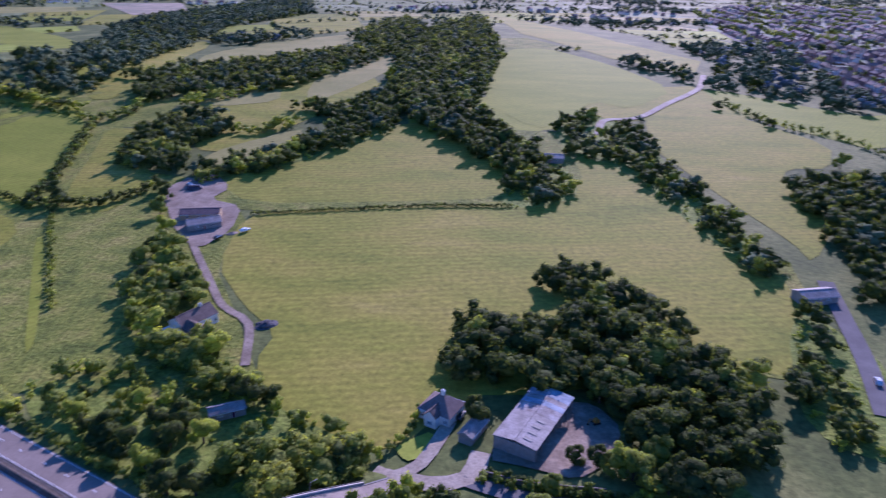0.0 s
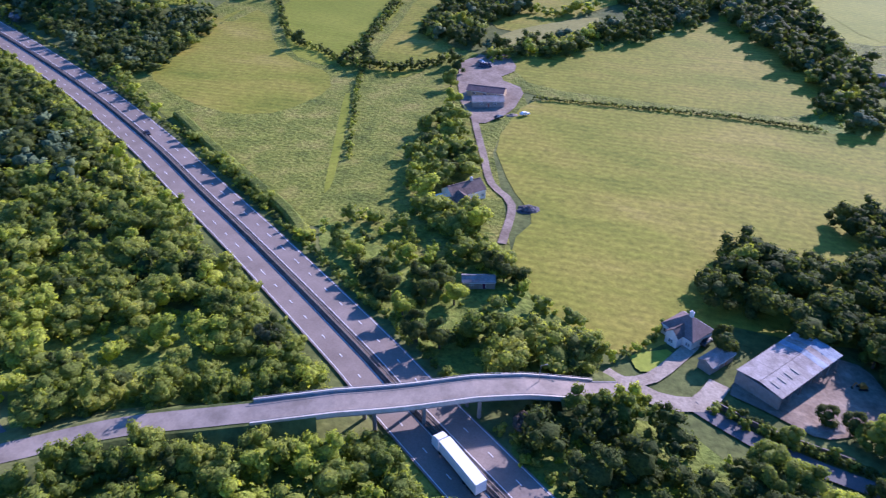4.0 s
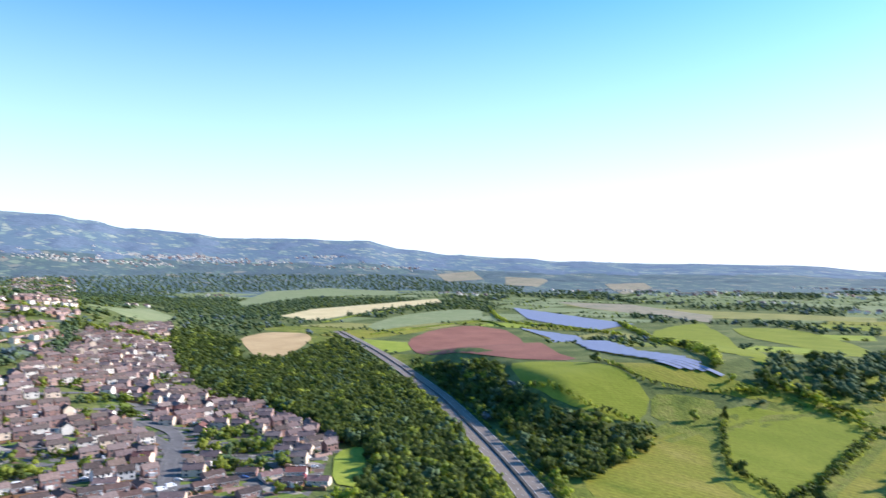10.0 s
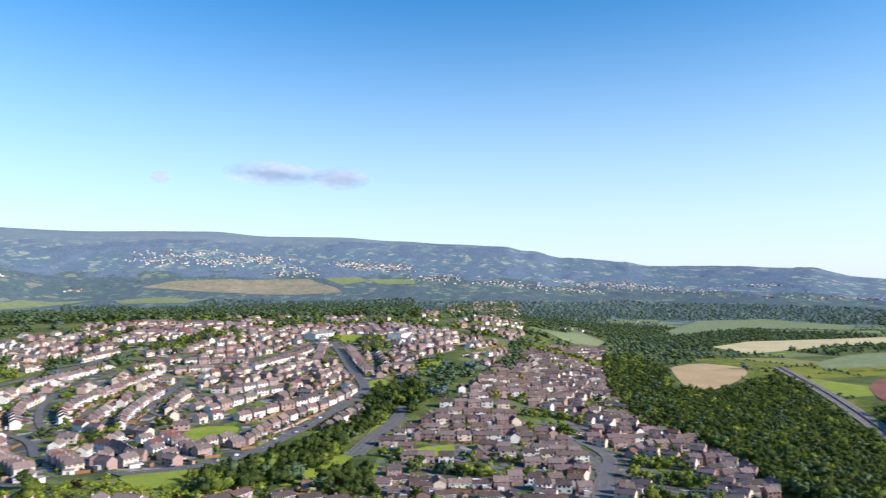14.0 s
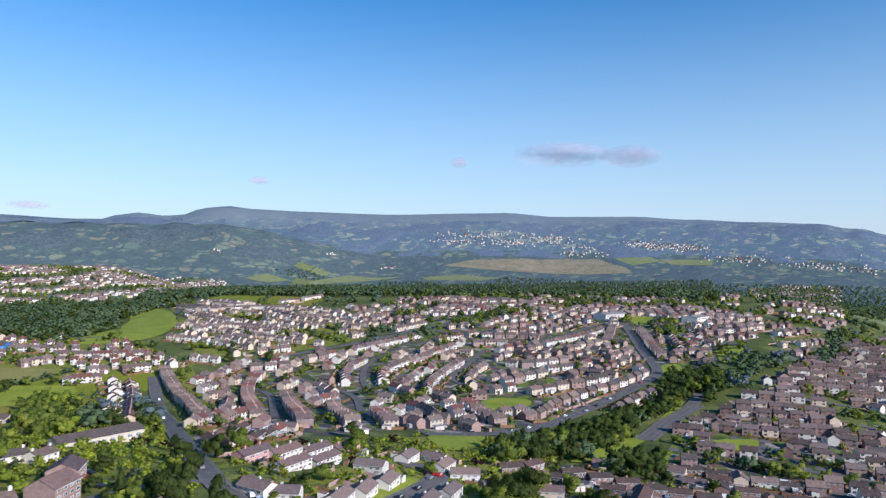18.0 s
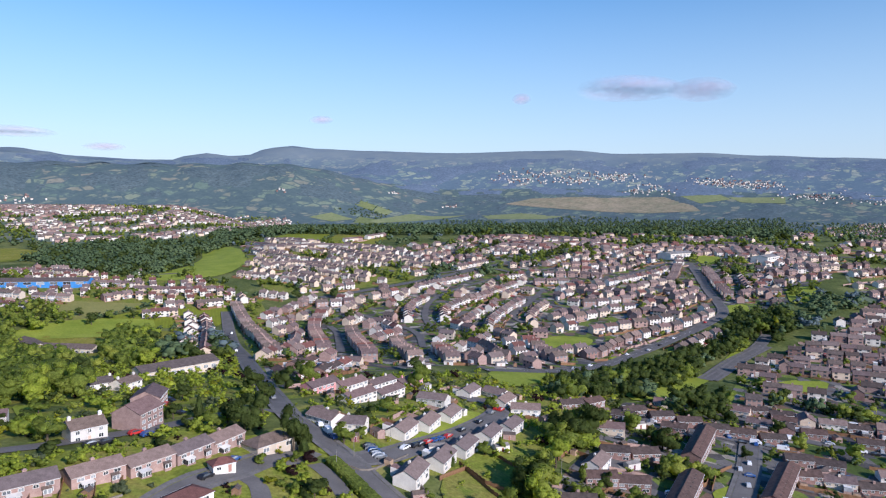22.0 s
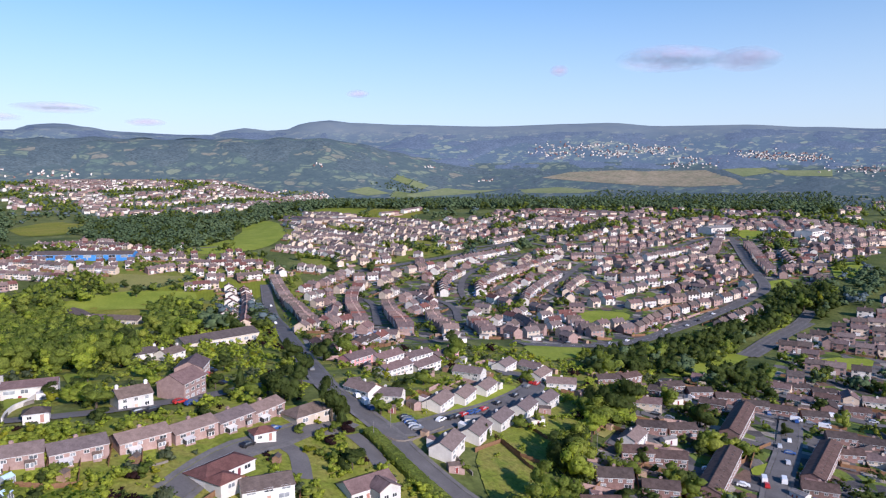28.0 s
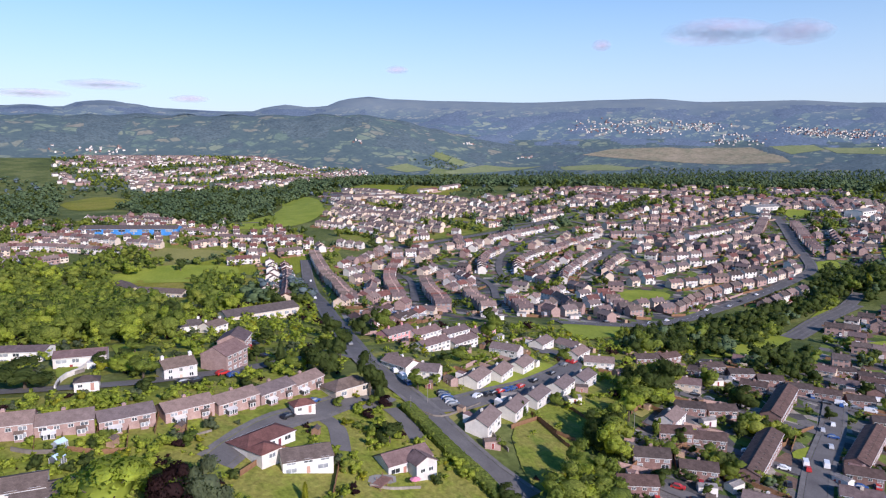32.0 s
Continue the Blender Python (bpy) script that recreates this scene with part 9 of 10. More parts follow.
def trunk_mesh(top, limbs):
    vs, fs = [], []
    def limb(p0, p1, r0, r1):
        b = len(vs)
        d = (Vector(p1) - Vector(p0)).normalized()
        u = d.orthogonal().normalized()
        w = d.cross(u)
        for p, r in ((p0, r0), (p1, r1)):
            vs.extend([tuple(Vector(p) + (u * math.cos(k * 1.047) + w * math.sin(k * 1.047)) * r) for k in range(6)])
        fs.extend([(b + k, b + (k + 1) % 6, b + 6 + (k + 1) % 6, b + 6 + k) for k in range(6)])
    limb((0, 0, -0.08), (0.01, 0, top), 0.04, 0.022)
    for k in range(limbs):
        a, h = k * 2.4, top * (0.55 + 0.1 * k)
        limb((0, 0, min(h, top)), (0.2 * math.cos(a), 0.2 * math.sin(a), h + 0.28), 0.018, 0.006)
    me = bpy.data.meshes.new("trunk")
    me.from_pydata(vs, [], fs)
    me.materials.append(MATS["bark"])
    return me


FAR_CROWN = {}
TRUNK, BARE = trunk_mesh(0.5, 4), trunk_mesh(0.8, 5)
round_crowns = [crown_template(rng, 3000, 0.027, 24, body=0.8) for _ in range(3)]
plain_crowns = [crown_template(rng, 230, 0.05, 12, body=0.88) for _ in range(3)]
narrow = lambda c: (c[0] * np.array([0.8, 0.8, 1.0]), c[1], c[2])
raised = lambda c: (c[0] * np.array([1.0, 1.0, 0.55]) + np.array([0, 0, 0.48]), c[1], c[2])
SPECIES = {
    "oak": ([crown_mesh("crown", c, m) for c, m in zip(round_crowns, ("foliage", "foliage_dark", "foliage_dark"))], TRUNK, "broad round-headed green tree in full leaf", "tree"),
    "oak_light": ([crown_mesh("crown", c, "foliage_light") for c in round_crowns], TRUNK, "bright fresh-green round-headed broadleaf tree", "tree"),
    "purple": ([crown_mesh("crown", c, "foliage_purple") for c in round_crowns], TRUNK, "dark purple-leaved ornamental tree", "tree"),
    "willow": ([crown_mesh("crown", round_crowns[0], "foliage_grey")], TRUNK, "silvery grey-green willow tree", "tree"),
    "birch": ([crown_mesh("crown", narrow(round_crowns[1]), "foliage")], TRUNK, "slender light green garden tree", "tree"),
    "poplar": ([crown_mesh("crown", narrow(round_crowns[2]), "foliage_dark")], TRUNK, "tall narrow dark green poplar tree", "tree"),
    "poplar_yellow": ([crown_mesh("crown", narrow(round_crowns[2]), "foliage_yellow")], TRUNK, "tall narrow yellow-green poplar tree", "tree"),
    "shrub_yellow": ([crown_mesh("crown", round_crowns[1], "foliage_yellow")], TRUNK, "clipped golden-yellow garden shrub", "shrub"),
    "fir": ([crown_mesh("crown", cone_crown(700, 0.04, 0.8), "foliage_dark")], TRUNK, "tall dark conifer with drooping boughs", "conifer"),
    "pine": ([crown_mesh("crown", raised(round_crowns[0]), "foliage_dark")], BARE, "tall pine with a high dark crown on a bare trunk", "conifer"),
    "cypress_yellow": ([crown_mesh("crown", cone_crown(400, 0.05, 0.5), "foliage_yellow")], TRUNK, "golden cypress cone in a garden", "conifer"),
    "cedar": ([crown_mesh("crown", c, "foliage_dark") for c in round_crowns], TRUNK, "large dark evergreen tree with spreading boughs", "conifer"),
    "dead": ([crown_mesh("crown", round_crowns[0], "bark")], BARE, "bare brown dead shrub", "shrub"),
}


def plant(kind, x, y, h, w):
    crowns, trunk, label, category = SPECIES[kind]
    root = tagged(new("tree" if category != "shrub" else "shrub"), label, category)
    root.matrix_basis = pose(x, y, ground(x, y) - 0.02 * h, 0, 0, rng.uniform(0, 360)) @ Matrix.Diagonal((w, w, h, 1))
    add("trunk", trunk, Matrix(), root)
    k = int(rng.integers(len(crowns)))
    if math.hypot(x, y) > 320 and len(crowns) == 3:
        if (kind, k) not in FAR_CROWN:
            FAR_CROWN[(kind, k)] = crown_mesh("crown", plain_crowns[k], crowns[k].materials[0].name)
        add("crown", FAR_CROWN[(kind, k)], Matrix(), root)
    else:
        add("crown", crowns[k], Matrix(), root)


for kind, x, y, h, w in TREES:
    plant(kind, x, y, h, w)
# shrubs in the near gardens
SHRUBS = [("near_gardens", MORE_GRASS[0][2], 4.7, 1.3, 5.2), ("back_gardens", FIELDS[-4][2], 2.35, 0.8, 4.2), ("row_gardens", FIELDS[-1][2], 5.5, 0.8, 3.0), ("estate_gardens", ZONES[4][4], 4.6, 1.0, 4.6)]
for name, poly, gap, lo, hi in SHRUBS:
    forest("garden_shrubs", scatter(poly, gap, lo, hi, 0.66, 1.25), ["foliage_dark", "foliage"] if name == "estate_gardens" else ["foliage_light", "foliage", "foliage_dark", "foliage_yellow", "foliage_purple", "foliage_grey", "foliage_light"], "mixed garden shrubs and small trees", "shrubs")

# ---- vehicles ----
material("tyre", [(0.3, (0.02, 0.02, 0.02)), (0.7, (0.03, 0.03, 0.03))], 3.0, 2, rough=0.9)


def prism(prof, half, taper=0.0):
    """A side outline (y, z, narrowing) carried across the width."""
    n = len(prof)
    vs = [(s * (half - k), y, z) for s in (-1, 1) for y, z, k in prof]
    fs = [tuple(range(n)), tuple(reversed(range(n, 2 * n)))] + [(i, n + i, n + (i + 1) % n, (i + 1) % n) for i in range(n)]
    return vs, fs


def wheel_data(r, t):
    vs, fs = [], []
    for x, q in ((-t / 2, r * 0.9), (-t / 2 + 0.03, r), (t / 2 - 0.03, r), (t / 2, r * 0.9)):
        vs += [(x, q * math.cos(k * math.pi / 6), q * math.sin(k * math.pi / 6)) for k in range(12)]
    for i in range(3):
        fs += [(12 * i + k, 12 * i + (k + 1) % 12, 12 * i + 12 + (k + 1) % 12, 12 * i + 12 + k) for k in range(12)]
    fs += [tuple(reversed(range(12))), tuple(range(36, 48))]
    me = bpy.data.meshes.new("wheel")
    me.from_pydata(vs, [], fs)
    me.materials.append(MATS["tyre"])
    return me


WHEEL, LORRY_WHEEL = wheel_data(0.31, 0.2), wheel_data(0.5, 0.3)


def car_template(paint, van):
    root = tagged(new("van" if van else "car"), ("white panel van" if van else paint + " hatchback car") + " parked at the roadside", "van" if van else "car", group="parked vehicles")
    if van:
        body = [(-2.5, 0.3, 0), (2.4, 0.3, 0), (2.5, 0.9, 0.03), (1.75, 1.1, 0.06), (1.25, 1.95, 0.14), (-2.4, 2.0, 0.12), (-2.5, 1.0, 0.03)]
        glass = [(1.3, 1.15, 0.03), (1.72, 1.13, 0.03), (1.3, 1.8, 0.1), (0.55, 1.82, 0.1), (0.55, 1.15, 0.03)]
        half, axle = 0.96, (-1.6, 1.65)
    else:
        body = [(-2.05, 0.28, 0.03), (2.0, 0.28, 0.03), (2.08, 0.55, 0.05), (1.95, 0.78, 0.08), (1.0, 0.9, 0.06), (0.35, 1.38, 0.2), (-1.1, 1.43, 0.2), (-1.9, 0.98, 0.1), (-2.1, 0.6, 0.05)]
        glass = [(0.95, 0.93, 0.03), (0.36, 1.33, 0.16), (-1.08, 1.38, 0.16), (-1.7, 1.0, 0.04), (-1.2, 0.93, 0.02)]
        half, axle = 0.87, (-1.28, 1.3)
    mesh_object("body", *prism(body, half), "car_" + paint, parent=root)
    gv, gf = prism(glass, half + 0.012)
    mesh_object("glass", gv, gf, "window_glass", parent=root)
    for y in axle:
        for x in (-half + 0.1, half - 0.1):
            add("wheel", WHEEL, pose(x, y, 0.31), root)
    return root


CAR_KINDS = {}
for col, x, y, turn in CARS:
    van = col == "white_van"
    m = pose(x, y, lifted(x, y, 0.3) + 0.02, 0, 0, turn - 90)
    if col not in CAR_KINDS:
        CAR_KINDS[col] = car_template("white" if van else col, van)
        CAR_KINDS[col].matrix_basis = m
    else:
        copy_thing(CAR_KINDS[col], m)
# cars parked along the town streets
for run in street_lines:
    pts = list(sides(smooth_line(run, 11)))
    for q, s in pts:
        if math.hypot(*q) < 420 and rng.random() < 0.45:
            side = 1 if rng.random() < 0.5 else -1
            p = q + s * side * 2.0
            k = list(CAR_KINDS)[int(rng.integers(len(CAR_KINDS)))]
            copy_thing(CAR_KINDS[k], pose(p.x, p.y, lifted(p.x, p.y, 0.24) + 0.02, 0, 0, math.degrees(math.atan2(-s.x, s.y)) - 90 + 0.0))


def build_lorry():
    root = tagged(new("lorry"), "articulated lorry with a long pale box trailer on the carriageway", "lorry")
    vs, fs = [], []
    box(vs, fs, -1.25, 1.25, -8.0, 4.6, 1.1, 3.95)
    mesh_object("trailer", vs, fs, "car_white", parent=root)
    vs, fs = [], []
    box(vs, fs, -1.2, 1.2, -7.9, 4.5, 0.75, 1.09)
    mesh_object("chassis", vs, fs, "tarmac_dark", parent=root)
    mesh_object("cab", *prism([(5.1, 0.5, 0), (7.4, 0.5, 0), (7.5, 1.5, 0.02), (7.25, 2.9, 0.08), (6.6, 3.5, 0.12), (5.1, 3.7, 0.1)], 1.22), "car_white", parent=root)
    mesh_object("windscreen", *prism([(7.2, 1.75, 0.05), (7.5, 1.75, 0.05), (7.32, 2.8, 0.1), (7.0, 2.8, 0.1)], 1.2), "window_glass", parent=root)
    for y in (-6.6, -5.3, -4.0, 4.6, 6.6):
        for x in (-1.05, 1.05):
            add("wheel", LORRY_WHEEL, pose(x, y, 0.5), root)
    a, b = Vector((-39.4, 89.4)), Vector((-29.7, 83.1))
    d = (a - b).normalized()
    c = (a + b) / 2 + Vector((d.y, -d.x)) * 0.0
    root.matrix_basis = pose(c.x, c.y, lifted(c.x, c.y, 0.36), 0, 0, math.degrees(math.atan2(-d.x, d.y)))


build_lorry()


def build_digger():
    material("digger_yellow", [(0.3, (0.3, 0.13, 0.03)), (0.7, (0.45, 0.2, 0.04))], 2, 3, rough=0.6)
    root = tagged(new("digger"), "small rusty orange excavator standing in the yard", "excavator")
    mesh_object("cab", *prism([(-1.3, 0.9, 0), (1.0, 0.9, 0), (1.0, 1.7, 0), (0.4, 2.6, 0.1), (-0.6, 2.6, 0.1), (-1.3, 1.8, 0)], 0.9), "digger_yellow", parent=root)
    for s in (-1, 1):
        vs, fs = [], []
        box(vs, fs, s * 1.0 - 0.25, s * 1.0 + 0.25, -1.6, 1.6, 0.0, 0.8)
        mesh_object("track", vs, fs, "tyre", parent=root)
    mesh_object("boom", *prism([(0.8, 1.3, 0), (1.0, 1.1, 0), (3.0, 3.0, 0), (2.8, 3.2, 0)], 0.15), "digger_yellow", parent=root)
    mesh_object("arm", *prism([(2.75, 3.1, 0), (3.05, 3.1, 0), (3.6, 0.7, 0), (3.4, 0.6, 0)], 0.13), "digger_yellow", parent=root)
    mesh_object("bucket", *prism([(3.2, 0.1, 0), (3.9, 0.2, 0), (3.8, 0.8, 0), (3.4, 0.8, 0)], 0.45), "tyre", parent=root)
    root.matrix_basis = pose(40.5, 149.0, ground(40.5, 149) + 0.2, 0, 0, 110) @ Matrix.Scale(0.65, 4)


build_digger()


def bale_stack(x, y, turn):
    """Round bales in dark blue wrap, laid in two rows and a half row on top."""
    material("bale_wrap", [(0.3, (0.03, 0.035, 0.06)), (0.7, (0.06, 0.07, 0.11))], 1.5, 3, rough=0.4, spec=0.4)
    spots = [(i * 1.45, j * 1.5, 0.65) for i in range(5) for j in range(2)] + [(0.7 + i * 1.45, 0.75, 1.75) for i in range(4)]
    c, s = math.cos(radians(turn)), math.sin(radians(turn))
    for u, v, z in spots:
        vs, fs = [], []
        for k, (r, h) in enumerate(((0.55, -0.62), (0.68, -0.52), (0.68, 0.52), (0.55, 0.62))):
            vs += [(r * math.cos(q * math.pi / 6), h, r * math.sin(q * math.pi / 6)) for q in range(12)]
        fs = [(12 * k + q, 12 * k + (q + 1) % 12, 12 * k + 12 + (q + 1) % 12, 12 * k + 12 + q) for k in range(3) for q in range(12)]
        fs += [tuple(reversed(range(12))), tuple(range(36, 48))]
        ob = mesh_object("hay_bale", vs, fs, "bale_wrap", smooth=True)
        px, py = x + u * c - v * s, y + u * s + v * c
        ob.matrix_basis = pose(px, py, ground(x, y) + z + 0.2, 0, 0, turn)
        tagged(ob, "round hay bale in dark blue plastic wrap", "hay bale", group="stack of hay bales")


def heap(name, x, y, w, h, mat, label, category):
    """A low uneven heap."""
    vs, fs, n = [], [], 14
    for i in range(6):
        f = i / 5
        for k in range(n):
            a = 2 * math.pi * k / n
            r = w * (1 - f) ** 0.8 * (1 + 0.3 * noise.noise((math.cos(a) * 2 + x, math.sin(a) * 2, f * 3)))
            vs.append((r * math.cos(a), 0.7 * r * math.sin(a), h * f ** 0.8 * (1 + 0.3 * noise.noise((a, f * 4, y))) - 0.2))
    for i in range(5):
        fs += [(n * i + k, n * i + (k + 1) % n, n * i + n + (k + 1) % n, n * i + n + k) for k in range(n)]
    ob = mesh_object(name, vs, fs, mat)
    ob.matrix_basis = pose(x, y, ground(x, y) + 0.1, 0, 0, 30)
    return tagged(ob, label, category)


bale_stack(-124.1, 322.3, 20)


material("spoil", [(0.3, (0.05, 0.045, 0.045)), (0.7, (0.16, 0.15, 0.15))], 0.6, 6, fine=(2, 0.5), bump=0.3)
heap("spoil_mound", -56.7, 198.1, 4.5, 1.8, "spoil", "dark heap of spoil at the field edge", "mound")
heap("spoil_mound", -121.0, 324.0, 5, 1.2, "spoil", "dark heap of tyres in the farm yard", "mound")
heap("earth_mound", -89.0, 273.0, 3, 1.0, "dirt", "earth heap by the farm track", "mound")
heap("rubble_mound", 33.7, 131.9, 4, 1.2, "concrete", "rubble heap in the works yard", "mound")

# ---- walls, fences, lamp posts ----
vs, fs = [], []
box(vs, fs, -0.88, 0.88, -0.025, 0.025, 0.05, 1.0)
PANEL = bpy.data.meshes.new("panel")
PANEL.from_pydata(vs, [], fs)
PANEL.materials.append(MATS["fence_wood"])
vs, fs = [], []
box(vs, fs, -0.05, 0.05, -0.05, 0.05, -0.4, 1.05)
POST = bpy.data.meshes.new("post")
POST.from_pydata(vs, [], fs)
POST.materials.append(MATS["fence_wood"])


def fence(line, high):
    root = tagged(new("fence"), "brown wooden garden fence of panels between posts", "fence")
    pts = []
    for a, b in zip(line, line[1:]):
        k = max(1, round(math.dist(a, b) / 1.85))
        pts += [(a[0] + (b[0] - a[0]) * i / k, a[1] + (b[1] - a[1]) * i / k) for i in range(k)]
    pts.append(line[-1])
    for a, b in zip(pts, pts[1:]):
        x, y = (a[0] + b[0]) / 2, (a[1] + b[1]) / 2
        t = math.degrees(math.atan2(b[1] - a[1], b[0] - a[0]))
        k = math.dist(a, b) / 1.85
        add("panel", PANEL, pose(x, y, ground(x, y), 0, 0, t) @ Matrix.Diagonal((k, 1, high, 1)), root)
        add("post", POST, pose(*a, ground(*a), 0, 0, t) @ Matrix.Diagonal((1, 1, high, 1)), root)


def swept_wall(name, line, high, thick, mat, label, category):
    vs, fs = [], []
    for q, s in sides(smooth_line(line, 2)):
        g = ground(q.x, q.y)
        for a, h in ((-0.5, -0.5), (-0.5, high), (0.5, high), (0.5, -0.5)):
            vs.append((q.x + s.x * a * thick, q.y + s.y * a * thick, g + h))
    n = len(vs) // 4
    for i in range(n - 1):
        fs += [(4 * i + k, 4 * i + (k + 1) % 4, 4 * i + 4 + (k + 1) % 4, 4 * i + 4 + k) for k in range(4)]
    fs += [(3, 2, 1, 0), tuple(range(4 * n - 4, 4 * n))]
    return tagged(mesh_object(name, vs, fs, mat), label, category)


for kind, high, thick, line in WALLS:
    if kind == "fence":
        fence(line, high)
    elif kind == "wall":
        swept_wall("garden_wall", line, high, thick, "concrete", "low pale masonry garden wall", "wall")
    else:
        forest("garden_hedge", hedge_spots(line, 1.2, high, thick), ["foliage", "foliage_dark"], "clipped green garden hedge", "hedge")

for x, y, h in WIRES:
    root = tagged(new("street_lamp"), "slim grey steel street lamp on a tall post", "street lamp", group="street lamps")
    vs, fs = [], []
    n = 8
    for z, r in ((-0.5, 0.09), (h * 0.5, 0.075), (h, 0.05)):
        vs += [(r * math.cos(k * math.pi / 4), r * math.sin(k * math.pi / 4), z) for k in range(n)]
    fs = [(n * i + k, n * i + (k + 1) % n, n * i + n + (k + 1) % n, n * i + n + k) for i in range(2) for k in range(n)]
    mesh_object("pole", vs, fs, "steel", parent=root)
    vs, fs = [], []
    box(vs, fs, -0.03, 1.2, -0.03, 0.03, h - 0.06, h)
    mesh_object("arm", vs, fs, "steel", parent=root)
    vs, fs = [], []
    box(vs, fs, 1.1, 1.7, -0.1, 0.1, h - 0.1, h + 0.03)
    mesh_object("lantern", vs, fs, "steel", parent=root)
    root.matrix_basis = pose(x, y, ground(x, y), 0, 0, 40)

swept_wall("garden_wall", [(-82.8, -189.4), (-86.3, -194.8), (-90.6, -199.4), (-94.9, -201.8), (-99.3, -206.0)], 1.5, 0.35, "render_white", "curved white rendered retaining wall beside the drive", "wall")

# ---- clouds ----
def cloud_material():
    """Thin vapour: dense in the middle, fading out ragged towards the rim."""
    m = material("cloud", [(0.3, (0.46, 0.37, 0.46)), (0.7, (0.56, 0.46, 0.56))], 0.004, 4, rough=1.0, spec=0.0)
    nt = m.node_tree
    spot = nt.nodes.new("ShaderNodeMapping")
    spot.inputs["Location"].default_value = (-1, 0, -1)
    spot.inputs["Scale"].default_value = (2, 0, 2)
    nt.links.new(nt.nodes.new("ShaderNodeTexCoord").outputs["Generated"], spot.inputs[0])
    ball = nt.nodes.new("ShaderNodeTexGradient")
    ball.gradient_type = 'SPHERICAL'
    nt.links.new(spot.outputs[0], ball.inputs[0])
    wisps = ramp(nt, texture(nt, 0.012, 5, 0.6, (1, 1, 2.5)), [(0.3, (0.35, 0.35, 0.35)), (0.7, (1.5, 1.5, 1.5))])
    thin = ramp(nt, mixed(nt, ball.outputs[0], wisps, 1.0, 'MULTIPLY'), [(0.02, (0, 0, 0)), (0.3, (0.17, 0.17, 0.17)), (0.8, (0.36, 0.36, 0.36))])
    nt.links.new(thin, nt.nodes["Principled BSDF"].inputs["Alpha"])


cloud_material()


def cloud(az, el, wide, thick):
    a, e = radians(az), radians(el)
    m, rows = 32, 14
    vs = []
    for r in range(rows + 1):
        t = math.pi * r / rows
        for q in range(m):
            u = 2 * math.pi * q / m
            w = 1 + 0.12 * noise.noise((az + math.cos(u), math.sin(u), t))
            z = math.cos(t) * w
            vs.append((math.sin(t) * math.cos(u) * w * wide / 2, math.sin(t) * math.sin(u) * w * wide / 4, z * thick * (0.6 if z > 0 else 0.4)))
    fs = [(m * r + q, m * r + (q + 1) % m, m * (r + 1) + (q + 1) % m, m * (r + 1) + q) for r in range(rows) for q in range(m)]
    ob = mesh_object("cloud", vs, fs, "cloud", smooth=True)
    d = 4400
    ob.matrix_basis = pose(-math.sin(a) * math.cos(e) * d, math.cos(a) * math.cos(e) * d, math.sin(e) * d + EYE, 0, 0, az)
    tagged(ob, "small flat pinkish cloud low in the blue sky", "cloud", kind="structure")


rng = np.random.default_rng(11)
cloud(106.1, 8.93, 660, 150)
cloud(100.7, 8.61, 400, 140)
cloud(151.94, 4.91, 460, 60)
cloud(156.58, 4.11, 420, 50)
cloud(146.2, 4.11, 240, 45)
cloud(130.36, 6.66, 150, 50)
cloud(114.3, 8.4, 120, 70)


# ---- sheds, greenhouses and garages in the gardens ----


def garden_shed(x, y, turn, w, d, h, wall, roof, label, name="garden_shed", category="shed"):
    root = tagged(new(name), label, category)
    mesh_object("wall", *gable(w, d, h, 0.5), wall, parent=root)
    mesh_object("roof", *gable_roof(w, d, h, 0.5, 0.12, 0.06), roof, parent=root)
    add("door", door_mesh(), pose(0, -d / 2, 0) @ Matrix.Diagonal((0.9, 1, 0.85, 1)), root)
    root.matrix_basis = pose(x, y, ground(x, y) + 0.05, 0, 0, turn)
    return root


SHED_KINDS = [("shed_wood", "tile_grey", "brown timber garden shed with a felt roof", 2.6, 2.0, 1.9, "garden_shed", "shed"), ("render_white", "sheet_roof", "pale garden garage with a flat grey roof", 5.4, 3.2, 2.2, "garage", "garage"),
              ("brick", "tile_grey", "small brick outhouse with a grey roof", 4.6, 3.0, 2.2, "outhouse", "outbuilding")]
done = 0
for x, y, r in HOUSE_SPOTS:
    if -420 < x < -150 and -215 < y < 30 and done < 100:
        a = rng.uniform(0, 6.28)
        px, py = x + 10.5 * math.cos(a), y + 10.5 * math.sin(a)
        if free(px, py, 1.0):
            wall, roof, label, w, d, h, name, cat = SHED_KINDS[int(rng.integers(3))]
            garden_shed(px, py, math.degrees(a) + 90, w, d, h, wall, roof, label, name, cat)
            take(px, py, 2)
            done += 1
# board fences between the estate gardens
lots = 0
for x, y, r in HOUSE_SPOTS:
    if -360 < x < -165 and -130 < y < 20 and lots < 42:
        a = rng.choice([0.4, 1.97])
        p0 = (x + 7.5 * math.cos(a), y + 7.5 * math.sin(a))
        p1 = (p0[0] + 11 * math.cos(a + 1.57), p0[1] + 11 * math.sin(a + 1.57))
        if not blocked(*p0, 0) and not blocked(*p1, 0):
            fence([p0, p1], 1.6)
            lots += 1


# ---- garden furniture of the near gardens ----
material("parasol_pink", [(0.3, (0.7, 0.22, 0.3)), (0.7, (0.82, 0.32, 0.4))], 1.0, 3, rough=0.7)
material("decking", [(0.3, (0.2, 0.11, 0.085)), (0.7, (0.3, 0.17, 0.13))], 0.8, 4, fine=(5, 0.3))


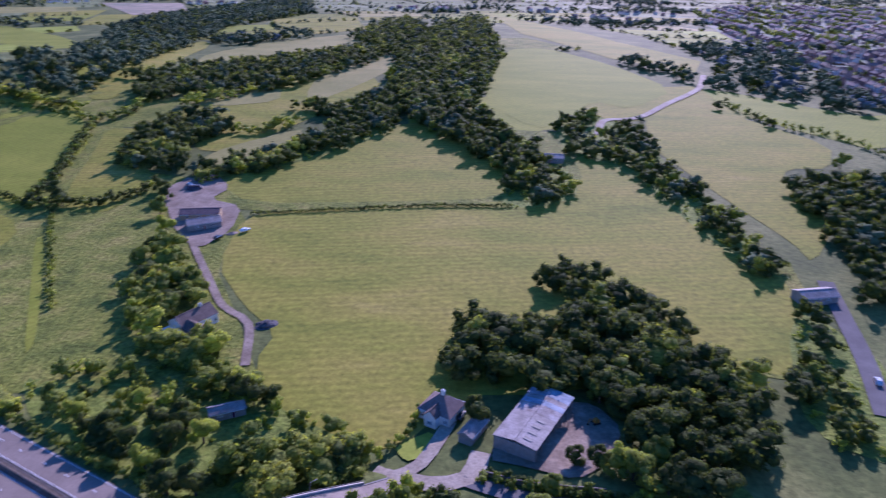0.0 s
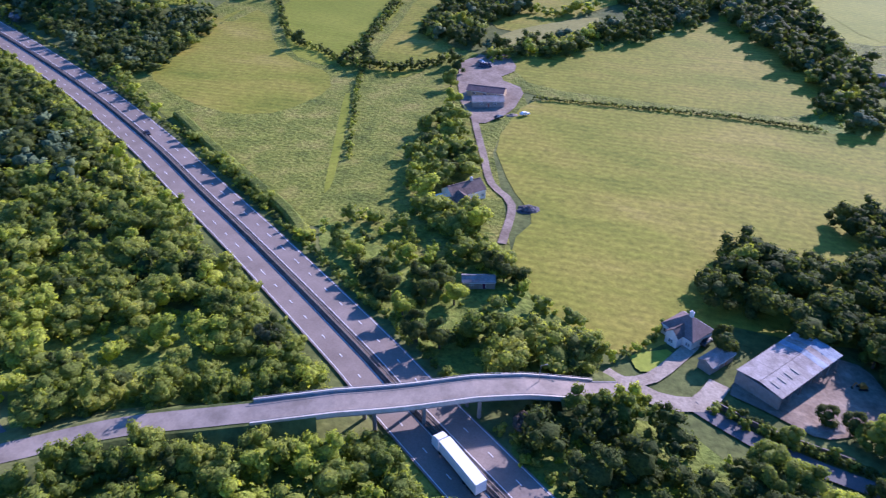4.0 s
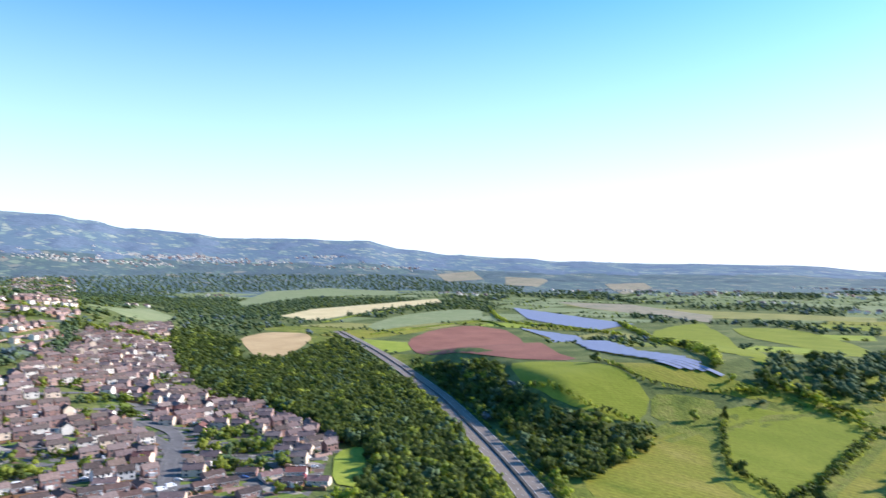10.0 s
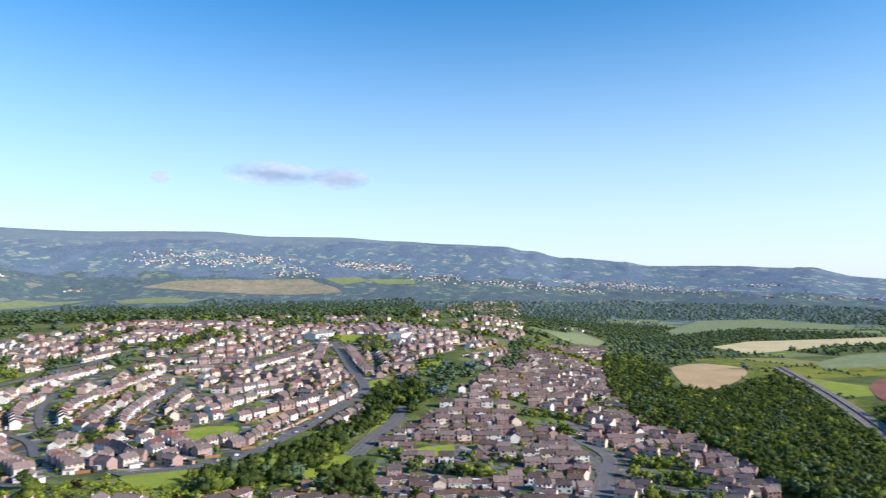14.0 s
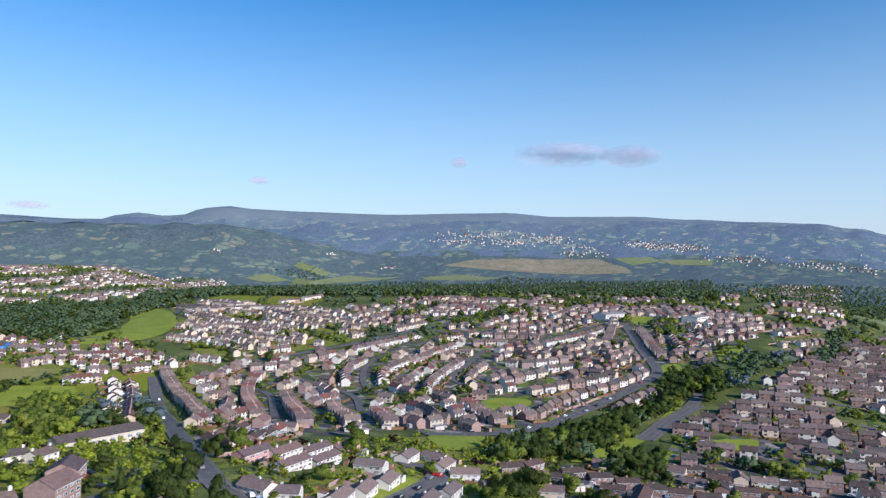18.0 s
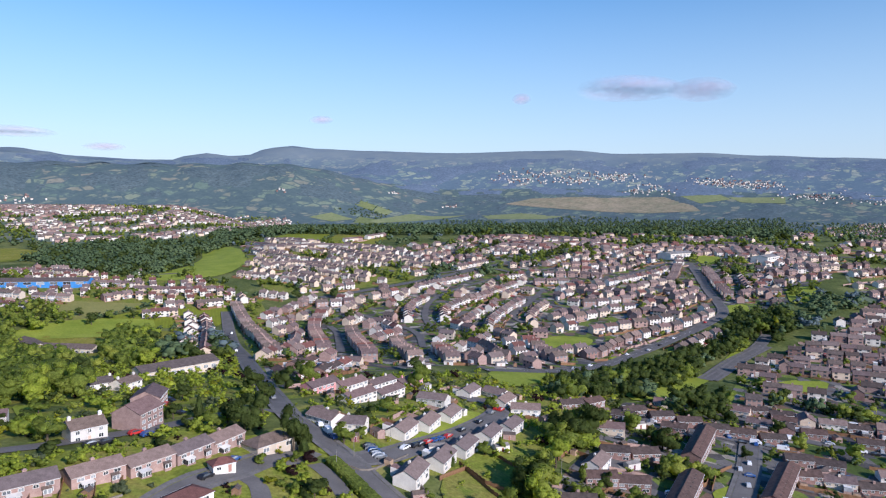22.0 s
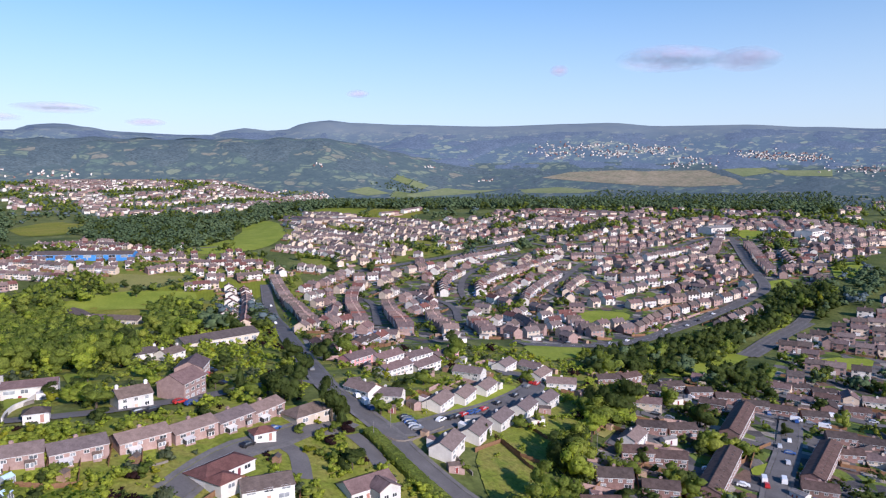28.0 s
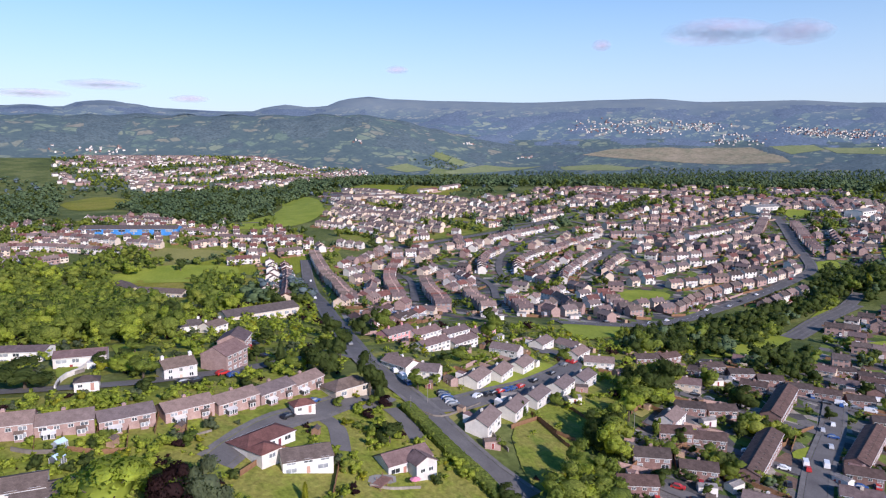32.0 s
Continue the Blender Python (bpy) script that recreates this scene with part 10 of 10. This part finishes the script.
def parasol(x, y):
    root = tagged(new("parasol"), "open pink garden parasol on a thin pole", "parasol")
    n = 8
    vs = [(0, 0, 2.5)] + [(1.4 * math.cos(a), 1.4 * math.sin(a), 1.95) for a in [k * math.pi / 4 for k in range(n)]]
    vs += [(0, 0, 2.45)] + [(1.4 * math.cos(a), 1.4 * math.sin(a), 1.88) for a in [k * math.pi / 4 for k in range(n)]]
    fs = [(0, 1 + k, 1 + (k + 1) % n) for k in range(n)] + [(9, 10 + (k + 1) % n, 10 + k) for k in range(n)]
    fs += [(1 + k, 10 + k, 10 + (k + 1) % n, 1 + (k + 1) % n) for k in range(n)]
    mesh_object("canopy", vs, fs, "parasol_pink", parent=root)
    vs, fs = [], []
    box(vs, fs, -0.03, 0.03, -0.03, 0.03, -0.1, 2.46)
    mesh_object("pole", vs, fs, "steel", parent=root)
    root.matrix_basis = pose(x, y, lifted(x, y, 0.2))


def greenhouse(x, y, turn):
    root = tagged(new("greenhouse"), "small white-framed glass greenhouse in a garden", "greenhouse")
    mesh_object("glazing", *gable(2.6, 2.0, 1.7, 0.6), "window_glass", parent=root)
    for px in (-1.3, -0.65, 0.0, 0.65, 1.3):
        for py in (-1.0, 1.0):
            vs, fs = [], []
            box(vs, fs, px - 0.04, px + 0.04, py - 0.04, py + 0.04, 0, 1.75)
            mesh_object("frame_bar", vs, fs, "paint_white", parent=root)
    mesh_object("roof", *gable_roof(2.6, 2.0, 1.7, 0.6, 0.05, 0.04), "pale_blue", parent=root)
    root.matrix_basis = pose(x, y, ground(x, y) + 0.05, 0, 0, turn)


def deck_platform(x, y, turn, w, d):
    root = tagged(new("garden_deck"), "raised red-brown timber deck with boards", "deck")
    n = int(d / 0.3)
    for k in range(n):
        vs, fs = [], []
        box(vs, fs, -w / 2, w / 2, -d / 2 + k * 0.3, -d / 2 + k * 0.3 + 0.27, 0.45, 0.55)
        mesh_object("board", vs, fs, "decking", parent=root)
    for px in (-w / 2 + 0.1, 0.0, w / 2 - 0.1):
        for py in (-d / 2 + 0.1, d / 2 - 0.1):
            vs, fs = [], []
            box(vs, fs, px - 0.06, px + 0.06, py - 0.06, py + 0.06, -1.0, 1.4 if py < 0 else 0.45)
            mesh_object("post", vs, fs, "decking", parent=root)
    root.matrix_basis = pose(x, y, lifted(x, y, 0.2), 0, 0, turn)


parasol(-126.3, -101.9)
greenhouse(-68.6, -156.4, 20)
greenhouse(-65.7, -151.2, 20)
greenhouse(-69.9, -163.7, 20)
deck_platform(-119.9, -107.1, 12, 6.0, 3.0)
garden_shed(-77.9, -151.4, 30, 2.4, 1.8, 1.9, "shed_wood", "tile_grey", "brown timber garden shed with a felt roof")
garden_shed(-93.4, -148.8, 30, 2.4, 1.8, 1.9, "shed_wood", "tile_grey", "brown timber garden shed with a felt roof")
garden_shed(-116.9, -152.9, 30, 2.4, 1.8, 1.9, "shed_wood", "tile_grey", "brown timber garden shed with a felt roof")
garden_shed(-121.3, -131.1, 30, 2.4, 1.8, 1.9, "shed_wood", "tile_grey", "brown timber garden shed with a felt roof")


for kind, ob in KINDS.items():
    if kind not in used:
        for o in (*ob.children_recursive, ob):
            bpy.data.objects.remove(o)
